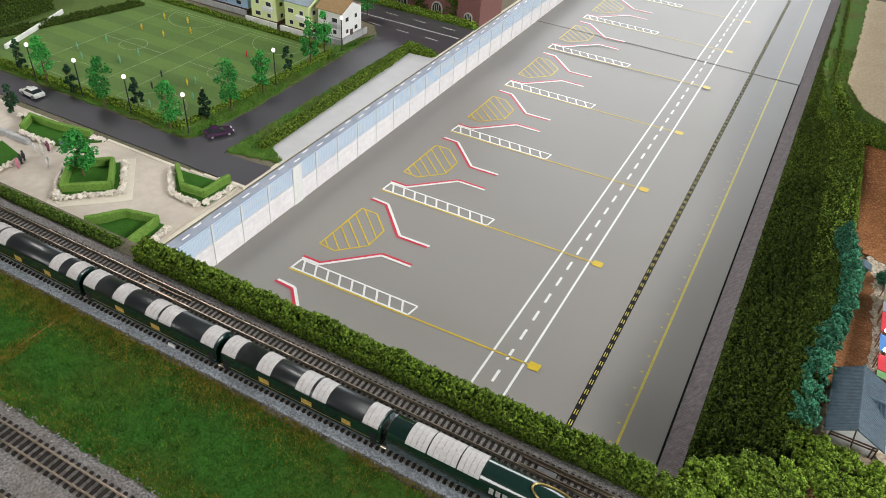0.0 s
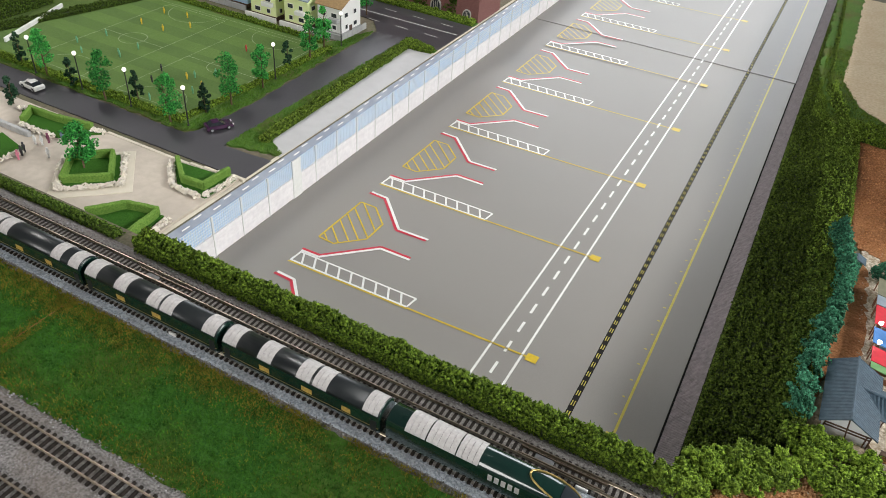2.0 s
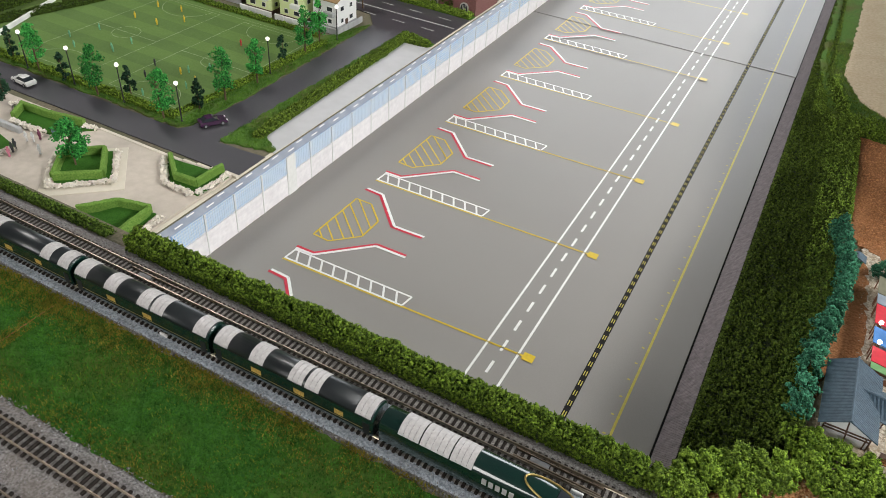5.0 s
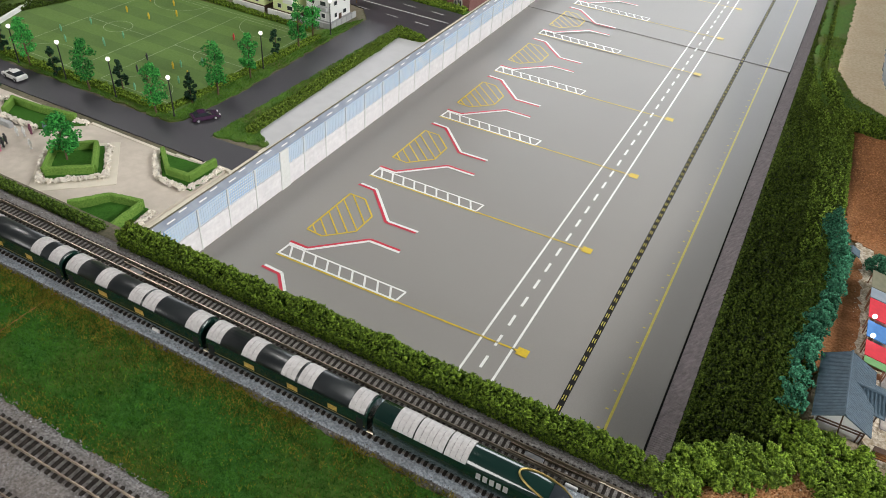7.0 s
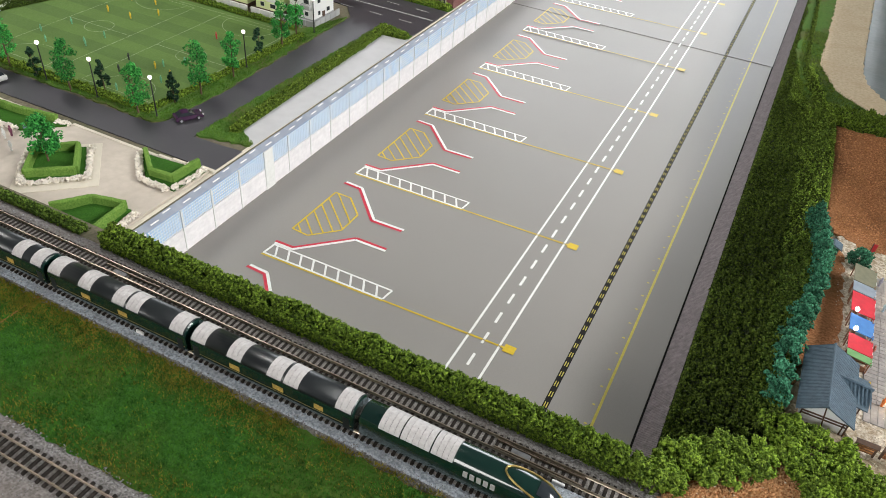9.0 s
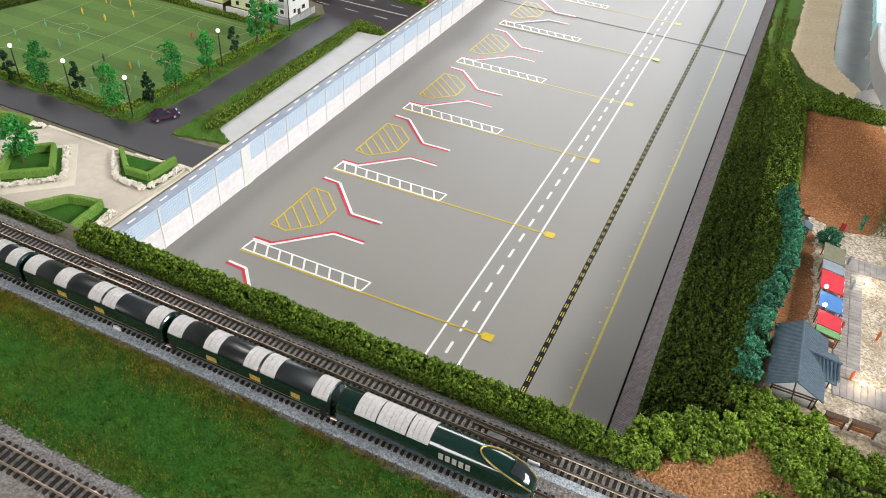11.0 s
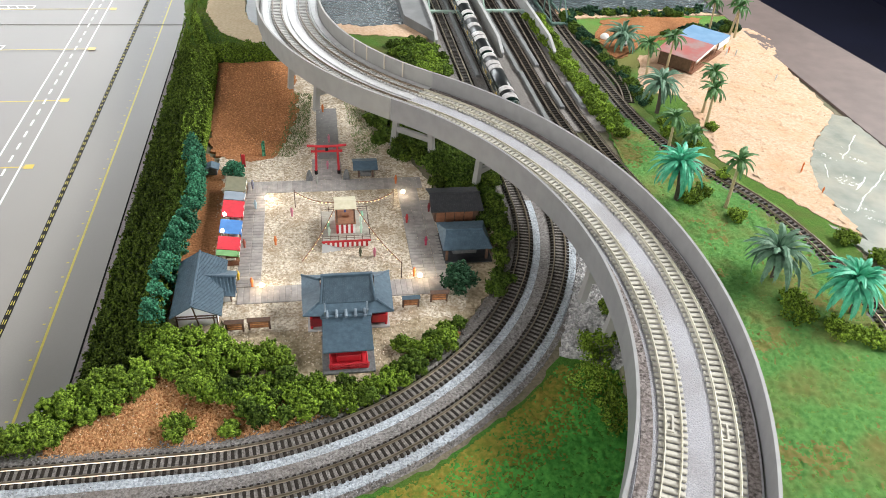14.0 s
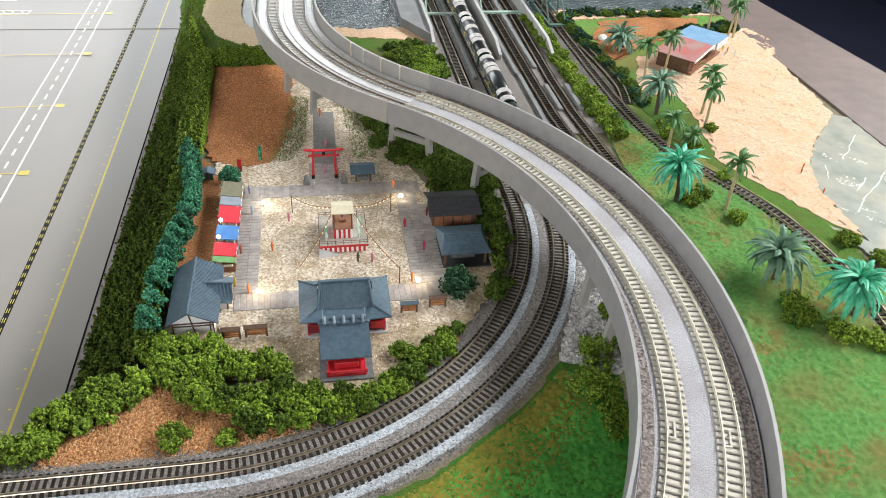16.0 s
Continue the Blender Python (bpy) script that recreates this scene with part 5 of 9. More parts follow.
# ---- the near meadow ----
MEADOW = [(-1.4, -0.459), (-0.1, -0.4585), (0.2, -0.459), (0.2, -0.6), (0.33, -0.6), (0.48, -0.48), (0.545, -0.34), (0.553, -0.27), (0.512, -0.252), (0.47, -0.294), (0.40, -0.342), (0.33, -0.366), (0.26, -0.376), (0.2, -0.3755), (-0.2, -0.3735), (-1.4, -0.3735)]
patch("meadow", MEADOW, 0.0, 0.0016, M_grass, "deep green static-grass meadow with ochre patches beside the railway", "meadow", 21, 0.002)
tufts("grass_fibres", [(-0.47, -0.459), (0.13, -0.459), (0.13, -0.376), (-0.47, -0.376)], 52000, 0.0012, 0.0021, mat("grass_fibre", (0.026, 0.105, 0.011), (0.075, 0.22, 0.024), 120, 0.9, rnd=0.5, spec=0.1), "deep green static grass fibres on the meadow", "grass", 22)
M_ochre_fibre = mat("ochre_fibre", (0.16, 0.16, 0.022), (0.29, 0.23, 0.035), 120, 0.9, rnd=0.5, spec=0.1)
rg = random.Random(5)
och = Shape()
for x, y in scatter(rg, [(-0.47, -0.401), (0.13, -0.401), (0.13, -0.371), (-0.47, -0.371)], 34000) + scatter(rg, [(-0.35, -0.459), (-0.05, -0.459), (-0.05, -0.44), (-0.35, -0.44)], 3000) + scatter(rg, [(-0.321, -0.459), (-0.3075, -0.459), (-0.306, -0.374), (-0.325, -0.374)], 3000):
    near = max(0.0, min(1.0, (y + 0.401) / 0.03)) if x < 0.2 and y > -0.401 else 0.8
    if rg.random() < near * (0.95 + 1.5 * hump(x, y, 3, 38)) + 0.03:
        s = 0.0021 * rg.uniform(0.6, 1.2)
        a = rg.uniform(0, 6.28)
        och.add([(x - s * 0.25 * math.cos(a), y - s * 0.25 * math.sin(a), 0.0012), (x + s * 0.25 * math.cos(a), y + s * 0.25 * math.sin(a), 0.0012), (x + rg.gauss(0, 0.4) * s, y + rg.gauss(0, 0.4) * s, 0.0014 + s)], [(0, 1, 2)])
whole("meadow_seam", Shape().box(-0.3153, -0.314, -0.459, -0.371, 0.0012, 0.0019), M_soil, "brown joint line across the meadow", "joint strip", kind="structure")
whole("ochre_fibres", och, M_ochre_fibre, "ochre dry grass along the ballast edge", "grass", kind="stuff")
grit("ballast_stones", [(-0.47, -0.372), (0.2, -0.372), (0.2, -0.3065), (-0.47, -0.3065)], 9000, 0.0018, 0.0011, M_stone_grit, "loose grey ballast stones along the straight track", "ballast", 24)
bend = [(CX + r * math.cos(a), CY + r * math.sin(a)) for r, aa in ((0.335, range(-95, 6, 5)), (0.264, range(5, -96, -5))) for a in (radians(q) for q in aa)]
grit("ballast_stones", bend, 7000, 0.0018, 0.0011, M_stone_grit, "loose grey ballast stones round the bend", "ballast", 25)
grit("ballast_stones", [(-0.47, -0.531), (0.0, -0.531), (0.0, -0.457), (-0.47, -0.457)], 4500, 0.0018, 0.0011, M_stone_grit, "loose grey ballast stones on the siding", "ballast", 26)
patch("rubble_ground", [(0.512, -0.25), (0.553, -0.27), (0.575, -0.25), (0.60, -0.1), (0.60, 0.1), (0.575, 0.1), (0.579, -0.03), (0.56, -0.14)], 0.0, 0.0012, M_rubble, "pale grey rubble ground under the viaduct", "gravel", 27)
grit("rubble", [(0.514, -0.25), (0.553, -0.27), (0.575, -0.25), (0.60, -0.1), (0.60, 0.02), (0.58, -0.03), (0.562, -0.14)], 4200, 0.001, 0.002, M_rubble, "pale grey crushed rubble under the viaduct", "gravel", 28)

# points machines and cover plates between the rails
M_plate = mat("dark_grey_cover", (0.10, 0.10, 0.105), (0.16, 0.16, 0.165), 300, 0.5, 0.2)
for x, y, w in ((-0.27, -0.3225, 0.055), (-0.235, -0.3545, 0.05), (0.075, -0.3215, 0.06), (0.11, -0.354, 0.06)):
    t = thing("point_blade", "narrow grey turnout guard rails between the rails", "turnout", "turnout details")
    for s in (-1, 1):
        part("guard_rail", Shape().sweep([(x - w / 2, y + s * 0.003, 0.0037), (x - w / 4, y + s * 0.0026, 0.0037), (x + w / 4, y + s * 0.0026, 0.0037), (x + w / 2, y + s * 0.003, 0.0037)], [(-0.0004, 0), (0.0004, 0), (0.0004, 0.0019), (-0.0004, 0.0019)]), M_rail_brown, t)
    part("cover_plate", Shape().box(x - w * 0.32, x - w * 0.1, y - 0.0024, y + 0.0024, 0.0036, 0.0048, 0.0003), M_plate, t)
    part("lever", Shape().box(x + w * 0.2, x + w * 0.34, y - 0.0085, y - 0.0068, 0.0026, 0.005, 0.0004), M_white, t, "small white lever")

# ---- the green express train ----
M_green = mat("dark_green_train_paint", (0.005, 0.022, 0.018), (0.007, 0.028, 0.022), 60, 0.16, clear=0.8)
M_black_roof = mat("black_train_roof", (0.010, 0.012, 0.014), (0.014, 0.017, 0.018), 100, 0.36, clear=0.15)
M_silver = mat("silver_roof_panel", (0.43, 0.405, 0.4), (0.53, 0.505, 0.5), 500, 0.38, 0.25, 700, big=0.3, big_scale=150, c3=(0.38, 0.36, 0.355))
M_gold = mat("gold_trim", (0.5, 0.36, 0.12), (0.42, 0.3, 0.1), 200, 0.3, metal=0.7)
M_lit = mat("amber_window", (0.62, 0.42, 0.1), (0.4, 0.26, 0.08), 700, 0.2)
M_bogie = mat("black_bogie", (0.014, 0.014, 0.015), (0.025, 0.024, 0.023), 400, 0.6)
RT = 0.0058
HW = 0.0098


def car_ring(x, s=1.0, low=0.0032, side=0.0165, top=0.0245, w=HW):
    """Cross-section of a carriage at x."""
    pts = [(-w * 0.93, low), (-w, low + 0.003), (-w, side)]
    for i in range(1, 12):
        a = math.pi * (1 - i / 12)
        pts.append((w * math.cos(a), side + (top - side) * math.sin(a)))
    pts += [(w, side), (w, low + 0.003), (w * 0.93, low)]
    return [(x, y * s, z) for y, z in pts]


def loft(rings):
    sh, k = Shape(), len(rings[0])
    for r in rings:
        sh.v += r
    sh.f = [(i * k + j, i * k + (j + 1) % k, (i + 1) * k + (j + 1) % k, (i + 1) * k + j) for i in range(len(rings) - 1) for j in range(k)]
    sh.f += [tuple(range(k - 1, -1, -1)), tuple((len(rings) - 1) * k + j for j in range(k))]
    return sh


def roof_skin(x0, x1, a0=0.14, a1=0.86, up=0.0005, side=0.0165, top=0.0245):
    sh = Shape()
    n = 10
    for x in (x0, x1):
        for u in (0.0, up):
            for i in range(n + 1):
                a = math.pi * (1 - (a0 + (a1 - a0) * i / n))
                sh.v.append((x, (HW + u) * math.cos(a), side + (top - side + u) * math.sin(a)))
    m = n + 1
    for i in range(n):
        sh.f += [(m + i, m + i + 1, 3 * m + i + 1, 3 * m + i), (i, i + 1, m + i + 1, m + i), (2 * m + i, 3 * m + i, 3 * m + i + 1, 2 * m + i + 1)]
    sh.f += [(0, m, 3 * m, 2 * m), (n, 2 * m + n, 3 * m + n, m + n)]
    return sh


def ribbed(a, b):
    """A silver roof panel of narrow strips with fine joints."""
    sh, n = Shape(), max(2, round((b - a) / 0.0038))
    for i in range(n):
        sk = roof_skin(a + (b - a) * i / n, a + (b - a) * (i + 1) / n - 0.00025, 0.12, 0.82, 0.0006)
        sh.add(sk.v, sk.f)
    return sh


def bogie(t, x):
    b = part("bogie", Shape().box(x - 0.0085, x + 0.0085, -0.0062, 0.0062, 0.0008, 0.0042, 0.0005), M_bogie, t)
    for dx in (-0.006, 0.006):
        for s in (-1, 1):
            part("wheel", Shape().tube((x + dx, s * 0.0042, 0.0021), (x + dx, s * 0.0055, 0.0021), 0.0021, n=14), M_bogie, b)


def carriage(at, panels, windows, label, roof=M_black_roof, group="carriages of the green train"):
    t = thing("train_carriage", label, "train carriage", group, at=at)
    L = 0.0662
    part("body", loft([car_ring(-L, 0.94, 0.0036, 0.016, 0.0235), car_ring(-L + 0.0008), car_ring(L - 0.0008), car_ring(L, 0.94, 0.0036, 0.016, 0.0235)]), M_green, t, smooth=False)
    part("roof", roof_skin(-L + 0.001, L - 0.001, 0.08, 0.92, 0.0002), roof, t, "black roof skin", True)
    for a, b in panels:
        part("roof_panel", ribbed(a, b), M_silver, t, "silver ribbed roof panel")
    for s in (-1, 1):
        part("gold_line", Shape().box(-L + 0.001, L - 0.001, s * (HW + 0.00005) - 0.0001, s * (HW + 0.00005) + 0.0001, 0.0082, 0.0086), M_gold, t, "thin gold line")
        for x, w in windows:
            part("window", Shape().box(x - w / 2, x + w / 2, s * HW - 0.0002, s * HW + 0.0002, 0.0098, 0.0142), M_lit, t, "amber-lit window")
        for x in (-L + 0.005, L - 0.005):
            part("door", Shape().box(x - 0.0025, x + 0.0025, s * HW - 0.0002, s * HW + 0.00025, 0.0045, 0.0148), M_black_roof, t)
    part("underframe", Shape().box(-0.035, 0.035, -0.006, 0.006, 0.0016, 0.0034, 0.0005), M_bogie, t)
    for x in (-0.046, 0.046):
        bogie(t, x)
    for s in (-1, 1):
        part("coupler", Shape().box(s * L - 0.0025, s * L + 0.0025, -0.0015, 0.0015, 0.0034, 0.0055), M_bogie, t)
    return t


def end_car(at, label):
    """The streamlined end car, nose towards +x."""
    t = thing("train_end_car", label, "train carriage", "end cars of the green train", at=at)
    L = 0.0662
    rings = [car_ring(-L, 0.94, 0.0036, 0.016, 0.0235), car_ring(-L + 0.0008)]
    rings.append(car_ring(0.030))
    for f in (0.1, 0.2, 0.32, 0.45, 0.58, 0.7, 0.8, 0.88, 0.94, 0.98, 1.0):
        x = 0.030 + 0.038 * f
        k = math.sqrt(max(0.0, 1 - f ** 2.6))
        rings.append(car_ring(x, 0.35 + 0.65 * k, 0.0026, 0.0075 + 0.009 * k, 0.0095 + 0.015 * k ** 1.15))
    part("body", loft(rings), M_green, t, smooth=True)
    # dark cab window wrapped over the nose
    sh = Shape()
    for f in (0.58, 0.66, 0.74, 0.82, 0.89):
        x = 0.030 + 0.038 * f
        k = math.sqrt(max(0.0, 1 - f ** 2.6))
        for i in range(-3, 4):
            a = math.pi / 2 + i * 0.22
            sh.v.append((x + 0.0002, HW * (0.35 + 0.65 * k) * math.cos(a), 0.0075 + 0.009 * k + (0.002 + 0.015 * k ** 1.15 - 0.009 * k) * math.sin(a) + 0.0004))
    sh.f = [(r * 7 + i, r * 7 + i + 1, (r + 1) * 7 + i + 1, (r + 1) * 7 + i) for r in range(4) for i in range(6)]
    part("cab_window", sh, M_glass_dark, t, "black wrapped cab window", True)
    # gold arch over the nose
    path = []
    for i in range(17):
        u = -1 + i / 8
        f = 0.02 + 0.93 * abs(u) ** 2.2
        x = 0.030 + 0.038 * f
        k = math.sqrt(max(0.0, 1 - f ** 2.6))
        a = math.pi / 2 + u * (1.25)
        path.append((x, HW * (0.35 + 0.65 * k) * math.cos(a) * 1.02, 0.0075 + 0.009 * k + (0.002 + 0.006 * k ** 1.2) * math.sin(a) + 0.0004))
    sh, n = Shape(), 6
    for i, p in enumerate(path):
        d = (Vector(path[min(i + 1, 16)]) - Vector(path[max(i - 1, 0)])).normalized()
        u = d.cross(Vector((0.3, 0, 1))).normalized()
        w = d.cross(u)
        sh.v += [tuple(Vector(p) + 0.0007 * (math.cos(k * 1.0472) * u + math.sin(k * 1.0472) * w)) for k in range(n)]
    sh.f = [(i * n + k, i * n + (k + 1) % n, (i + 1) * n + (k + 1) % n, (i + 1) * n + k) for i in range(16) for k in range(n)] + [tuple(range(n)), tuple(range(16 * n, 17 * n))]
    part("gold_band", sh, M_gold, t, "gold arch over the nose", True)
    for a, b in ((-0.052, -0.037), (-0.0362, -0.0158), (-0.015, 0.0)):
        part("roof_panel", ribbed(a, b), M_silver, t, "silver ribbed roof panel")
    for s in (-1, 1):
        for i in range(5):
            part("grille", Shape().box(0.0075 + i * 0.0045, 0.0105 + i * 0.0045, s * HW - 0.0003, s * HW + 0.0003, 0.0125, 0.0175), M_silver, t, "small silver grille")
        part("headlight", Shape().box(0.0672, 0.0682, s * 0.0022 - 0.0008, s * 0.0022 + 0.0008, 0.0052, 0.0066), M_white, t)
    part("skirt", Shape().box(-0.05, 0.058, -0.0075, 0.0075, 0.0012, 0.0036, 0.0008), M_bogie, t)
    for x in (-0.044, 0.036):
        bogie(t, x)
    return t


TY, HEAD, PITCH_T = CY - 0.315, 0.100, 0.1365
end_car(pose(HEAD - 0.068, TY, RT), "dark green streamlined end car with a gold arch on the nose")
SETS = (([(-0.0645, -0.0525), (-0.034, -0.022), (-0.001, 0.0105), (0.0125, 0.024), (0.0525, 0.0645)], [(-0.028, 0.0085), (0.008, 0.0085), (0.04, 0.007)]),
        ([(-0.0645, -0.0525), (-0.034, -0.022), (-0.001, 0.0105), (0.0125, 0.024), (0.0525, 0.0645)], [(-0.028, 0.0085), (0.008, 0.0085)]),
        ([(-0.0645, -0.054), (-0.041, -0.03), (-0.0275, -0.0165), (0.034, 0.0445), (0.0535, 0.0645)], [(-0.034, 0.008), (-0.004, 0.008), (0.03, 0.007)]))
for i in range(1, 10):
    pn, wd = SETS[(i - 1) % 3]
    carriage(pose(HEAD - 0.068 - i * PITCH_T, TY, RT), pn, wd, "dark green sleeping carriage with silver roof panels", )
mix = Shape()
for x, y in scatter(rg, [(-0.47, -0.459), (0.13, -0.459), (0.13, -0.376), (-0.47, -0.376)], 12000):
    if hump(x, y, 6, 30) + 0.5 * hump(x, y, 2, 90) > 0.12:
        s, a = 0.0024 * rg.uniform(0.6, 1.2), rg.uniform(0, 6.28)
        mix.add([(x - s * 0.22 * math.cos(a), y - s * 0.22 * math.sin(a), 0.0012), (x + s * 0.22 * math.cos(a), y + s * 0.22 * math.sin(a), 0.0012), (x + rg.gauss(0, 0.4) * s, y + rg.gauss(0, 0.4) * s, 0.0014 + s)], [(0, 1, 2)])
whole("yellow_green_fibres", mix, mat("yellow_green_fibre", (0.09, 0.17, 0.015), (0.2, 0.24, 0.03), 90, 0.9, rnd=0.4, spec=0.1), "yellow-green patches in the meadow grass", "grass", kind="stuff")


INFIELD = [(0.26, -0.46), (0.40, -0.46), (0.48, -0.46), (0.545, -0.34), (0.55, -0.275), (0.51, -0.26), (0.47, -0.298), (0.40, -0.346), (0.33, -0.37), (0.26, -0.38)]


def edge_far(x, y):
    """How far a place inside the bend lies from the ballast."""
    return math.hypot(x - CX, y - CY) - 0.342


def infield_kind(x, y, rg):
    """Green in the middle, drier towards the ballast and the near side."""
    e = edge_far(x, y) + 0.016 * hump(x, y, 4, 40) + 0.008 * hump(x, y, 7, 150)
    dry = 1.0 - max(0.0, min(1.0, (e - 0.006) / 0.042))
    if y < -0.40:
        dry = max(dry, min(0.85, 1.7 * hump(x, y, 11, 38) + 0.1))
    return 1 if rg.random() < dry else 0


M_infield = mat("infield_flock", (0.045, 0.21, 0.035), (0.10, 0.34, 0.06), 300, 0.95, 0.6, 1500, big=0.6, big_scale=25, spec=0.1)
M_infield_dry = mat("dry_flock", (0.12, 0.155, 0.024), (0.235, 0.185, 0.036), 300, 0.95, 0.6, 1500, big=0.5, big_scale=30, spec=0.1)
crumb_sheet(INFIELD, 0.0014, infield_kind, (("infield_turf", M_infield, "bright green crumbly flock inside the viaduct's bend", "turf"), ("dry_turf", M_infield_dry, "olive and ochre dry flock along the ballast", "turf")), 31)


# ---- shrine precinct ----
patch("shrine_ground", [(0.232, 0.06), (0.285, 0.12), (0.296, 0.24), (0.30, 0.31), (0.385, 0.29), (0.405, 0.17), (0.42, 0.07), (0.44, 0.02), (0.452, -0.02), (0.444, -0.14), (0.46, -0.165), (0.44, -0.205), (0.43, -0.198), (0.255, -0.205), (0.252, -0.15), (0.24, -0.12), (0.236, 0.0)],
      0.0, 0.0016, M_gravel, "pale beige gravel ground of the shrine", "gravel", 31)
patch("shrine_yard", [(0.252, -0.2), (0.258, -0.125), (0.219, -0.125), (0.213, -0.19), (0.214, -0.226), (0.25, -0.235), (0.30, -0.252), (0.325, -0.266), (0.375, -0.266), (0.415, -0.24), (0.462, -0.187), (0.485, -0.145), (0.502, -0.08), (0.505, -0.03), (0.452, -0.03), (0.444, -0.14), (0.43, -0.194)], 0.0, 0.0014, M_gravel_dirty, "earthy grey-brown gravel yard round the shrine hall", "gravel", 39)
grit("gravel_chips", [(0.235, 0.05), (0.31, 0.2), (0.38, 0.2), (0.40, 0.07), (0.44, 0.0), (0.44, -0.16), (0.42, -0.21), (0.38, -0.25), (0.30, -0.24), (0.258, -0.222), (0.258, -0.15), (0.24, -0.12)], 9000, 0.0013, 0.0011, M_gravel_grit, "scattered pale gravel chips round the shrine", "gravel", 32)
grit("gravel_chips", [(0.283, -0.15), (0.409, -0.15), (0.409, -0.012), (0.283, -0.012)], 5000, 0.0013, 0.0009, M_gravel_grit, "pale gravel chips in the shrine court", "gravel", 33)
M_slab = mat("grey_stone_slab", (0.25, 0.23, 0.225), (0.34, 0.315, 0.3), 200, 0.85, 0.3, 600, rnd=0.22)
paving = thing("stone_path", "grey stone slab paths round the shrine court", "path", kind="structure")
SL_A = Shape().box(0, 0.0047, 0, 0.0205, 0, 0.0011, 0.0003).mesh("slab", M_slab)
SL_B = Shape().box(0, 0.0098, 0, 0.0044, 0, 0.0011, 0.0003).mesh("slab", M_slab)


def slab(me, x, y):
    ob = new("slab", me)
    ob.parent, ob.location = paving, (x, y, 0.0012)


for i in range(36):
    slab(SL_A, 0.264 + i * 0.0048, -0.0085)
    slab(SL_A, 0.264 + i * 0.0048, -0.1705)
for i in range(31):
    for j in range(2):
        slab(SL_B, 0.2625 + j * 0.0099, -0.1495 + i * 0.00455)
        slab(SL_B, 0.411 + j * 0.0099, -0.1495 + i * 0.00455)
    if i < 26:
        slab(SL_B, 0.431, -0.1495 + i * 0.00455)
for i in range(9):
    for j in range(3):
        slab(SL_B, 0.3305 + j * 0.0099 - 0.003, 0.0125 + i * 0.00455)
M_path_dark = mat("dark_grey_path", (0.17, 0.165, 0.165), (0.21, 0.205, 0.2), 250, 0.85, 0.2)
part("approach", Shape().poly([(0.3325, 0.054), (0.3565, 0.054), (0.3575, 0.168), (0.334, 0.168)], 0.001, 0.0022), M_path_dark, paving, "plain dark grey approach path")

M_tile = mat("blue_grey_roof_tile", (0.058, 0.096, 0.132), (0.084, 0.135, 0.18), 300, 0.5, 0.25, 700, big=0.3, big_scale=60)
M_tile_pale = mat("pale_blue_grey_tile", (0.16, 0.205, 0.25), (0.21, 0.26, 0.31), 300, 0.5, 0.2, 700)
M_tile_dark = mat("charcoal_roof", (0.035, 0.037, 0.042), (0.05, 0.052, 0.058), 300, 0.6, 0.25, 700)
M_vermilion = mat("vermilion_paint", (0.52, 0.02, 0.03), (0.42, 0.015, 0.025), 200, 0.45)
M_dark_red = mat("dark_red_wall", (0.2, 0.012, 0.02), (0.15, 0.01, 0.016), 200, 0.5)
M_plaster = mat("white_plaster", (0.78, 0.79, 0.82), (0.72, 0.73, 0.76), 150, 0.7)
M_timber = mat("dark_brown_timber", (0.07, 0.04, 0.028), (0.11, 0.06, 0.04), 400, 0.7, 0.2)
M_wood = mat("warm_brown_wood", (0.2, 0.085, 0.045), (0.26, 0.12, 0.065), 400, 0.7, 0.2)
M_stone = mat("grey_carved_stone", (0.1, 0.105, 0.11), (0.16, 0.165, 0.17), 500, 0.8, 0.4)


def slope(sh, a, b, c, d, th=0.0009):
    """A roof sheet through four corners, th thick downwards."""
    vs = [Vector(p) for p in (a, b, c, d)]
    sh.add(vs + [v - Vector((0, 0, th)) for v in vs], [(0, 1, 2, 3), (7, 6, 5, 4), (0, 4, 5, 1), (1, 5, 6, 2), (2, 6, 7, 3), (3, 7, 4, 0)])


def ribs(sh, a, b, c, d, n, w=0.0005):
    """Raised tile rolls from edge ab down to edge dc."""
    a, b, c, d = (Vector(p) for p in (a, b, c, d))
    for i in range(n + 1):
        sh.tube(a.lerp(b, i / n) + Vector((0, 0, 0.0001)), d.lerp(c, i / n) + Vector((0, 0, 0.0001)), w, n=4)


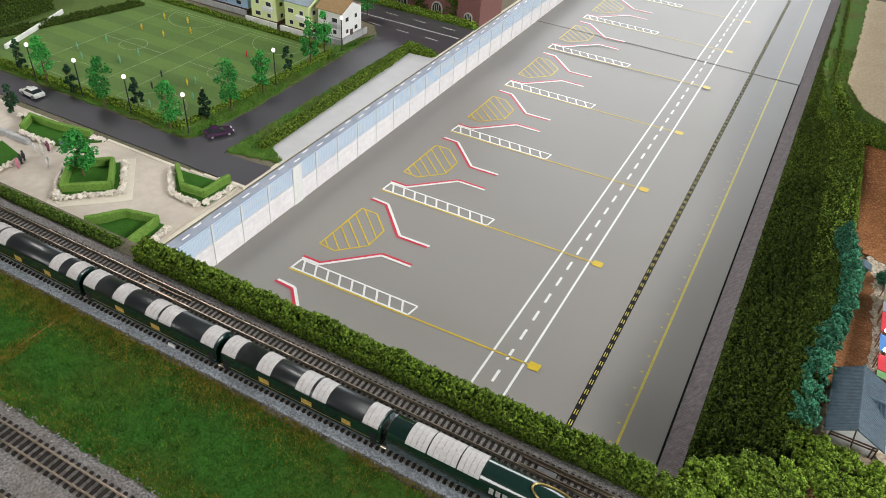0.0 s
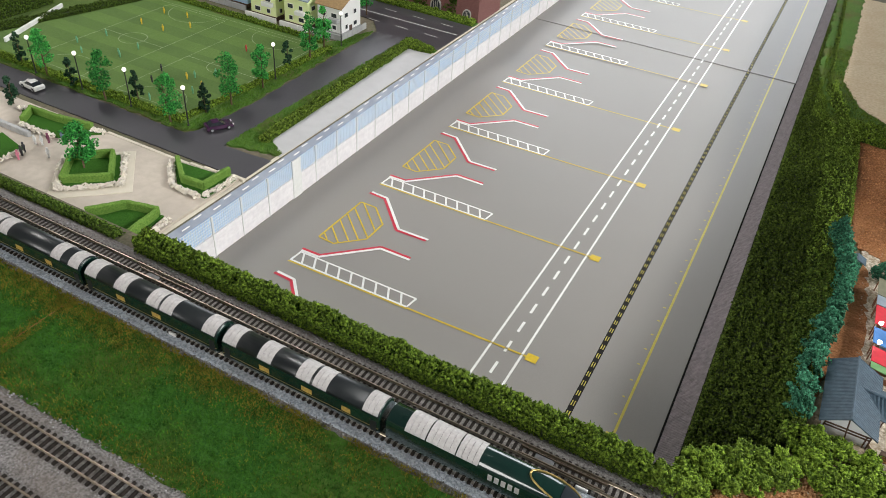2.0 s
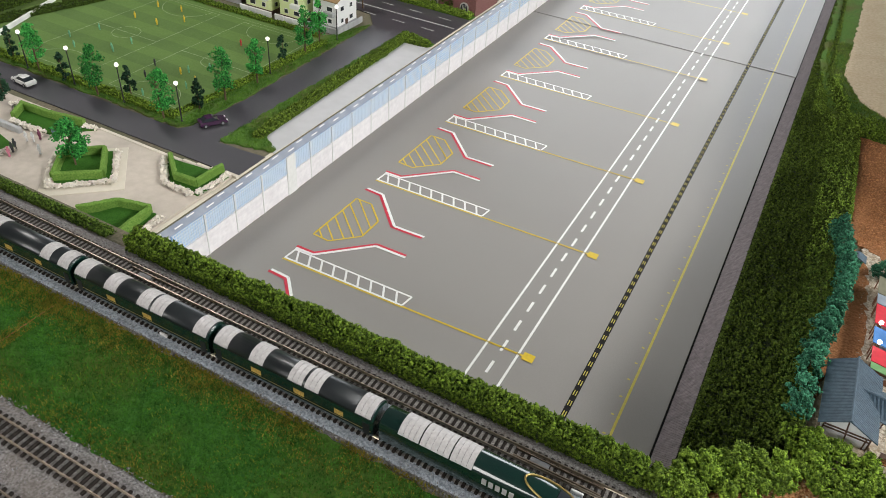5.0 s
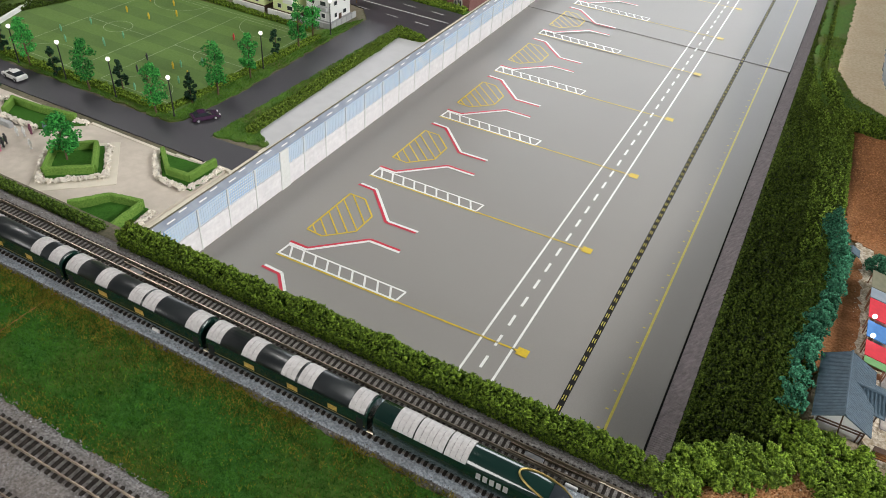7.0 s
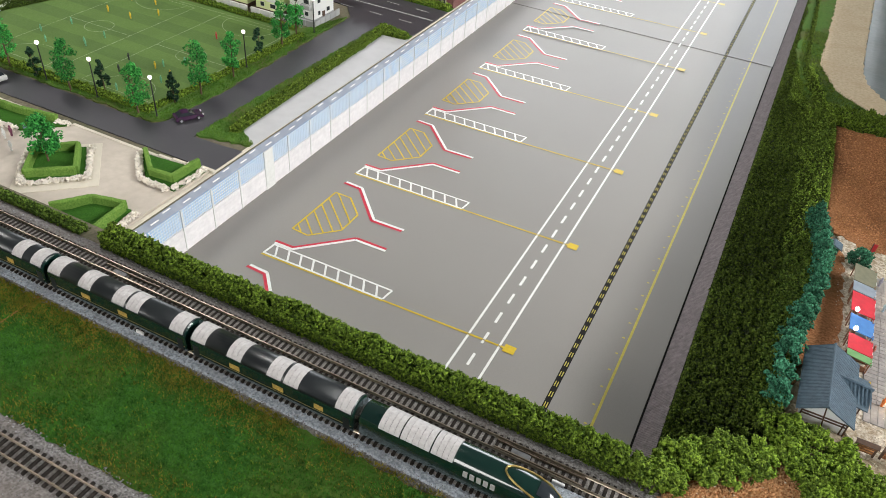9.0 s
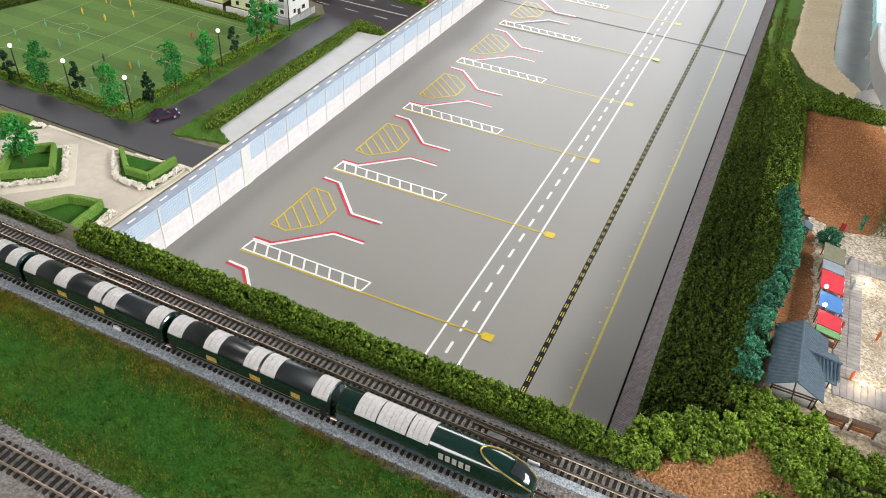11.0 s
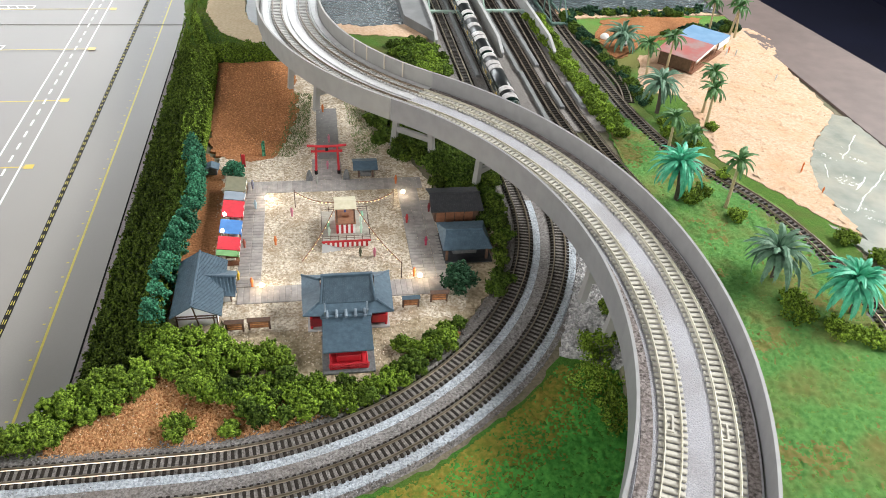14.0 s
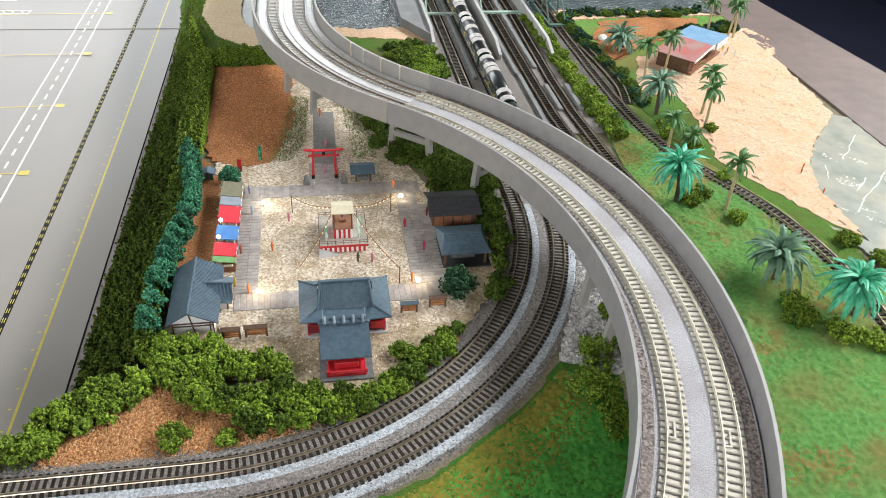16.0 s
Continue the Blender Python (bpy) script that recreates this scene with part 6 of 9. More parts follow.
def hall():
    """The main gate hall: hip-and-gable roof over a red body."""
    t = thing("shrine_hall", "shrine hall with a blue-grey hip-and-gable roof and red walls", "shrine hall")
    x0, x1, y0, y1 = 0.3235, 0.3815, -0.2045, -0.1685
    part("plinth", Shape().box(x0 - 0.003, x1 + 0.003, y0 - 0.003, y1 + 0.003, 0.001, 0.003, 0.0004), M_concrete, t)
    part("wall", Shape().box(x0 + 0.001, x1 - 0.001, y0 + 0.0012, y1 - 0.0012, 0.003, 0.0195), M_dark_red, t)
    for i in range(5):
        for yy in (y0, y1):
            x = x0 + (x1 - x0) * i / 4
            part("pillar", Shape().tube((x, yy, 0.003), (x, yy, 0.0185), 0.0011, n=8), M_vermilion, t)
    for yy in (y0, y1):
        part("beam", Shape().box(x0, x1, yy - 0.0008, yy + 0.0008, 0.0155, 0.0175), M_vermilion, t)
    part("red_panel", Shape().box(x1 - 0.011, x1 + 0.001, y0 - 0.0012, y0 + 0.0002, 0.006, 0.0135, 0.0002), M_vermilion, t)
    part("red_panel", Shape().box(x0 - 0.001, x0 + 0.009, y0 - 0.0012, y0 + 0.0002, 0.006, 0.0135, 0.0002), M_dark_red, t)
    ez, bz, rz = 0.0208, 0.0266, 0.0405
    E = [(0.3175, -0.2115, ez + 0.0018), (0.3865, -0.2115, ez + 0.0018), (0.3875, -0.1625, ez + 0.0018), (0.3165, -0.1625, ez + 0.0018)]
    Em = [(0.352, -0.2115, ez), (0.352, -0.1625, ez), (0.3165, -0.187, ez), (0.3875, -0.187, ez)]
    G = [(0.331, -0.2, bz), (0.373, -0.2, bz), (0.373, -0.174, bz), (0.331, -0.174, bz)]
    sh = Shape()
    for p, m, q, g1, g0 in ((E[0], Em[0], E[1], G[1], G[0]), (E[1], Em[3], E[2], G[2], G[1]), (E[2], Em[1], E[3], G[3], G[2]), (E[3], Em[2], E[0], G[0], G[3])):
        gm = tuple((g0[k] + g1[k]) / 2 for k in range(3))
        sh = Shape()
        slope(sh, p, m, gm, g0)
        slope(sh, m, q, g1, gm)
        part("lower_roof", sh, M_tile, t, "curved blue-grey lower roof slope")
    sh = Shape()
    slope(sh, (0.3315, -0.2025, bz - 0.0005), (0.3725, -0.2025, bz - 0.0005), (0.3705, -0.187, rz), (0.3335, -0.187, rz))
    slope(sh, (0.3725, -0.1715, bz - 0.0005), (0.3315, -0.1715, bz - 0.0005), (0.3335, -0.187, rz), (0.3705, -0.187, rz))
    part("upper_roof", sh, M_tile, t, "blue-grey gabled upper roof")
    sh = Shape()
    ribs(sh, (0.3335, -0.187, rz), (0.3705, -0.187, rz), (0.3725, -0.2025, bz - 0.0005), (0.3315, -0.2025, bz - 0.0005), 26, 0.00028)
    tagged(part("tile_roll", sh, M_tile, t), kind="stuff")
    part("ridge", Shape().box(0.332, 0.372, -0.1884, -0.1856, rz - 0.0008, rz + 0.0016, 0.0004), M_tile, t)
    for k in (-1, 1):
        for s in (-1,):
            part("gable_ridge", Shape().tube((0.352 + k * 0.0185, -0.187, rz + 0.0012), (0.352 + k * 0.0212, -0.187 + s * 0.0165, bz + 0.0006), 0.0009, n=6), M_tile, t)
    for e, g in zip(E, G):
        part("hip_ridge", Shape().tube(g, e, 0.0012, 0.0009, 6), M_tile, t)
    part("gable_wall", Shape().add([(0.331, -0.198, bz), (0.331, -0.176, bz), (0.331, -0.187, rz - 0.001)], [(0, 1, 2)]), M_timber, t)
    part("gable_wall", Shape().add([(0.373, -0.198, bz), (0.373, -0.176, bz), (0.373, -0.187, rz - 0.001)], [(0, 1, 2)]), M_timber, t)


def annex():
    t = thing("offering_hall", "small red-railed porch with a plain blue-grey roof", "shrine porch")
    part("plinth", Shape().box(0.3305, 0.3695, -0.254, -0.2135, 0.001, 0.003, 0.0004), M_stone, t)
    sh = Shape()
    slope(sh, (0.3315, -0.2455, 0.0165), (0.3685, -0.2455, 0.0165), (0.3685, -0.213, 0.0215), (0.3315, -0.213, 0.0215), 0.0011)
    part("roof", sh, M_tile, t, "plain blue-grey porch roof")
    sh = Shape()
    ribs(sh, (0.332, -0.213, 0.0215), (0.368, -0.213, 0.0215), (0.368, -0.2455, 0.0165), (0.332, -0.2455, 0.0165), 30, 0.0002)
    tagged(part("tile_roll", sh, M_tile, t), kind="stuff")
    part("ridge", Shape().box(0.3305, 0.3695, -0.2145, -0.2115, 0.0205, 0.0228, 0.0005), M_tile, t)
    for i in range(5):
        x = 0.3355 + i * 0.0072
        part("ridge_billet", Shape().tube((x, -0.2165, 0.0238), (x, -0.2085, 0.0238), 0.0011, n=8), M_tile_pale, t)
    for s, x in ((-1, 0.3345), (1, 0.3655)):
        for k in (-1, 1):
            part("finial", Shape().tube((x, -0.213, 0.0225), (x + s * 0.0005, -0.213 + k * 0.0045, 0.0315), 0.0007, n=5), M_tile_pale, t)
    part("floor_deck", Shape().box(0.336, 0.364, -0.2505, -0.216, 0.003, 0.0045), M_vermilion, t)
    part("back_wall", Shape().box(0.336, 0.364, -0.218, -0.216, 0.0045, 0.0185), M_vermilion, t)
    for x in (0.3365, 0.3635):
        for y in (-0.25, -0.236, -0.2205):
            part("post", Shape().tube((x, y, 0.003), (x, y, 0.0085 if y < -0.245 else 0.0168), 0.0008, n=8), M_vermilion, t)
        part("side_rail", Shape().tube((x, -0.25, 0.0076), (x, -0.22, 0.0076), 0.0006, n=6), M_vermilion, t)
    for z in (0.0056, 0.0078):
        part("front_rail", Shape().tube((0.335, -0.25, z), (0.365, -0.25, z), 0.0006, n=6), M_vermilion, t)
    for i in range(3):
        part("rail_post", Shape().tube((0.343 + i * 0.007, -0.25, 0.0045), (0.343 + i * 0.007, -0.25, 0.0082), 0.0006, n=6), M_vermilion, t)
    part("offering_box", Shape().box(0.341, 0.359, -0.2445, -0.2375, 0.0045, 0.0105, 0.0005), M_vermilion, t)


def office():
    """White half-timbered shrine office."""
    t = thing("shrine_office", "white half-timbered house with a blue-grey gabled roof", "house")
    x0, x1, xm, y0, y1 = 0.2205, 0.2525, 0.2345, -0.1925, -0.130
    ez, rz = 0.0145, 0.0245
    part("wall", Shape().box(x0 + 0.001, x1 - 0.001, y0, y1, 0.0005, ez), M_plaster, t)
    for y in (y0, y1):
        part("gable", Shape().add([(x0 + 0.001, y, ez), (x1 - 0.001, y, ez), (xm, y, rz - 0.001)], [(0, 1, 2)]), M_plaster, t)
    for a, b in (((x0 + 0.001, 0.012), (x1 - 0.001, 0.012)), ((x0 + 0.001, 0.0095), (x1 - 0.001, 0.0095)), ((x0 + 0.001, 0.0008), (x0 + 0.001, 0.0125)), ((x1 - 0.001, 0.0008), (x1 - 0.001, 0.0125)), ((0.2375, 0.0008), (0.2345, 0.021)), ((0.249, 0.0008), (0.249, 0.0125))):
        part("timber", Shape().tube((a[0], y0 - 0.0003, a[1]), (b[0], y0 - 0.0003, b[1]), 0.00065, n=4), M_timber, t)
    sh = Shape()
    slope(sh, (0.2170, y0 - 0.003, ez - 0.001), (xm, y0 - 0.003, rz), (xm, y1 + 0.003, rz), (0.2170, y1 + 0.003, ez - 0.001), 0.001)
    part("roof_slope", sh, M_tile, t, "shaded blue-grey roof slope")
    sh = Shape()
    slope(sh, (xm, y0 - 0.003, rz), (0.2555, y0 - 0.003, ez - 0.001), (0.2555, y1 + 0.003, ez - 0.001), (xm, y1 + 0.003, rz), 0.001)
    part("roof_slope", sh, M_tile, t, "blue-grey roof slope")
    sh = Shape()
    ribs(sh, (xm, y0 - 0.003, rz), (xm, y1 + 0.003, rz), (0.2555, y1 + 0.003, ez - 0.001), (0.2555, y0 - 0.003, ez - 0.001), 44, 0.00022)
    ribs(sh, (xm, y0 - 0.003, rz), (xm, y1 + 0.003, rz), (0.2170, y1 + 0.003, ez - 0.001), (0.2170, y0 - 0.003, ez - 0.001), 44, 0.00022)
    tagged(part("tile_roll", sh, M_tile, t), kind="stuff")
    part("ridge", Shape().tube((xm, y0 - 0.0035, rz + 0.0004), (xm, y1 + 0.0035, rz + 0.0004), 0.0009, n=6), M_tile, t)
    # cross-gabled porch on the court side
    part("porch_wall", Shape().box(x1 - 0.001, 0.2595, -0.166, -0.143, 0.0005, 0.0105), M_plaster, t)
    part("porch_timber", Shape().box(0.2593, 0.2602, -0.1665, -0.1645, 0.0005, 0.0105), M_timber, t)
    part("porch_timber", Shape().box(0.2593, 0.2602, -0.1555, -0.1535, 0.0005, 0.0105), M_timber, t)
    sh = Shape()
    slope(sh, (0.238, -0.1545, 0.0205), (0.264, -0.1545, 0.0175), (0.264, -0.17, 0.0105), (0.251, -0.17, 0.0122), 0.0009)
    slope(sh, (0.264, -0.1545, 0.0175), (0.238, -0.1545, 0.0205), (0.251, -0.138, 0.0122), (0.264, -0.138, 0.0105), 0.0009)
    part("porch_roof", sh, M_tile, t)
    sh = Shape()
    for i in range(9):
        x = 0.2405 + i * 0.0028
        sh.tube((x, -0.1545, 0.0212 - i * 0.0003), (x + 0.002, -0.168, 0.0128 - i * 0.0001), 0.0005, n=4)
    tagged(part("porch_tile_roll", sh, M_tile, t), kind="stuff")
    part("porch_ridge", Shape().tube((0.237, -0.1545, 0.0212), (0.2645, -0.1545, 0.0182), 0.001, n=6), M_tile, t)


def shed(x0, x1, y0, y1, ez, rz, roof, wall, label, open_front=False):
    t = thing("shrine_shed", label, "shed", "sheds beside the court")
    if open_front:
        for x in (x0 + 0.003, x1 - 0.003):
            for y in (y0 + 0.003, y1 - 0.003):
                part("post", Shape().box(x - 0.0011, x + 0.0011, y - 0.0011, y + 0.0011, 0.0005, ez), M_timber, t)
        part("back_wall", Shape().box(x0 + 0.002, x1 - 0.002, y1 - 0.004, y1 - 0.002, 0.0005, ez), wall, t)
        part("basin", Shape().box(x0 + 0.01, x1 - 0.01, y0 + 0.011, y1 - 0.013, 0.0005, 0.006, 0.0008), M_stone, t)
        part("floor_slab", Shape().box(x0 - 0.002, x1 + 0.002, y0 - 0.002, y1 + 0.002, 0.0004, 0.0022, 0.0003), M_tile_dark, t)
    else:
        part("wall", Shape().box(x0 + 0.003, x1 - 0.003, y0 + 0.005, y1 - 0.003, 0.0005, ez), wall, t)
        for i in range(4):
            x = x0 + 0.005 + i * (x1 - x0 - 0.012) / 4
            part("door_panel", Shape().box(x, x + (x1 - x0 - 0.016) / 4, y0 + 0.0042, y0 + 0.0052, 0.001, ez - 0.002), M_wood, t)
    ym, k = (y0 + y1) / 2, (0.0 if not open_front else 0.005)
    sh = Shape()
    slope(sh, (x0 - 0.001, y0, ez), (x1 + 0.001, y0, ez), (x1 - k, ym, rz), (x0 + k, ym, rz), 0.001)
    slope(sh, (x1 + 0.001, y1, ez), (x0 - 0.001, y1, ez), (x0 + k, ym, rz), (x1 - k, ym, rz), 0.001)
    if open_front:
        slope(sh, (x0 - 0.001, y1, ez), (x0 - 0.001, y0, ez), (x0 + k, ym, rz), (x0 + k, ym, rz), 0.001)
        slope(sh, (x1 + 0.001, y0, ez), (x1 + 0.001, y1, ez), (x1 - k, ym, rz), (x1 - k, ym, rz), 0.001)
    part("roof", sh, roof, t)
    sh = Shape()
    ribs(sh, (x0 + k, ym, rz), (x1 - k, ym, rz), (x1 + 0.001, y0, ez), (x0 - 0.001, y0, ez), 26, 0.00022)
    tagged(part("tile_roll", sh, roof, t), kind="stuff")
    part("ridge", Shape().tube((x0 + k - 0.001, ym, rz + 0.0003), (x1 - k + 0.001, ym, rz + 0.0003), 0.0009, n=6), roof, t)


hall(), annex(), office()
shed(0.437, 0.485, -0.073, -0.032, 0.0165, 0.0235, M_tile_dark, M_timber, "dark timber storehouse with a charcoal roof")
shed(0.4395, 0.4815, -0.130, -0.088, 0.0155, 0.0215, M_tile, M_timber, "open water pavilion with a blue-grey hipped roof", True)
part_pad = whole("paved_pad", Shape().box(0.4325, 0.452, -0.135, -0.035, 0.0005, 0.0015), M_path_dark, "dark grey paved strip before the sheds", "paving", kind="structure")

# torii
tor = thing("torii_gate", "vermilion torii gate with black feet", "torii gate")
for s in (-1, 1):
    part("pillar", Shape().tube((0.343 + s * 0.0115, 0.0235, 0.004), (0.343 + s * 0.0105, 0.0235, 0.033), 0.0013, 0.0011, 10), M_vermilion, tor)
    part("pillar_foot", Shape().tube((0.343 + s * 0.0115, 0.0235, 0.0012), (0.343 + s * 0.0115, 0.0235, 0.0065), 0.0017, n=10), M_black, tor, "black foot")
part("tie_beam", Shape().box(0.3275, 0.3585, 0.0226, 0.0244, 0.0278, 0.0296), M_vermilion, tor)
part("top_beam", Shape().sweep([(0.3235, 0.0235, 0.0345), (0.334, 0.0235, 0.0335), (0.343, 0.0235, 0.0333), (0.352, 0.0235, 0.0335), (0.3625, 0.0235, 0.0345)], [(-0.0011, 0), (0.0011, 0), (0.0013, 0.0015), (-0.0013, 0.0015)]), M_vermilion, tor)
part("tablet", Shape().box(0.3415, 0.3445, 0.0224, 0.0232, 0.0293, 0.0336), M_black, tor)
for s in (-1, 1):
    g = thing("guardian_statue", "dark grey guardian stone on a pedestal", "statue", "stones beside the torii")
    x = 0.343 + s * 0.0185
    sh = Shape().box(x - 0.0032, x + 0.0032, 0.0105, 0.0165, 0.001, 0.005, 0.0006)
    sh.lathe([(0.0026, 0.005), (0.0028, 0.007), (0.0024, 0.0095), (0.0014, 0.012), (0.0004, 0.013)], 8, Matrix.Translation((x, 0.0135, 0)))
    part("stone", sh, M_stone, g)

# notice shelter
nb = thing("notice_shelter", "roofed shelter with a dark blue-grey slab roof", "shelter")
for x in (0.3745, 0.3885):
    part("post", Shape().box(x - 0.0009, x + 0.0009, 0.015, 0.0168, 0.0005, 0.014), M_timber, nb)
    part("post", Shape().box(x - 0.0009, x + 0.0009, 0.027, 0.0288, 0.0005, 0.014), M_timber, nb)
sh = Shape()
slope(sh, (0.3685, 0.0115, 0.013), (0.3935, 0.0115, 0.013), (0.3935, 0.023, 0.0165), (0.3685, 0.023, 0.0165), 0.001)
slope(sh, (0.3935, 0.0335, 0.013), (0.3685, 0.0335, 0.013), (0.3685, 0.023, 0.0165), (0.3935, 0.023, 0.0165), 0.001)
part("roof", sh, M_tile, nb)
part("trough", Shape().box(0.376, 0.387, 0.017, 0.0265, 0.0005, 0.006, 0.0006), M_stone, nb)


def notice_board(x, y, w, label, roofed):
    t = thing("notice_board", label, "notice board", "notice boards")
    for s in (-1, 1):
        part("post", Shape().box(x + s * w / 2 - 0.0007, x + s * w / 2 + 0.0007, y - 0.0007, y + 0.0007, 0.001, 0.0125), M_timber, t)
    part("board", Shape().box(x - w / 2, x + w / 2, y - 0.0006, y + 0.0004, 0.0035, 0.0115), M_wood, t)
    for i in range(3):
        part("slip", Shape().box(x - w / 2 + 0.001, x + w / 2 - 0.001, y - 0.0009, y - 0.0005, 0.0045 + i * 0.0023, 0.0056 + i * 0.0023), M_soil_grit, t)
    sh = Shape()
    slope(sh, (x - w / 2 - 0.0012, y - 0.0025, 0.0118), (x + w / 2 + 0.0012, y - 0.0025, 0.0118), (x + w / 2 + 0.0012, y, 0.0138), (x - w / 2 - 0.0012, y, 0.0138), 0.0005)
    slope(sh, (x + w / 2 + 0.0012, y + 0.0025, 0.0118), (x - w / 2 - 0.0012, y + 0.0025, 0.0118), (x - w / 2 - 0.0012, y, 0.0138), (x + w / 2 + 0.0012, y, 0.0138), 0.0005)
    part("little_roof", sh, M_tile if roofed else M_timber, t)


notice_board(0.265, -0.2015, 0.0125, "small brown roofed board with hung plaques", False)
notice_board(0.2835, -0.2005, 0.0155, "dark brown wooden board on two posts", False)
notice_board(0.4035, -0.185, 0.0125, "brown notice board under a grey roof", True)
notice_board(0.4275, -0.1805, 0.013, "brown notice board on two posts", False)

# ---- festival stage in the court ----
stage = thing("festival_stage", "wooden festival stage with red and white curtains and a tower", "festival stage")
part("platform", Shape().box(0.3345, 0.377, -0.1, -0.055, 0.001, 0.0085, 0.0003), M_timber, stage)
part("deck", Shape().box(0.334, 0.3775, -0.1005, -0.0545, 0.0085, 0.0093), mat("grey_brown_deck", (0.34, 0.31, 0.27), (0.42, 0.39, 0.34), 400, 0.8, 0.2), stage)
for i in range(20):
    x = 0.3345 + i * 0.00213
    part("curtain_stripe", Shape().box(x, x + 0.00213, -0.1012, -0.1004, 0.0022, 0.0078), (M_vermilion, M_white)[i % 2], stage)
part("curtain_band", Shape().box(0.334, 0.3775, -0.1016, -0.1003, 0.0076, 0.0092), M_vermilion, stage)
for (xa, ya), (xb, yb) in (((0.3345, -0.1), (0.377, -0.1)), ((0.3345, -0.055), (0.377, -0.055)), ((0.3345, -0.1), (0.3345, -0.055)), ((0.377, -0.1), (0.377, -0.055))):
    for z in (0.0115, 0.0135):
        part("rail", Shape().tube((xa, ya, z), (xb, yb, z), 0.00026, n=5), M_timber, stage)
    for i in range(7):
        x, y = xa + (xb - xa) * i / 6, ya + (yb - ya) * i / 6
        part("rail_post", Shape().tube((x, y, 0.009), (x, y, 0.0142), 0.0003, n=5), M_timber, stage)
for i in range(8):
    x = 0.3475 + i * 0.0021
    part("tower_stripe", Shape().box(x, x + 0.0021, -0.0905, -0.0700, 0.0093, 0.0195), (M_vermilion, M_white)[i % 2], stage)
part("tower_floor", Shape().box(0.3468, 0.365, -0.0912, -0.069, 0.0195, 0.0205), M_wood, stage)
for x in (0.3482, 0.3636):
    for y in (-0.0895, -0.0705):
        part("tower_post", Shape().tube((x, y, 0.0205), (x, y, 0.0345), 0.0006, n=6), M_timber, stage)
sh = Shape()
slope(sh, (0.346, -0.0885, 0.0345), (0.366, -0.0885, 0.0345), (0.3655, -0.0785, 0.0372), (0.3465, -0.0785, 0.0372), 0.0006)
slope(sh, (0.366, -0.0685, 0.0345), (0.346, -0.0685, 0.0345), (0.3465, -0.0785, 0.0372), (0.3655, -0.0785, 0.0372), 0.0006)
part("tower_roof", sh, mat("straw_roof", (0.5, 0.46, 0.33), (0.56, 0.52, 0.39), 300, 0.85, 0.2), stage, "pale straw-coloured roof")
part("drum", Shape().tube((0.353, -0.08, 0.0227), (0.359, -0.08, 0.0227), 0.002, n=12), M_wood, stage)
part("ramp", Shape().add([(0.334, -0.1015, 0.001), (0.352, -0.1015, 0.001), (0.334, -0.1015, 0.0075), (0.334, -0.109, 0.001), (0.352, -0.106, 0.001)], [(0, 1, 2), (0, 2, 3), (2, 1, 4, 3)]), M_concrete, stage)
M_bulb = glow("festoon_bulb", (1.0, 0.75, 0.4), 1.2)
for (xa, ya, za), (xb, yb, zb) in (((0.3465, -0.078, 0.035), (0.3105, -0.0355, 0.02)), ((0.3655, -0.078, 0.035), (0.4035, -0.0415, 0.02)), ((0.3465, -0.086, 0.034), (0.3165, -0.124, 0.006)), ((0.3655, -0.086, 0.034), (0.4, -0.148, 0.018))):
    t = thing("lantern_string", "string of tiny amber lanterns on a cord", "string lights", "lantern strings")
    pts = [(xa + (xb - xa) * i / 10, ya + (yb - ya) * i / 10, za + (zb - za) * i / 10 - 0.004 * math.sin(math.pi * i / 10)) for i in range(11)]
    pts = [(x, y, max(z, 0.003)) for x, y, z in pts]
    part("cord", Shape().sweep(pts, [(-0.0003, -0.0003), (0.0003, -0.0003), (0.0003, 0.0003), (-0.0003, 0.0003)]), M_wood, t)
    for p in pts[1:-1]:
        part("lantern", Shape().lathe([(0.0002, -0.0016), (0.0006, -0.0012), (0.0006, -0.0005), (0.0002, -0.0001)], 6, Matrix.Translation(p)), M_bulb, t)
    if zb > 0.01:
        part("mast", Shape().tube((xb, yb, 0.001), (xb, yb, zb + 0.002), 0.0004, n=6), M_timber, t)

# lit globes and a real glow at the court's corners
M_fire = glow("lit_bonfire_lamp", (1.0, 0.72, 0.38), 9.0)
M_cool = glow("lit_court_lamp", (1.0, 0.86, 0.66), 9.0)
for i, (x, y) in enumerate(((0.2835, -0.0225), (0.4155, -0.0205), (0.2835, -0.1525), (0.4155, -0.1505))):
    t = thing("court_lamp", "small glowing lamp on a short post", "lamp", "court lamps", at=pose(x, y, 0.0012))
    part("post", Shape().tube((0, 0, 0), (0, 0, 0.0035), 0.0005, n=6), M_timber, t)
    part("bulb", Shape().lathe([(0.0006, 0.003), (0.002, 0.0036), (0.0023, 0.0046), (0.0015, 0.006), (0.0004, 0.0068)], 10), (M_cool, M_cool, M_fire, M_fire)[i], t, "glowing bulb", True)
    d = bpy.data.lights.new("court_lamp_light", "POINT")
    d.energy, d.color, d.shadow_soft_size = 0.007, (1.0, 0.82, 0.55), 0.0025
    lo = new("court_lamp_light", d)
    lo.location = (x, y, 0.0105)

# ---- market stalls ----
M_awn = {"red": mat("red_awning", (0.6, 0.02, 0.04), (0.5, 0.02, 0.035), 200, 0.7), "blue": mat("blue_awning", (0.06, 0.2, 0.5), (0.05, 0.17, 0.43), 200, 0.7), "grey": mat("grey_awning", (0.2, 0.24, 0.29), (0.24, 0.28, 0.33), 200, 0.7),
         "green": mat("green_awning", (0.12, 0.28, 0.1), (0.16, 0.33, 0.13), 200, 0.7), "drab": mat("drab_awning", (0.14, 0.14, 0.09), (0.18, 0.17, 0.11), 200, 0.7)}


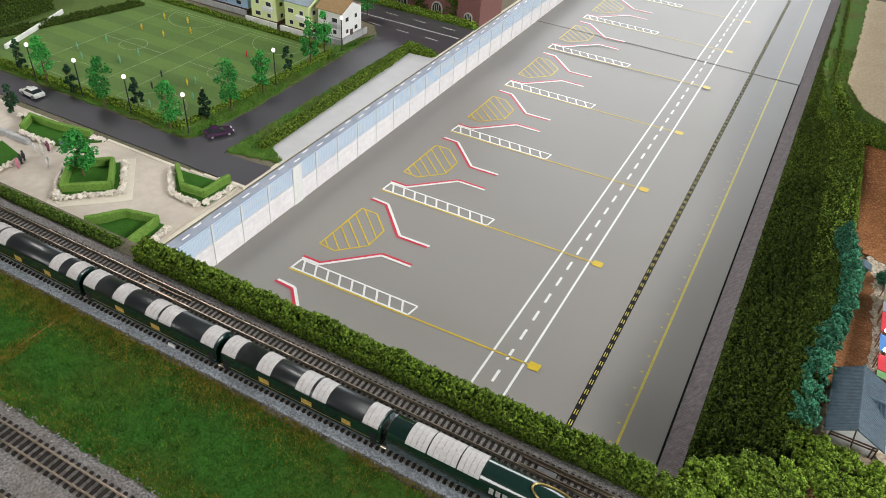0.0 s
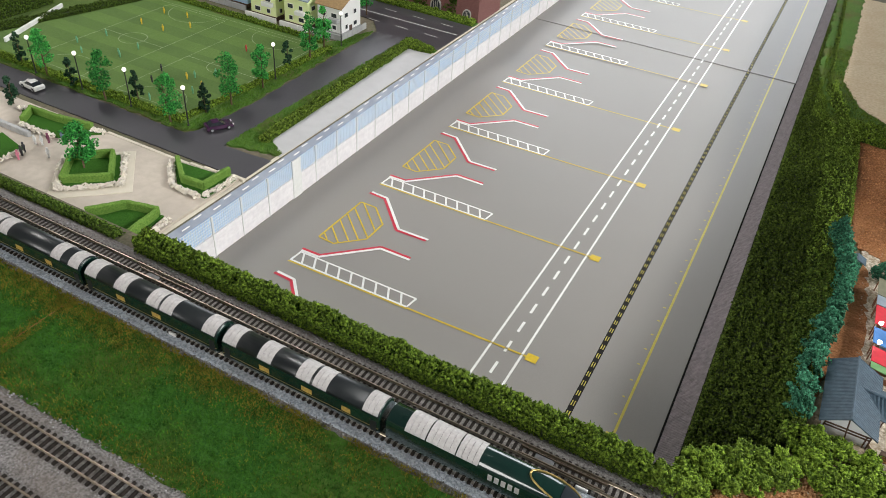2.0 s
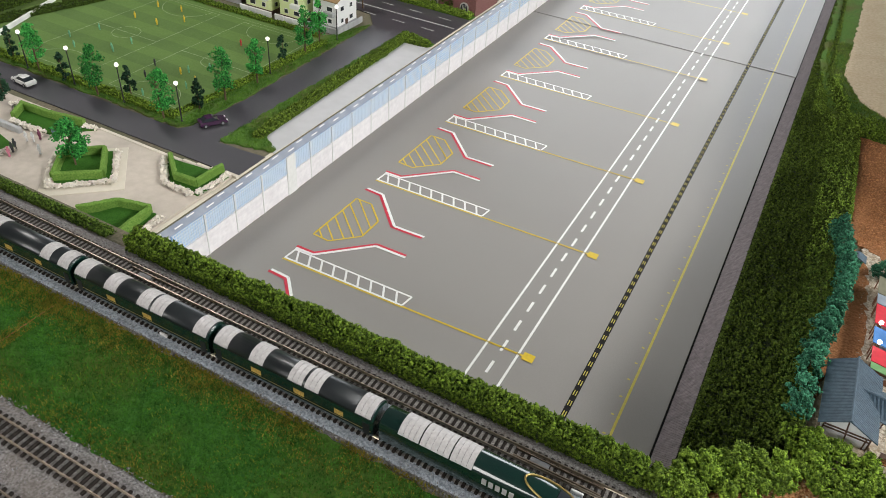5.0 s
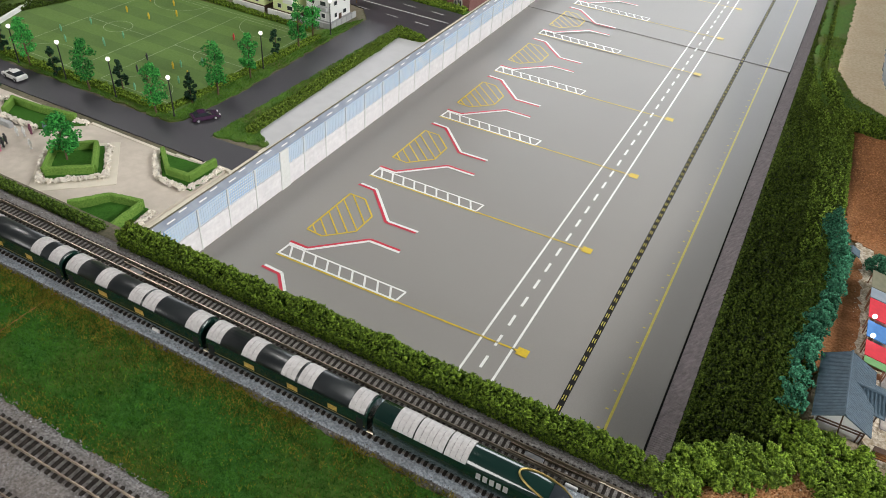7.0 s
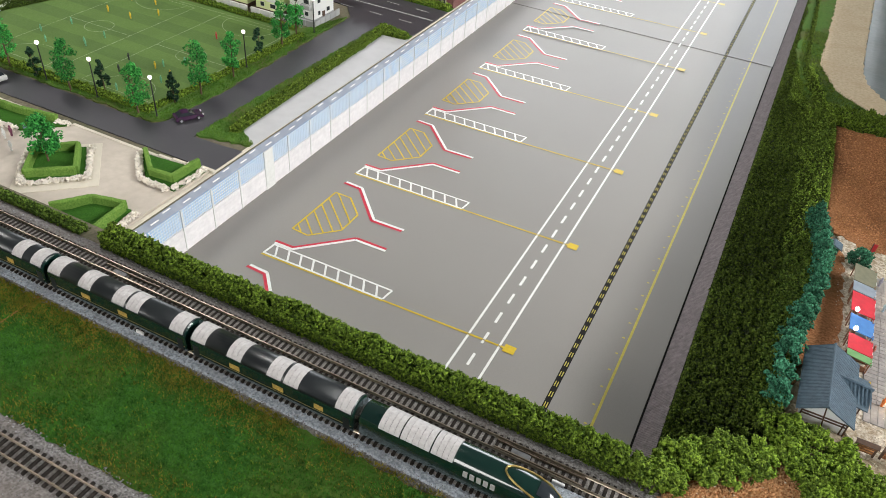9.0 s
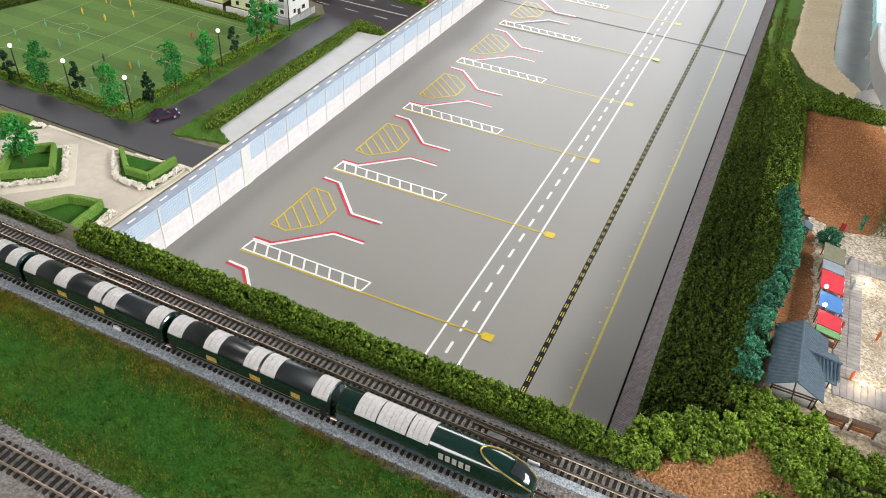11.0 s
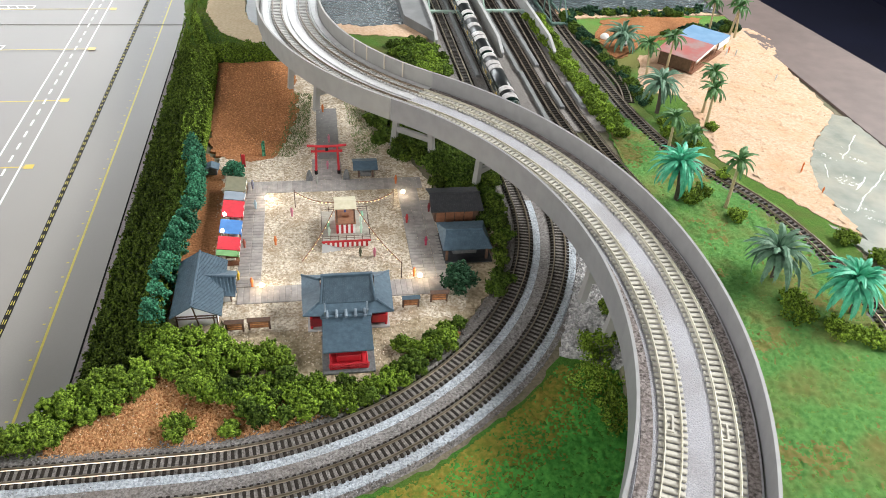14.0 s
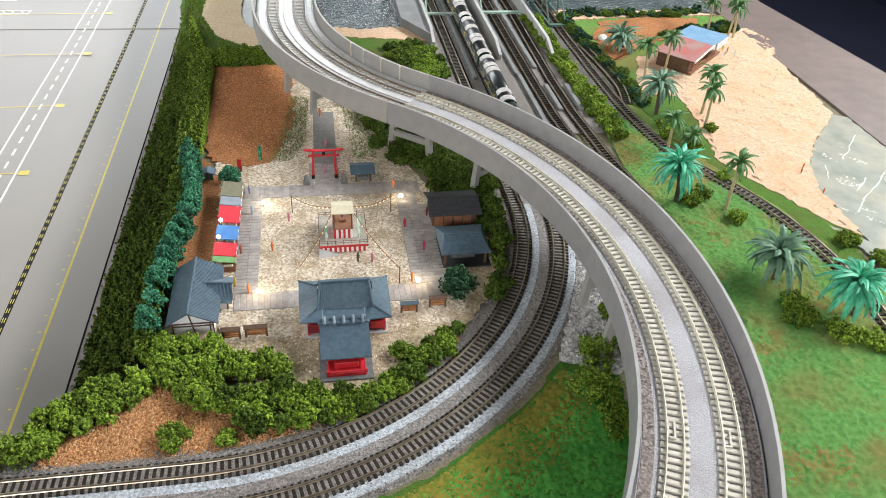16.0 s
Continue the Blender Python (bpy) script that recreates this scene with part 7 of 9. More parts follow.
def stall(y0, y1, colour, x0=0.2455, x1=0.264):
    t = thing("market_stall", f"festival stall with a {colour} awning", "market stall", "festival stalls")
    sh = Shape()
    slope(sh, (x0, y0, 0.0155), (x1, y0, 0.0128), (x1, y1, 0.0128), (x0, y1, 0.0155), 0.0007)
    part("awning", sh, M_awn[colour], t, f"{colour} cloth awning")
    n = 5
    for i in range(n):
        y = y0 + (y1 - y0) * i / n
        part("valance", Shape().box(x1 - 0.0001, x1 + 0.0003, y, y + (y1 - y0) / n * 0.92, 0.0102, 0.0128), (M_awn[colour], M_white)[i % 2], t)
    for x in (x0 + 0.001, x1 - 0.001):
        for y in (y0 + 0.0012, y1 - 0.0012):
            part("pole", Shape().tube((x, y, 0.001), (x, y, 0.0135), 0.0005, n=6), M_wood, t)
    part("counter", Shape().box(x0 + 0.006, x1 - 0.0015, y0 + 0.0018, y1 - 0.0018, 0.001, 0.0065, 0.0003), M_wood, t)
    part("ware", Shape().box(x0 + 0.0075, x1 - 0.003, y0 + 0.003, y1 - 0.003, 0.0065, 0.0078, 0.0004), M_flower, t)


stall(-0.0215, 0.004, "drab")
stall(-0.0365, -0.0225, "grey")
stall(-0.0640, -0.0378, "red")
stall(-0.0895, -0.0690, "blue")
stall(-0.1130, -0.0945, "red")
stall(-0.1215, -0.1138, "green")
for y in (-0.067, -0.0921):
    t = thing("stall_lamp", "white glowing bulb between the stalls", "lamp", "stall lamps", at=pose(0.249, y, 0.001))
    part("pole", Shape().tube((0, 0, 0), (0, 0, 0.0165), 0.0004, n=6), M_timber, t)
    part("bulb", Shape().lathe([(0.0004, 0.016), (0.0014, 0.0168), (0.0018, 0.018), (0.0014, 0.0192), (0.0004, 0.02)], 10), glow("white_bulb", (1.0, 0.96, 0.92), 7.0), t, "glowing white bulb", True)
t = thing("wayside_shrine", "tiny grey wayside shrine with a slate roof", "wayside shrine")
part("body", Shape().box(0.223, 0.233, 0.028, 0.036, 0.0005, 0.009), M_stone, t)
sh = Shape()
slope(sh, (0.2205, 0.026, 0.009), (0.228, 0.026, 0.0125), (0.228, 0.038, 0.0125), (0.2205, 0.038, 0.009), 0.0008)
slope(sh, (0.228, 0.026, 0.0125), (0.2355, 0.026, 0.009), (0.2355, 0.038, 0.009), (0.228, 0.038, 0.0125), 0.0008)
part("roof", sh, M_tile, t)
t = thing("banner", "upright red festival banner on a pole", "banner")
part("pole", Shape().tube((0.2575, 0.035, 0.001), (0.2575, 0.035, 0.021), 0.0005, n=6), M_timber, t)
part("cloth", Shape().box(0.2578, 0.2612, 0.0347, 0.0353, 0.006, 0.0205), M_vermilion, t)
t = thing("bamboo_post", "green bamboo bundle standing on the soil", "bamboo")
for dx, dy in ((0, 0), (0.0018, 0.0006), (0.0008, 0.0018)):
    part("cane", Shape().tube((0.277 + dx, 0.062 + dy, 0.001), (0.277 + dx, 0.062 + dy, 0.018 + dx), 0.0009, n=7), M_leaf_teal, t)
for x, y, c in ((0.2735, -0.035, (0.45, 0.6, 0.7)), (0.3075, -0.05, PNK), (0.2933, -0.0935, ORG), (0.2665, -0.0955, (0.5, 0.15, 0.1)), (0.3672, -0.1157, (0.08, 0.1, 0.05)), (0.3795, -0.1168, PNK), (0.4139, -0.0678, RED_F), (0.4271, -0.104, (0.6, 0.06, 0.15)), (0.4106, 0.0008, ORG),
                (0.4372, -0.051, (0.25, 0.03, 0.04)), (0.3433, 0.0326, PNK), (0.3464, 0.0883, PNK), (0.3417, 0.1595, ORG), (0.2639, -0.1395, YEL), (0.3318, 0.005, (0.5, 0.5, 0.45)), (0.2695, 0.0, (0.3, 0.3, 0.4)), (0.2755, -0.1495, ORG), (0.411, -0.147, ORG)):
    figure(x, y, 0.0022, tuple(v * 0.8 for v in c), 0.0095, group="festival figures", label="tiny plain painted figure shape at the festival")
for x, y, c in ((0.341, -0.093, (0.6, 0.75, 0.65)), (0.3405, -0.082, (0.3, 0.6, 0.4)), (0.3695, -0.09, (0.5, 0.7, 0.55)), (0.37, -0.078, (0.6, 0.75, 0.65)), (0.3715, -0.07, (0.3, 0.6, 0.4))):
    figure(x, y, 0.0093, c, 0.0095, group="stage figures", label="tiny plain pale green figure shape on the stage")
figure(0.356, -0.074, 0.0205, BLU, 0.0095, group="stage figures", label="tiny plain dark figure shape on the tower")

# ---- soil and planting round the shrine ----
patch("soil_field", [(0.213, 0.30), (0.298, 0.305), (0.31, 0.25), (0.314, 0.16), (0.30, 0.10), (0.287, 0.058), (0.25, 0.05), (0.222, 0.075), (0.214, 0.15)], 0.0, 0.0022, M_soil, "bare red-brown soil field", "soil", 34, 0.004)
grit("soil_crumbs", [(0.215, 0.295), (0.298, 0.30), (0.308, 0.2), (0.298, 0.10), (0.285, 0.062), (0.228, 0.07)], 5200, 0.002, 0.0014, M_soil_grit, "red-brown soil crumbs on the field", "soil", 35)
patch("soil_bank", [(0.150, -0.300), (0.19, -0.262), (0.214, -0.232), (0.24, -0.25), (0.30, -0.262), (0.40, -0.245), (0.43, -0.215), (0.445, -0.222), (0.40, -0.268), (0.36, -0.288), (0.30, -0.300), (0.245, -0.3065), (0.165, -0.3065)], 0.0, 0.0011, M_soil, "orange-brown soil bank beside the bend", "soil", 36, 0.003)
grit("soil_crumbs", [(0.148, -0.306), (0.186, -0.262), (0.214, -0.23), (0.24, -0.25), (0.30, -0.26), (0.36, -0.27), (0.345, -0.292), (0.245, -0.310), (0.16, -0.311)], 9500, 0.0012, 0.0012, M_soil_tan, "orange-tan soil crumbs on the bank", "soil", 37)
patch("soil_strip", [(0.205, -0.2), (0.225, -0.12), (0.243, -0.12), (0.24, 0.03), (0.222, 0.07), (0.206, 0.07)], 0.0, 0.0018, M_soil, "brown soil strip behind the stalls", "soil", 38, 0.003)
bushes([(0.126, -0.302), (0.128, -0.287), (0.15, -0.266), (0.183, -0.243), (0.216, -0.226), (0.226, -0.232), (0.19, -0.268), (0.158, -0.298)], 0.0088, 0.0088, 0.014, (M_leaf_light,), "bright green bushes at the apron corner", 40)
bushes([(0.2, -0.206), (0.214, -0.203), (0.25, -0.206), (0.263, -0.226), (0.298, -0.228), (0.30, -0.24), (0.262, -0.246), (0.262, -0.278), (0.234, -0.266), (0.216, -0.232), (0.2, -0.225)], 0.0094, 0.009, 0.0135, (M_leaf_light, M_leaf), "bright green bushes below the shrine office", 41)
bushes([(0.262, -0.258), (0.30, -0.255), (0.33, -0.266), (0.37, -0.268), (0.40, -0.244), (0.43, -0.207), (0.443, -0.21), (0.405, -0.257), (0.37, -0.281), (0.33, -0.29), (0.275, -0.294)], 0.0094, 0.009, 0.0135, (M_leaf, M_leaf_dark), "green bushes along the inside of the bend", 42)
bush(0.233, -0.295, 0.0115, 0.012, M_leaf_light, "round bright green bush on the soil bank", 43)
bush(0.268, -0.298, 0.007, 0.008, M_leaf_light, "small bright green bush on the soil bank", 48)
bush(0.392, -0.232, 0.009, 0.011, M_leaf, "green bush beside the shrine hall", 49)
bushes([(0.452, -0.028), (0.49, -0.028), (0.4895, -0.14), (0.47, -0.178), (0.482, -0.175), (0.503, -0.11), (0.5085, -0.03), (0.512, 0.04), (0.50, 0.1), (0.46, 0.12), (0.405, 0.165), (0.395, 0.2), (0.385, 0.18), (0.40, 0.085), (0.42, 0.05), (0.452, 0.025)], 0.0095, 0.0095, 0.014, (M_leaf_dark, M_leaf_deep), "dark green bushes between the shrine and the railway", 44, limit=140)
tree("shrine_tree", 0.446, -0.165, 0.0, 0.026, 0.028, M_leaf_tiny, "round dark blue-green tree beside the shrine path", 71, n=46, low=0.1, group="", crumb=0.0017)
for i, (x, y, h) in enumerate(((0.203, -0.19, 0.024), (0.205, -0.145, 0.026), (0.206, -0.115, 0.024), (0.211, -0.085, 0.026), (0.217, -0.055, 0.026), (0.219, -0.03, 0.024), (0.218, 0.0, 0.028), (0.213, 0.03, 0.03), (0.208, 0.06, 0.027), (0.25, 0.022, 0.018), (0.204, -0.168, 0.022), (0.207, -0.13, 0.022), (0.21, -0.1, 0.026), (0.2145, -0.07, 0.024), (0.219, -0.014, 0.026), (0.216, 0.016, 0.026), (0.211, 0.046, 0.027))):
    tree("conifer", x, y, 0.0, h * 1.15, 0.019, M_leaf_teal, "bushy blue-green model conifer by the hedge", 80 + i, n=40, low=0.06, group="blue-green conifers", crumb=0.0014)
M_weed = mat("dusty_weed", (0.10, 0.14, 0.05), (0.22, 0.27, 0.12), 200, 0.9, rnd=0.5, spec=0.1)
tufts("weeds", [(0.285, 0.06), (0.31, 0.06), (0.325, 0.10), (0.33, 0.21), (0.306, 0.21), (0.296, 0.1)], 1500, 0.0015, 0.0026, M_weed, "straggling green weeds at the soil's edge", "weeds", 45)
tufts("weeds", [(0.375, 0.06), (0.40, 0.06), (0.39, 0.2), (0.366, 0.2)], 900, 0.0015, 0.0026, M_weed, "straggling green weeds beside the approach path", "weeds", 46)
hedge("field_hedge", [(0.20, 0.30), (0.30, 0.312), (0.305, 0.345), (0.255, 0.35), (0.19, 0.345)], 230, 0.014, 0.006, M_leaf, "green hedge behind the soil field", 47)

grit("pale_flecks", [(0.155, -0.305), (0.19, -0.265), (0.214, -0.236), (0.24, -0.25), (0.30, -0.262), (0.40, -0.25), (0.40, -0.262), (0.33, -0.298), (0.245, -0.309)], 170, 0.0016, 0.0009, M_gravel_grit, "pale flecks scattered on the soil bank", "gravel", 49)


# ---- turf, river and beach on the far side of the viaduct ----
TURF = [(0.62, -0.6), (0.66, -0.6), (0.90, -0.6), (0.90, -0.4), (0.835, -0.28), (0.838, -0.14), (0.80, -0.03), (0.757, 0.05), (0.742, 0.13), (0.742, 0.2), (0.69, 0.2), (0.672, 0.12), (0.665, 0.03), (0.60, 0.03), (0.59, -0.1), (0.60, -0.28), (0.58, -0.4)]
patch("turf", TURF, 0.0, 0.0018, M_grass_light, "light green turf with brown bald patches", "turf", 51, 0.002)
M_foam_turf = mat("lumpy_foam_turf", (0.085, 0.225, 0.06), (0.14, 0.31, 0.085), 260, 0.95, 0.9, 1500, big=0.85, big_scale=19, c3=(0.21, 0.17, 0.06), spec=0.1)
RIGHT_TURF = [(0.60, -0.47), (0.75, -0.47), (0.83, -0.28), (0.805, -0.14), (0.785, -0.06), (0.73, 0.03), (0.71, 0.13), (0.674, 0.12), (0.662, 0.0), (0.612, -0.15), (0.605, -0.3)]
M_foam_dry = mat("dry_foam_turf", (0.16, 0.19, 0.05), (0.26, 0.21, 0.08), 260, 0.95, 0.9, 1500, big=0.5, big_scale=40, spec=0.1)


def turf_kind(x, y, rg):
    """Dry brown spots scattered in the green."""
    return 1 if hump(x, y, 9, 26) + 0.6 * hump(x, y, 3, 110) + rg.uniform(-0.25, 0.25) > 0.45 - (0.4 if y > -0.02 else 0.0) else 0


crumb_sheet(RIGHT_TURF, 0.0019, turf_kind, (("foam_turf", M_foam_turf, "lumpy fresh green foam turf beside the viaduct", "turf"), ("dry_foam_turf", M_foam_dry, "dry brown patches in the foam turf", "turf")), 8, 0.0026, 0.0018, 0.0009)
BEACH = [(0.748, 0.20), (0.80, 0.19), (0.795, 0.117), (0.778, 0.03), (0.80, -0.02), (0.835, -0.09), (0.86, -0.12), (0.862, -0.04), (0.88, 0.01), (0.915, 0.06), (0.985, 0.13), (0.99, 0.18), (0.996, 0.256), (1.012, 0.31), (1.037, 0.368), (1.02, 0.42), (0.97, 0.43), (0.90, 0.37), (0.79, 0.31)]
patch("coast_verge", [(0.735, 0.21), (0.802, 0.2), (0.80, 0.11), (0.785, 0.03), (0.808, -0.03), (0.845, -0.1), (0.835, -0.2), (0.815, -0.2), (0.805, -0.08), (0.77, 0.015), (0.745, 0.08)], 0.0, 0.0021, M_verge, "olive verge between the coast track and the beach", "verge", 65, 0.002)
patch("beach", BEACH, 0.0, 0.0029, M_sand, "warm pale sand beach with ripples", "beach", 53, 0.003)
grit("sand_grains", BEACH, 900, 0.0028, 0.0011, mat("sand_grit", (0.62, 0.43, 0.28), (0.76, 0.58, 0.44), 300, 0.95, rnd=0.15), "scattered sand crumbs and shells on the beach", "sand", 54)
dune, cell = Shape(), 0.0035
for i in range(90):
    for j in range(170):
        xa, ya = 0.742 + i * cell, -0.13 + j * cell
        if all(inside(x, y, BEACH) for x, y in ((xa - 0.003, ya - 0.003), (xa + cell + 0.003, ya - 0.003), (xa + cell + 0.003, ya + cell + 0.003), (xa - 0.003, ya + cell + 0.003))):
            dune.add([(x, y, 0.0028 + 0.0022 * hump(x, y, 3, 45) + 0.0017 * hump(x, y, 5, 130) + 0.0008 * hump(x, y, 8, 330)) for x, y in ((xa, ya), (xa + cell, ya), (xa + cell, ya + cell), (xa, ya + cell))], [(0, 1, 2, 3)])
tagged(whole("sand_ripples", dune, M_sand, "low uneven ripples of pale sand", "sand"), kind="stuff")
M_sea = mat("shallow_sea_resin", (0.17, 0.19, 0.165), (0.25, 0.265, 0.23), 40, 0.45, 0.5, 200, big=0.8, big_scale=18, c3=(0.36, 0.33, 0.265), spec=0.2)
patch("sea", [(0.835, -0.10), (0.86, -0.13), (0.862, -0.04), (0.88, 0.01), (0.915, 0.06), (0.982, 0.13), (0.999, 0.12), (0.999, -0.5), (0.92, -0.5), (0.90, -0.36), (0.86, -0.2)], 0.0, 0.0022, M_sea, "shallow grey-green resin sea at the beach", "water", 55, 0.002)
M_foam = mat("white_foam", (0.72, 0.72, 0.69), (0.8, 0.8, 0.78), 300, 0.7, 0.8, 500)
foam = thing("surf", "white foam lines of small breaking waves", "surf", kind="structure")
for pts in (((0.978, 0.072), (0.95, 0.042), (0.925, 0.02)), ((0.97, 0.0), (0.94, -0.03), (0.905, -0.055), (0.875, -0.085)), ((0.93, -0.02), (0.90, -0.045)), ((0.98, 0.128), (0.94, 0.095), (0.905, 0.055)), ((0.99, -0.06), (0.95, -0.1), (0.92, -0.12)), ((0.9, 0.01), (0.885, -0.02))):
    path = []
    for (xa, ya), (xb, yb) in zip(pts, pts[1:]):
        for i in range(8):
            f = i / 8
            x, y = xa + (xb - xa) * f, ya + (yb - ya) * f
            path.append((x + 0.003 * hump(x, y, 2, 90), y + 0.003 * hump(y, x, 2, 90), 0.002))
    sh = Shape().sweep(path, [(-0.0008, 0), (-0.0004, 0.0006), (0.0004, 0.0007), (0.0008, 0)])
    sh.v = [(x + 0.0016 * hump(x, y, 1, 400), y + 0.0016 * hump(x, y, 7, 400), z) for x, y, z in sh.v]
    part("foam_line", sh, M_foam, foam)
flecks = Shape()
rg = random.Random(66)
for x, y in scatter(rg, [(0.862, -0.04), (0.88, 0.005), (0.915, 0.055), (0.982, 0.12), (0.995, 0.1), (0.995, -0.2), (0.93, -0.2), (0.87, -0.13)], 5200):
    if hump(x + y, (x - y) * 0.3, 3, 70) > 0.42:
        w, a = rg.uniform(0.0003, 0.0009), rg.uniform(0.5, 1.1)
        dx, dy = w * 1.8 * math.cos(a), w * 1.8 * math.sin(a)
        flecks.add([(x - dx, y - dy, 0.0023), (x + dy * 0.5, y - dx * 0.5, 0.0023), (x + dx, y + dy, 0.0023), (x - dy * 0.5, y + dx * 0.5, 0.0023), (x, y, 0.0026)], [(0, 1, 4), (1, 2, 4), (2, 3, 4), (3, 0, 4)])
tagged(part("foam_flecks", flecks, M_foam, foam), kind="stuff")
for x, y in ((0.86, -0.005), (0.868, 0.005), (0.862, -0.045)):
    figure(x, y, 0.0022, ORG, 0.007, group="bathers", label="tiny plain orange figure shape in the shallows")

patch("field", [(0.722, 0.12), (0.75, 0.2), (0.79, 0.31), (0.90, 0.375), (0.97, 0.43), (1.02, 0.42), (1.0, 0.47), (0.90, 0.475), (0.73, 0.455)], 0.0, 0.0024, M_grass_light, "rough green field behind the beach hut", "field", 56, 0.003)
patch("soil_field", [(0.752, 0.30), (0.79, 0.33), (0.87, 0.385), (0.93, 0.425), (0.955, 0.46), (0.86, 0.466), (0.78, 0.45), (0.75, 0.385)], 0.002, 0.0034, M_soil, "orange-brown soil field behind the beach hut", "soil", 57, 0.004)
patch("river_bank", [(0.34, 0.405), (0.40, 0.395), (0.49, 0.38), (0.51, 0.39), (0.5, 0.43), (0.47, 0.433), (0.41, 0.424), (0.35, 0.44)], 0.0, 0.003, M_sand, "brown sand bank at the river", "sand", 58, 0.003)
patch("river_bank", [(0.715, 0.452), (0.9, 0.476), (1.0, 0.47), (0.93, 0.50), (0.80, 0.486), (0.72, 0.50)], 0.0, 0.004, M_sand, "pale sand bank at the river", "sand", 59, 0.003)
patch("river_bank", [(0.1825, 0.9), (0.1825, 0.611), (0.1804, 0.485), (0.206, 0.404), (0.239, 0.372), (0.268, 0.353), (0.2713, 0.395), (0.2423, 0.449), (0.2352, 0.5), (0.2362, 0.641), (0.24, 0.9)], 0.0, 0.004, M_sand_pale, "pale sand slope beside the pond", "sand", 60, 0.002)
patch("green_slope", [(0.18, 0.335), (0.272, 0.335), (0.27, 0.352), (0.239, 0.373), (0.206, 0.406), (0.1815, 0.486), (0.1835, 0.612), (0.184, 0.9), (0.14, 0.9), (0.148, 0.5)], 0.0, 0.003, M_verge, "olive green slope below the sand", "slope", 61, 0.003)
tufts("slope_fibres", [(0.155, 0.34), (0.26, 0.34), (0.239, 0.373), (0.206, 0.406), (0.1815, 0.486), (0.1835, 0.612), (0.15, 0.612)], 6000, 0.0025, 0.0022, M_leaf_light, "short green flock on the slope", "grass", 62)
whole("abutment", Shape().poly([(0.2655, 0.366), (0.267, 0.334), (0.303, 0.334), (0.303, 0.392), (0.286, 0.392)], 0.0, 0.011), M_arch, "pale grey concrete abutment under the viaduct", "abutment", kind="structure")
M_water = mat("river_resin", (0.07, 0.09, 0.10), (0.11, 0.135, 0.145), 30, 0.05, 1.0, 150, big=0.5, big_scale=8, c3=(0.07, 0.1, 0.11), spec=0.8)
M_water.node_tree.nodes["Bump"].inputs["Distance"].default_value = 0.006
patch("pond", [(0.236, 1.2), (0.2365, 0.641), (0.2355, 0.5), (0.2425, 0.449), (0.2715, 0.396), (0.302, 0.393), (0.344, 0.44), (0.344, 0.9), (0.30, 1.2)], 0.0, 0.0013, mat("still_pond_resin", (0.13, 0.15, 0.15), (0.17, 0.19, 0.19), 30, 0.38, 0.3, 150, big=0.4, big_scale=12, c3=(0.16, 0.16, 0.14), spec=0.25), "still grey pond beside the sand", "water", 66, 0.002)
patch("river", [(0.345, 0.44), (0.41, 0.424), (0.47, 0.433), (0.512, 0.436), (0.70, 0.50), (0.80, 0.487), (0.93, 0.502), (1.0, 0.49), (1.0, 1.7), (0.30, 1.7), (0.345, 0.9)], 0.0, 0.0012, M_water, "glittering dark river water", "water", 62, 0.002)
M_quay = mat("grey_quay_wall", (0.16, 0.165, 0.17), (0.21, 0.215, 0.22), 40, 0.7, 0.15, 300)
patch("yard_ground", [(0.50, 0.10), (0.675, 0.10), (0.668, 0.33), (0.672, 0.46), (0.672, 0.55), (0.512, 0.55), (0.506, 0.43), (0.498, 0.25)], 0.0, 0.0017, mat("brown_grey_yard", (0.15, 0.135, 0.125), (0.25, 0.23, 0.22), 500, 0.85, 0.7, 700, big=0.5, big_scale=18), "brown-grey ballasted yard before the bridges", "ballast", 63, 0.001)

# wing walls of the bridge approaches
for x, y0, y1, w, lab in ((0.5055, 0.358, 0.6, 0.003, "grey concrete wing wall beside the first bridge"), (0.5905, 0.312, 0.6, 0.003, "grey concrete wing wall between the bridge tracks"), (0.666, 0.315, 0.6, 0.003, "grey concrete wing wall beside the outer bridge")):
    t = thing("wing_wall", lab, "retaining wall", "bridge wing walls", kind="structure")
    part("wall", Shape().add([(x - w / 2, y0, 0.001), (x + w / 2, y0, 0.001), (x + w / 2, y1, 0.001), (x - w / 2, y1, 0.001), (x - w / 2, y0 - 0.002, 0.009), (x + w / 2, y0 - 0.002, 0.009), (x + w / 2, y0 + 0.03, 0.019), (x - w / 2, y0 + 0.03, 0.019), (x + w / 2, y1, 0.019), (x - w / 2, y1, 0.019)],
         [(3, 2, 1, 0), (0, 1, 5, 4), (4, 5, 6, 7), (7, 6, 8, 9), (1, 2, 8, 6, 5), (3, 0, 4, 7, 9), (2, 3, 9, 8)]), M_concrete, t)
    part("coping", Shape().sweep([(x, y0 - 0.003, 0.009), (x, y0 + 0.03, 0.019), (x, y1, 0.019)], [(-w / 2 - 0.0006, 0), (w / 2 + 0.0006, 0), (w / 2 + 0.0006, 0.0014), (-w / 2 - 0.0006, 0.0014)]), M_concrete, t, "grey coping")
t = whole("quay", Shape().poly([(0.468, 0.435), (0.5035, 0.37), (0.5035, 0.6), (0.468, 0.6)], 0.001, 0.016), M_quay, "grey river quay beside the bridge", "quay", kind="structure")

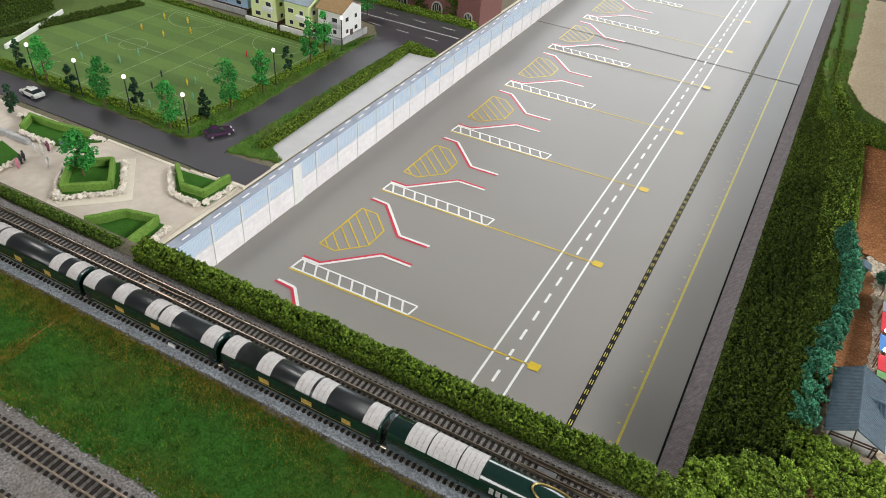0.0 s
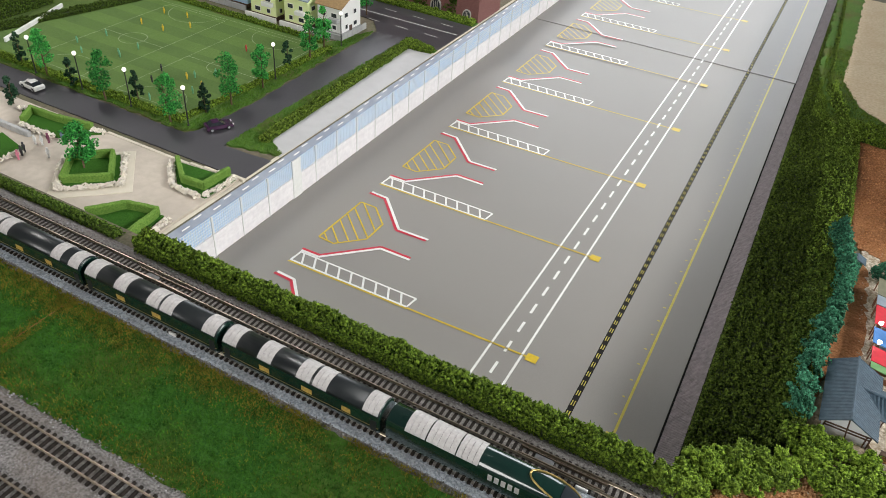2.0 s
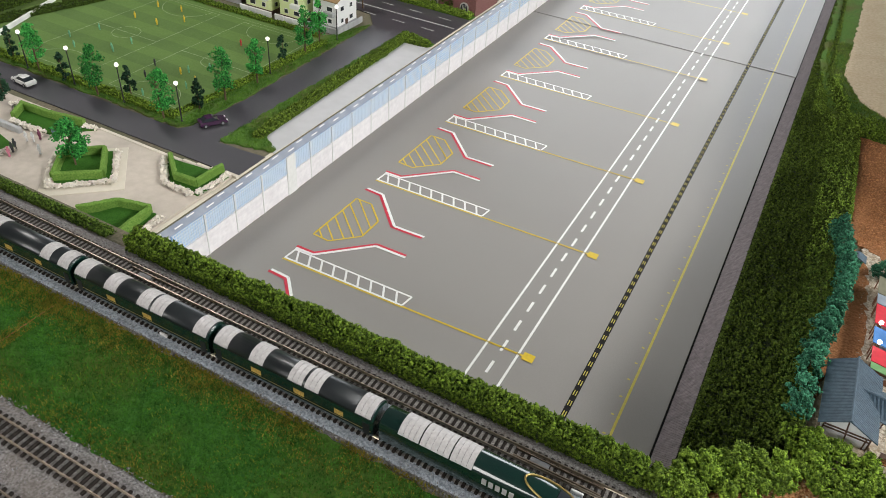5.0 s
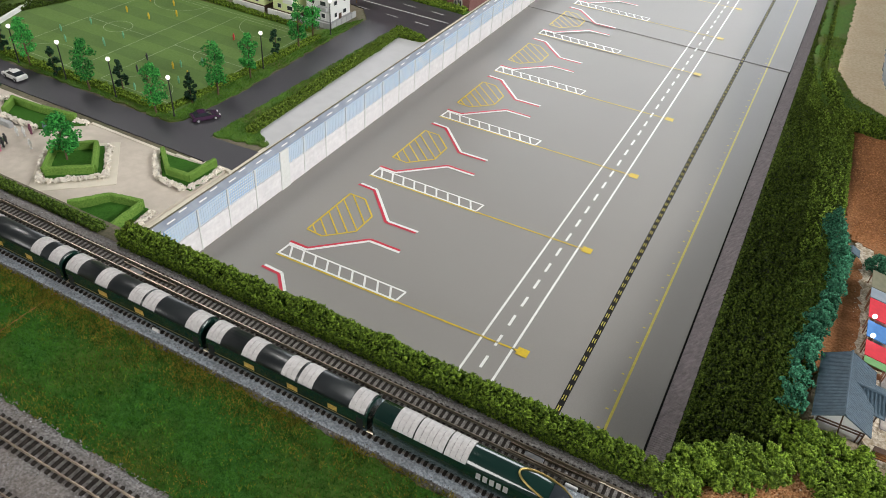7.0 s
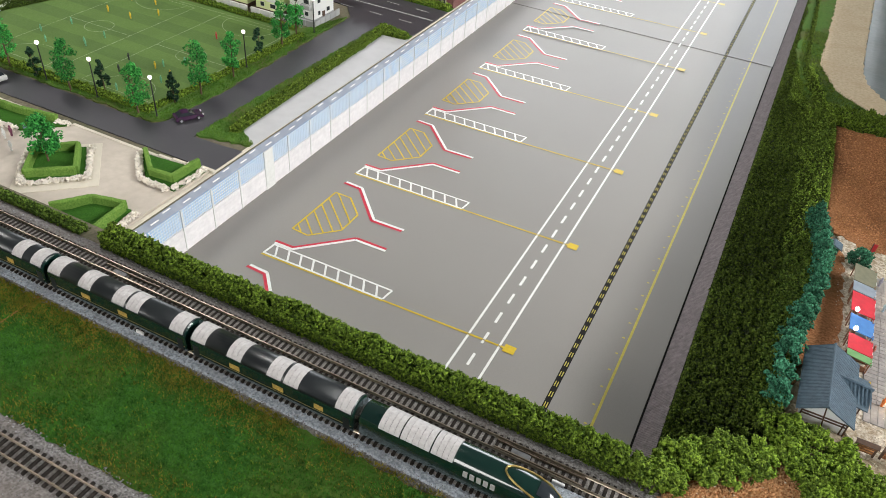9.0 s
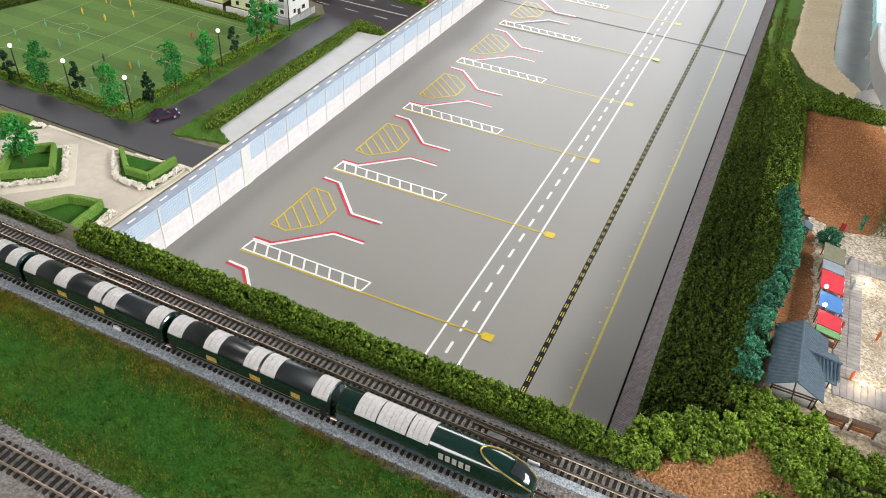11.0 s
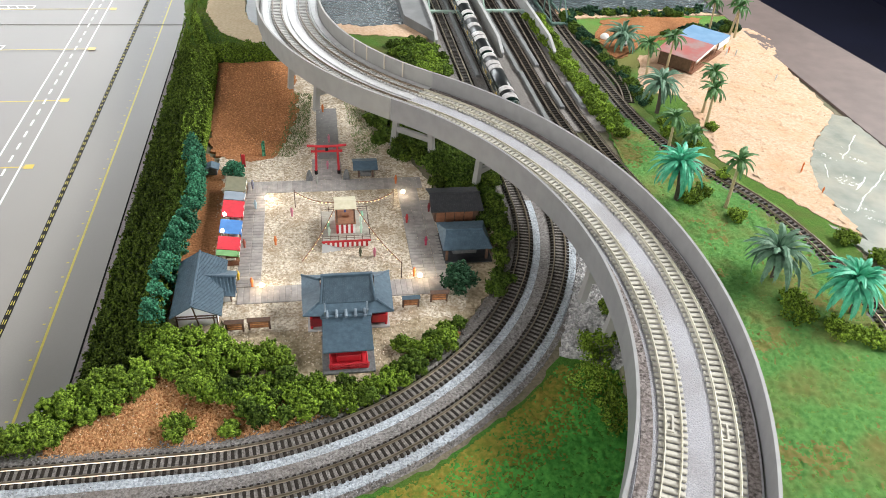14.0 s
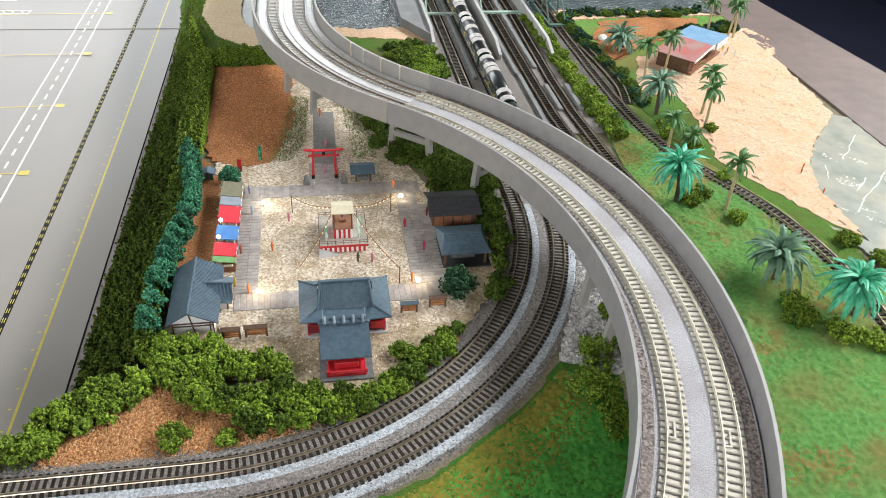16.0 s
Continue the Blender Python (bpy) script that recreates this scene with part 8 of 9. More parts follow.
# yard tracks
for pts, lab in ((((0.618, 1.6), (0.618, 0.5), (0.618, 0.24), (0.619, 0.148), (0.625, 0.05), (0.64, -0.05)), "yard track beside a concrete edge"), (((0.650, 1.6), (0.650, 0.5), (0.644, 0.24), (0.645, 0.15), (0.652, 0.05), (0.665, -0.05)), "outer yard track beside a concrete edge")):
    track(lab, [(x, y, 0) for x, y in pts], M_rail_brown, SLEEPER, step=0.0058, group="yard tracks")
for x, y0, y1 in ((0.6325, 0.28, 0.62), (0.6025, 0.26, 0.62), (0.5445, 0.25, 0.6), (0.6325, 0.156, 0.226), (0.6595, 0.156, 0.226), (0.6045, 0.1, 0.26)):
    whole("concrete_edge", Shape().box(x - 0.0028, x + 0.0028, y0, y1, 0.001, 0.0055, 0.0006), M_quay, "narrow grey concrete strip between the tracks", "platform edge", kind="structure")


def smooth_line(pts, n=8):
    """A smooth curve through points of the plan."""
    out = []
    p = [pts[0]] + list(pts) + [pts[-1]]
    for a, b, c, d in zip(p, p[1:], p[2:], p[3:]):
        for i in range(n):
            t = i / n
            out.append(tuple(0.5 * (2 * b[k] + (c[k] - a[k]) * t + (2 * a[k] - 5 * b[k] + 4 * c[k] - d[k]) * t * t + (3 * b[k] - a[k] - 3 * c[k] + d[k]) * t ** 3) for k in (0, 1)) + (0.0,))
    return out + [(*pts[-1], 0.0)]


COAST = smooth_line([(0.708, 1.5), (0.708, 0.8), (0.708, 0.444), (0.709, 0.315), (0.711, 0.206), (0.716, 0.129), (0.73, 0.05), (0.757, -0.005), (0.783, -0.06), (0.799, -0.12), (0.804, -0.18), (0.80, -0.25), (0.785, -0.34), (0.75, -0.45)])
track("single coast track on brown sleepers", COAST, M_rail_brown, SLEEPER, keep=lambda p: p.y < 0.3, bed=(0.010, 0.016), bed_material=M_ballast, step=0.0058, group="coast track")
track("short passing siding beside the coast track", smooth_line([(0.722, 0.17), (0.731, 0.22), (0.728, 0.3), (0.722, 0.36)]), M_rail_brown, SLEEPER, step=0.0058, group="coast track", lift=0.003)

# truss bridges
M_truss = mat("pale_green_truss", (0.3, 0.42, 0.36), (0.36, 0.48, 0.42), 200, 0.5)
M_truss_dark = mat("dark_green_truss", (0.07, 0.13, 0.11), (0.1, 0.17, 0.145), 200, 0.5)


def truss(x, y0, w, material, label, h=0.046, bays=6, step=0.05):
    t = thing("truss_bridge", label, "railway bridge", "truss bridges")
    for s in (-1, 1):
        xs = x + s * w / 2
        part("bottom_chord", Shape().box(xs - 0.0012, xs + 0.0012, y0, y0 + bays * step, 0.002, 0.006), material, t)
        part("top_chord", Shape().box(xs - 0.0012, xs + 0.0012, y0 + step, y0 + (bays - 1) * step, h - 0.003, h), material, t)
        for i in range(1, bays):
            part("upright", Shape().box(xs - 0.0009, xs + 0.0009, y0 + i * step - 0.0012, y0 + i * step + 0.0012, 0.006, h - 0.003), material, t)
        for i in range(bays):
            a, b = (0.004, h - 0.0015) if i % 2 == 0 else (h - 0.0015, 0.004)
            part("diagonal", Shape().tube((xs, y0 + i * step, a), (xs, y0 + (i + 1) * step, b), 0.0015, n=4), material, t)
    for i in range(1, bays):
        part("cross_strut", Shape().box(x - w / 2, x + w / 2, y0 + i * step - 0.001, y0 + i * step + 0.001, h - 0.0025, h - 0.0005), material, t)
    part("deck_edge", Shape().box(x - w / 2, x + w / 2, y0 - 0.003, y0 + 0.004, 0.0012, 0.0065), material, t)


truss(0.5435, 0.48, 0.06, M_truss, "pale green steel truss bridge over the river")
truss(0.634, 0.485, 0.066, M_truss, "pale green steel truss bridge beside the first")
truss(0.708, 0.43, 0.026, M_truss_dark, "dark green single-track truss bridge")

# parked green train on the far side of the loop
end2 = end_car(pose(CX + 0.315, 0.062, RT, 0, 0, -90), "dark green streamlined end car parked before the bridge")
for i in range(1, 5):
    pn, wd = SETS[(i + 1) % 3]
    carriage(pose(CX + 0.315, 0.062 + i * PITCH_T, RT, 0, 0, -90), pn, wd, "dark green carriage with silver roof panels before the bridge", group="carriages of the parked train")

# ---- beach hut ----
hut = thing("beach_hut", "brown wooden beach hut with a red and blue metal roof", "beach hut")
HM = Matrix.Translation((0.8656, 0.306, 0.004)) @ Matrix.Rotation(radians(-47), 4, "Z") @ Matrix.Diagonal((0.92, 1.58, 1.0, 1.0))
M_hut = mat("dark_brown_board", (0.09, 0.055, 0.03), (0.13, 0.08, 0.045), 300, 0.8, 0.3)
M_tin_red = mat("faded_red_tin", (0.38, 0.11, 0.10), (0.33, 0.17, 0.16), 60, 0.5, big=0.7, big_scale=60, c3=(0.3, 0.23, 0.22))
M_tin_blue = mat("blue_tin", (0.13, 0.26, 0.42), (0.18, 0.31, 0.47), 80, 0.5)


def local(sh):
    sh.v = [tuple(HM @ Vector(p)) for p in sh.v]
    return sh


part("back_wall", local(Shape().box(-0.026, 0.024, -0.036, -0.034, 0, 0.022)), M_hut, hut)
part("side_wall", local(Shape().box(-0.026, -0.024, -0.036, 0.03, 0, 0.022)), M_hut, hut)
part("floor_deck", local(Shape().box(-0.026, 0.03, -0.036, 0.032, 0, 0.002)), M_wood, hut)
for y in (-0.03, -0.012, 0.006, 0.024):
    part("post", local(Shape().tube((0.026, y, 0.002), (0.026, y, 0.022), 0.0008, n=6)), M_wood, hut)
part("hand_rail", local(Shape().tube((0.028, -0.034, 0.007), (0.028, 0.03, 0.007), 0.0006, n=5)), M_wood, hut)
part("counter", local(Shape().box(0.012, 0.02, -0.026, 0.012, 0.002, 0.008, 0.0004)), M_wood, hut)
sh = Shape()
slope(sh, (-0.03, -0.04, 0.0215), (0.033, -0.04, 0.0215), (0.033, 0.0, 0.0265), (-0.03, 0.0, 0.0265), 0.0008)
part("roof_slope", local(sh), M_tin_red, hut, "faded red tin roof slope")
sh = Shape()
slope(sh, (0.033, 0.04, 0.0235), (-0.03, 0.04, 0.0235), (-0.03, 0.0, 0.0265), (0.033, 0.0, 0.0265), 0.0008)
part("roof_slope", local(sh), M_tin_blue, hut, "blue tin roof slope")
part("fascia", local(Shape().add([(0.0332, -0.0405, 0.0195), (0.0332, 0.0, 0.0245), (0.0332, 0.0, 0.0272), (0.0332, -0.0405, 0.022), (0.0345, -0.0405, 0.0195), (0.0345, 0.0, 0.0245), (0.0345, 0.0, 0.0272), (0.0345, -0.0405, 0.022)], [(4, 5, 6, 7), (0, 3, 2, 1), (3, 7, 6, 2), (0, 1, 5, 4)])), M_white, hut, "white fascia board")
part("sign_panel", local(Shape().box(0.034, 0.0355, 0.008, 0.034, 0.0165, 0.025, 0.0003)), M_white, hut, "plain white sign panel")
for x, y, c in ((0.925, 0.312, WHT), (0.932, 0.32, ORG), (0.938, 0.309, WHT), (0.93, 0.33, YEL), (0.87, 0.25, WHT), (0.885, 0.262, PNK), (0.955, 0.225, WHT)):
    figure(x, y, 0.0042, c, 0.009, group="beach figures", label="tiny plain painted figure shape on the beach")
t = thing("igloo_tent", "small white dome tent on the soil", "tent")
part("dome", Shape().lathe([(0.007, 0.0), (0.0068, 0.003), (0.005, 0.006), (0.002, 0.0075), (0.0004, 0.0078)], 12, Matrix.Translation((0.762, 0.378, 0.0028))), M_white, t, "", True)
t = thing("igloo_tent", "white dome tent with a dark door", "tent")
part("dome", Shape().lathe([(0.006, 0.0), (0.0058, 0.003), (0.004, 0.0055), (0.002, 0.0068), (0.0004, 0.007)], 12, Matrix.Translation((0.786, 0.352, 0.0028))), M_white, t, "", True)
part("door_flap", Shape().box(0.7815, 0.7835, 0.3455, 0.3485, 0.0028, 0.006, 0.0004), M_black, t)

# ---- palms ----
M_frond_teal = mat("bright_teal_frond", (0.035, 0.36, 0.2), (0.11, 0.52, 0.33), 160, 0.5, rnd=0.25)
M_frond_grey = mat("grey_green_frond", (0.07, 0.17, 0.10), (0.14, 0.25, 0.17), 160, 0.6, rnd=0.25)
M_frond = mat("green_frond", (0.035, 0.12, 0.03), (0.09, 0.22, 0.06), 160, 0.6, rnd=0.3)
M_palm_trunk = mat("pale_palm_trunk", (0.4, 0.32, 0.18), (0.5, 0.42, 0.26), 500, 0.8, 0.4)
M_palm_dark = mat("dark_palm_trunk", (0.07, 0.055, 0.045), (0.11, 0.09, 0.07), 500, 0.9, 0.5)


def frond(L, w, rise, droop, seed):
    """One arching leaf: two drooping halves along a rib, with notched edges."""
    rg, sh = random.Random(seed), Shape()
    n = 14
    rib = []
    for i in range(n + 1):
        f = i / n
        rib.append(Vector((L * (f - 0.22 * f * f), 0, L * (rise * f - droop * f * f))))
    for i in range(n):
        sh.tube(rib[i], rib[i + 1], 0.0004, n=3)
        f = (i + 0.5) / n
        ww = w * (math.sin(math.pi * (0.10 + 0.86 * f)) ** 0.75)
        d = rib[i + 1] - rib[i]
        for s in (-1, 1):
            o = Vector((0, s * ww * rg.uniform(0.86, 1.08), -ww * rg.uniform(0.35, 0.55)))
            sh.add([rib[i], rib[i + 1], rib[i + 1] + o + d * 0.75, rib[i] + o * 0.86 + d * 0.25], [(0, 1, 2, 3)])
    return sh


def palm(x, y, h, L, material, trunk, label, seed, lean=(0, 0), n=14, rise=0.75, droop=0.95, thick=0.0016, w=0.24, z=0.0015):
    rg = random.Random(seed)
    t = thing("palm_tree", label, "palm tree", "palms along the coast", at=pose(x, y, z))
    sh, pts = Shape(), []
    for i in range(9):
        f = i / 8
        pts.append(Vector((lean[0] * f * f, lean[1] * f * f, h * f)))
    for i in range(8):
        r = thick * (1.15 - 0.4 * i / 8)
        sh.tube(pts[i], pts[i + 1], r * 1.06, r * 0.92, 8)
    part("trunk", sh, trunk, t)
    me = [frond(L, L * w, rise, droop, seed * 7 + k).mesh("frond", material) for k in range(2)] + [frond(L * 0.85, L * w * 0.9, rise + 0.4, droop * 0.8, seed * 7 + 3).mesh("frond", material)]
    for i in range(n):
        ob = new("frond", me[2] if i % 3 == 2 else me[i % 2])
        ob.parent = t
        tilt = -0.95 + 1.5 * (i + 0.5) / n + rg.uniform(-0.2, 0.2)
        ob.matrix_local = Matrix.Translation(pts[-1]) @ Matrix.Rotation(i * 2.39996 + rg.uniform(-0.2, 0.2), 4, "Z") @ Matrix.Rotation(tilt, 4, "Y") @ Matrix.Scale(rg.uniform(0.85, 1.12), 4)
    return t


palm(0.695, -0.047, 0.040, 0.034, M_frond_teal, M_palm_dark, "stout palm with bright teal-green fronds", 1, (-0.007, 0), 58, 0.75, 1.05, 0.0026, 0.095)
palm(0.780, -0.226, 0.033, 0.035, M_frond_teal, M_palm_dark, "stout low palm with bright teal-green fronds", 2, (-0.012, 0), 58, 0.75, 1.05, 0.0026, 0.095)
palm(0.733, -0.176, 0.028, 0.036, M_frond_grey, M_palm_dark, "stout low palm with grey-green fronds", 3, (-0.005, 0), 46, 0.7, 1.0, 0.0026, 0.095)
palm(0.750, 0.142, 0.038, 0.034, M_frond_grey, M_palm_dark, "stout palm with grey-green fronds", 4, (-0.004, 0), 46, 0.65, 1.0, 0.0024, 0.095)
palm(0.772, 0.335, 0.020, 0.036, M_frond_grey, M_palm_dark, "low grey-green palm behind the hut", 5, (0, 0), 46, 0.65, 1.0, 0.0024, 0.095)
for i, (x, y, h, lx) in enumerate(((0.740, -0.066, 0.056, -0.002), (0.772, 0.238, 0.05, -0.006), (0.812, 0.263, 0.049, 0.0), (0.728, 0.054, 0.04, -0.002), (0.796, 0.103, 0.050, -0.002), (0.809, 0.139, 0.054, 0.0), (0.759, 0.062, 0.014, 0.0), (0.941, 0.404, 0.048, -0.003), (0.972, 0.380, 0.06, -0.012), (0.957, 0.370, 0.052, 0.004))):
    palm(x, y, h, 0.0215, M_frond, M_palm_trunk, "slim palm with a pale trunk and green fronds", 20 + i, (lx, 0), 22, 0.55, 0.95, 0.0017, 0.13)

# ---- bushes on this side ----
bushes([(0.661, 0.46), (0.684, 0.46), (0.682, 0.32), (0.685, 0.22), (0.69, 0.12), (0.684, 0.075), (0.668, 0.11), (0.666, 0.23), (0.668, 0.33)], 0.0085, 0.0085, 0.012, (M_leaf_light, M_leaf), "light green bushes between the yard and the coast track", 70)
bushes([(0.722, 0.44), (0.732, 0.47), (0.82, 0.472), (0.90, 0.468), (0.97, 0.484), (0.97, 0.494), (0.89, 0.48), (0.81, 0.484), (0.728, 0.482), (0.716, 0.45)], 0.0085, 0.0085, 0.011, (M_leaf_dark, M_leaf_tiny), "dark bushes behind the soil field", 71)
bushes([(0.719, 0.45), (0.732, 0.44), (0.739, 0.33), (0.75, 0.26), (0.748, 0.17), (0.738, 0.16), (0.739, 0.23), (0.735, 0.3), (0.722, 0.38)], 0.0085, 0.0078, 0.010, (M_leaf_dark, M_leaf_tiny), "dark bushes along the coast track", 72)
bushes([(0.87, 0.372), (0.99, 0.405), (0.985, 0.43), (0.93, 0.425), (0.86, 0.39)], 0.0095, 0.0085, 0.011, (M_leaf_dark, M_leaf_tiny), "dark scrub behind the beach hut", 73)
bushes([(0.45, 0.29), (0.50, 0.25), (0.512, 0.255), (0.503, 0.345), (0.47, 0.375), (0.44, 0.35)], 0.008, 0.008, 0.009, (M_leaf, M_leaf_dark), "green bushes between the viaduct and the quay", 74)
for i, (x, y, r, n) in enumerate(((0.728, -0.225, 0.018, 26), (0.755, -0.248, 0.016, 22), (0.775, -0.262, 0.014, 18), (0.735, -0.205, 0.012, 14), (0.742, -0.085, 0.011, 14), (0.725, -0.038, 0.011, 12), (0.708, -0.05, 0.012, 12), (0.835, -0.13, 0.012, 14), (0.852, -0.16, 0.012, 14), (0.8, 0.095, 0.008, 8), (0.758, 0.05, 0.01, 10), (0.763, -0.01, 0.008, 8), (0.738, 0.085, 0.009, 12), (0.745, 0.11, 0.009, 12))):
    bush(x, y, r * 0.95, 0.013, M_leaf_light if i % 3 else M_leaf, "low loose green bush on the turf", 90 + i)
for i, (x, y, r, n, h) in enumerate(((0.529, -0.285, 0.02, 42, 0.022), (0.536, -0.315, 0.018, 34, 0.02), (0.541, -0.248, 0.016, 26, 0.016), (0.567, -0.205, 0.009, 12, 0.012), (0.566, -0.242, 0.012, 18, 0.014))):
    bush(x, y, r, h, M_leaf_light, "dense green bush under the viaduct", 120 + i)
for a in (209.0, 213.5, 219.0, 224.0):
    q = V2 + (RW - 0.0352) * Vector((math.cos(radians(a)), math.sin(radians(a))))
    whole("parapet_joint", Shape().box(-0.0011, 0.0002, -0.0006, 0.0006, VZ + 0.003, VZ + 0.0192, 0.0, Matrix.Translation((q.x, q.y, 0)) @ Matrix.Rotation(radians(a), 4, "Z")), M_paving_light, "pale joint strip on the viaduct parapet", "joint strip", group="parapet joints")
patch("scrub_ground", [(0.352, 0.27), (0.372, 0.235), (0.415, 0.19), (0.455, 0.145), (0.497, 0.12), (0.4975, 0.25), (0.503, 0.345), (0.49, 0.384), (0.40, 0.398), (0.335, 0.408)], 0.0, 0.0022, M_verge, "olive green scrub ground between the viaduct and the yard", "scrub", 64, 0.002)


# ---- houses and the brick building beyond the pitch ----
M_cream = mat("cream_wall", (0.72, 0.8, 0.4), (0.78, 0.84, 0.46), 60, 0.7, 0.1, 400)
M_wall_blue = mat("pale_blue_wall", (0.34, 0.5, 0.68), (0.39, 0.55, 0.72), 60, 0.7)
M_roof_brown = mat("brown_roof", (0.24, 0.15, 0.06), (0.3, 0.19, 0.08), 300, 0.7, 0.3)
M_roof_slate = mat("slate_blue_roof", (0.2, 0.25, 0.3), (0.25, 0.3, 0.35), 300, 0.6, 0.3)
M_pane = mat("dark_house_window", (0.025, 0.03, 0.035), (0.05, 0.055, 0.06), 200, 0.12)
M_brickred = mat("dark_red_brick", (0.16, 0.065, 0.06), (0.22, 0.1, 0.09), 700, 0.85, 0.5, 900, rnd=0.3)


def house(x0, x1, y0, y1, h, wall, roof, label, seed, gable_x=True, base=M_wall_white):
    rg = random.Random(seed)
    z = LEFT + 0.002
    t = thing("house", label, "house", "houses behind the pitch")
    part("wall", Shape().box(x0, x1, y0, y1, z, z + h), wall, t)
    part("plinth", Shape().box(x0 - 0.0006, x1 + 0.0006, y0 - 0.0006, y1 + 0.0006, z, z + 0.006), M_timber if base is M_wall_white else base, t)
    xm, ym = (x0 + x1) / 2, (y0 + y1) / 2
    r = 0.011
    for s in (-1, 1):
        sh = Shape()
        if gable_x:
            slope(sh, (x0 - 0.003, ym, z + h + r), (x1 + 0.003, ym, z + h + r), (x1 + 0.003, ym + s * (y1 - y0 + 0.006) / 2, z + h - 0.001), (x0 - 0.003, ym + s * (y1 - y0 + 0.006) / 2, z + h - 0.001), 0.001)
        else:
            slope(sh, (xm, y0 - 0.003, z + h + r), (xm, y1 + 0.003, z + h + r), (xm + s * (x1 - x0 + 0.006) / 2, y1 + 0.003, z + h - 0.001), (xm + s * (x1 - x0 + 0.006) / 2, y0 - 0.003, z + h - 0.001), 0.001)
        part("roof", sh, roof, t)
    gb = [(x0, y0, z + h), (x0, y1, z + h), (x0, ym, z + h + r - 0.0006), (x1, y0, z + h), (x1, y1, z + h), (x1, ym, z + h + r - 0.0006)] if gable_x else [(x0, y0, z + h), (x1, y0, z + h), (xm, y0, z + h + r - 0.0006), (x0, y1, z + h), (x1, y1, z + h), (xm, y1, z + h + r - 0.0006)]
    part("gable", Shape().add(gb[:3], [(0, 1, 2)]), wall, t)
    part("gable", Shape().add(gb[3:], [(0, 2, 1)]), wall, t)

    def win(cx, cy, cz, w, hh, facing):
        if facing == "y":
            o = part("window", Shape().box(cx - w / 2 - 0.0006, cx + w / 2 + 0.0006, cy - 0.0008, cy + 0.0004, cz - hh / 2 - 0.0006, cz + hh / 2 + 0.0006, 0.0002), M_wall_white, t)
            part("pane", Shape().box(cx - w / 2, cx + w / 2, cy - 0.0012, cy - 0.0007, cz - hh / 2, cz + hh / 2), M_pane, o)
        else:
            o = part("window", Shape().box(cx - 0.0004, cx + 0.0008, cy - w / 2 - 0.0006, cy + w / 2 + 0.0006, cz - hh / 2 - 0.0006, cz + hh / 2 + 0.0006, 0.0002), M_wall_white, t)
            part("pane", Shape().box(cx + 0.0007, cx + 0.0012, cy - w / 2, cy + w / 2, cz - hh / 2, cz + hh / 2), M_pane, o)
    for k, zz in enumerate((z + 0.013, z + 0.03)):
        for i in range(2):
            win(x0 + (x1 - x0) * (0.28 + 0.44 * i), y0, zz, 0.0085 if (i + k + seed) % 2 else 0.0055, 0.0055, "y")
            win(x1, y0 + (y1 - y0) * (0.25 + 0.45 * i), zz, 0.0065 if (i + k) % 2 else 0.0045, 0.0055, "x")
    part("balcony", Shape().box(x0 + (x1 - x0) * 0.52, x0 + (x1 - x0) * 0.92, y0 - 0.006, y0 + 0.0002, z + 0.0205, z + 0.0265, 0.0005), base, t)
    part("door", Shape().box(x1 - 0.0002, x1 + 0.0008, y0 + (y1 - y0) * 0.42, y0 + (y1 - y0) * 0.42 + 0.006, z, z + 0.0125), M_timber, t)
    return t


house(-0.508, -0.468, 0.213, 0.262, 0.043, M_wall_white, M_roof_brown, "white two-storey house with a brown gabled roof", 1, gable_x=True, base=M_concrete)
house(-0.562, -0.52, 0.206, 0.255, 0.044, M_cream, M_roof_slate, "cream two-storey house with a slate blue roof", 2)
house(-0.624, -0.578, 0.206, 0.25, 0.044, M_cream, M_wall_white, "cream two-storey house with a white parapet", 3)
house(-0.705, -0.645, 0.222, 0.265, 0.041, M_wall_blue, M_roof_slate, "pale blue two-storey house behind the pitch", 4)
house(-0.79, -0.73, 0.225, 0.268, 0.041, M_wall_blue, M_roof_slate, "pale blue two-storey house beside its twin", 5)
house(-0.875, -0.82, 0.225, 0.268, 0.04, M_wall_white, M_roof_slate, "white two-storey house at the row's end", 6)
for x0, x1, y, lab in ((-0.515, -0.462, 0.2045, "grey garden wall before the white house"), (-0.566, -0.516, 0.1985, "white garden wall before the cream house"), (-0.63, -0.572, 0.1985, "white garden wall before the second cream house"), (-0.80, -0.64, 0.213, "grey garden wall before the blue houses")):
    t = thing("garden_wall", lab, "garden wall", "garden walls")
    n = int((x1 - x0) / 0.0125)
    for i in range(n):
        part("block", Shape().box(x0 + i * (x1 - x0) / n, x0 + (i + 0.97) * (x1 - x0) / n, y - 0.0012, y + 0.0012, LEFT + 0.001, LEFT + 0.0095, 0.0004), M_concrete if "grey" in lab else M_wall_white, t)
t = thing("garden_wall", "grey garden wall along the white house", "garden wall", "garden walls")
for i in range(5):
    part("block", Shape().box(-0.4635, -0.4611, 0.206 + i * 0.0125, 0.2181 + i * 0.0125, LEFT + 0.001, LEFT + 0.0095, 0.0004), M_concrete, t)

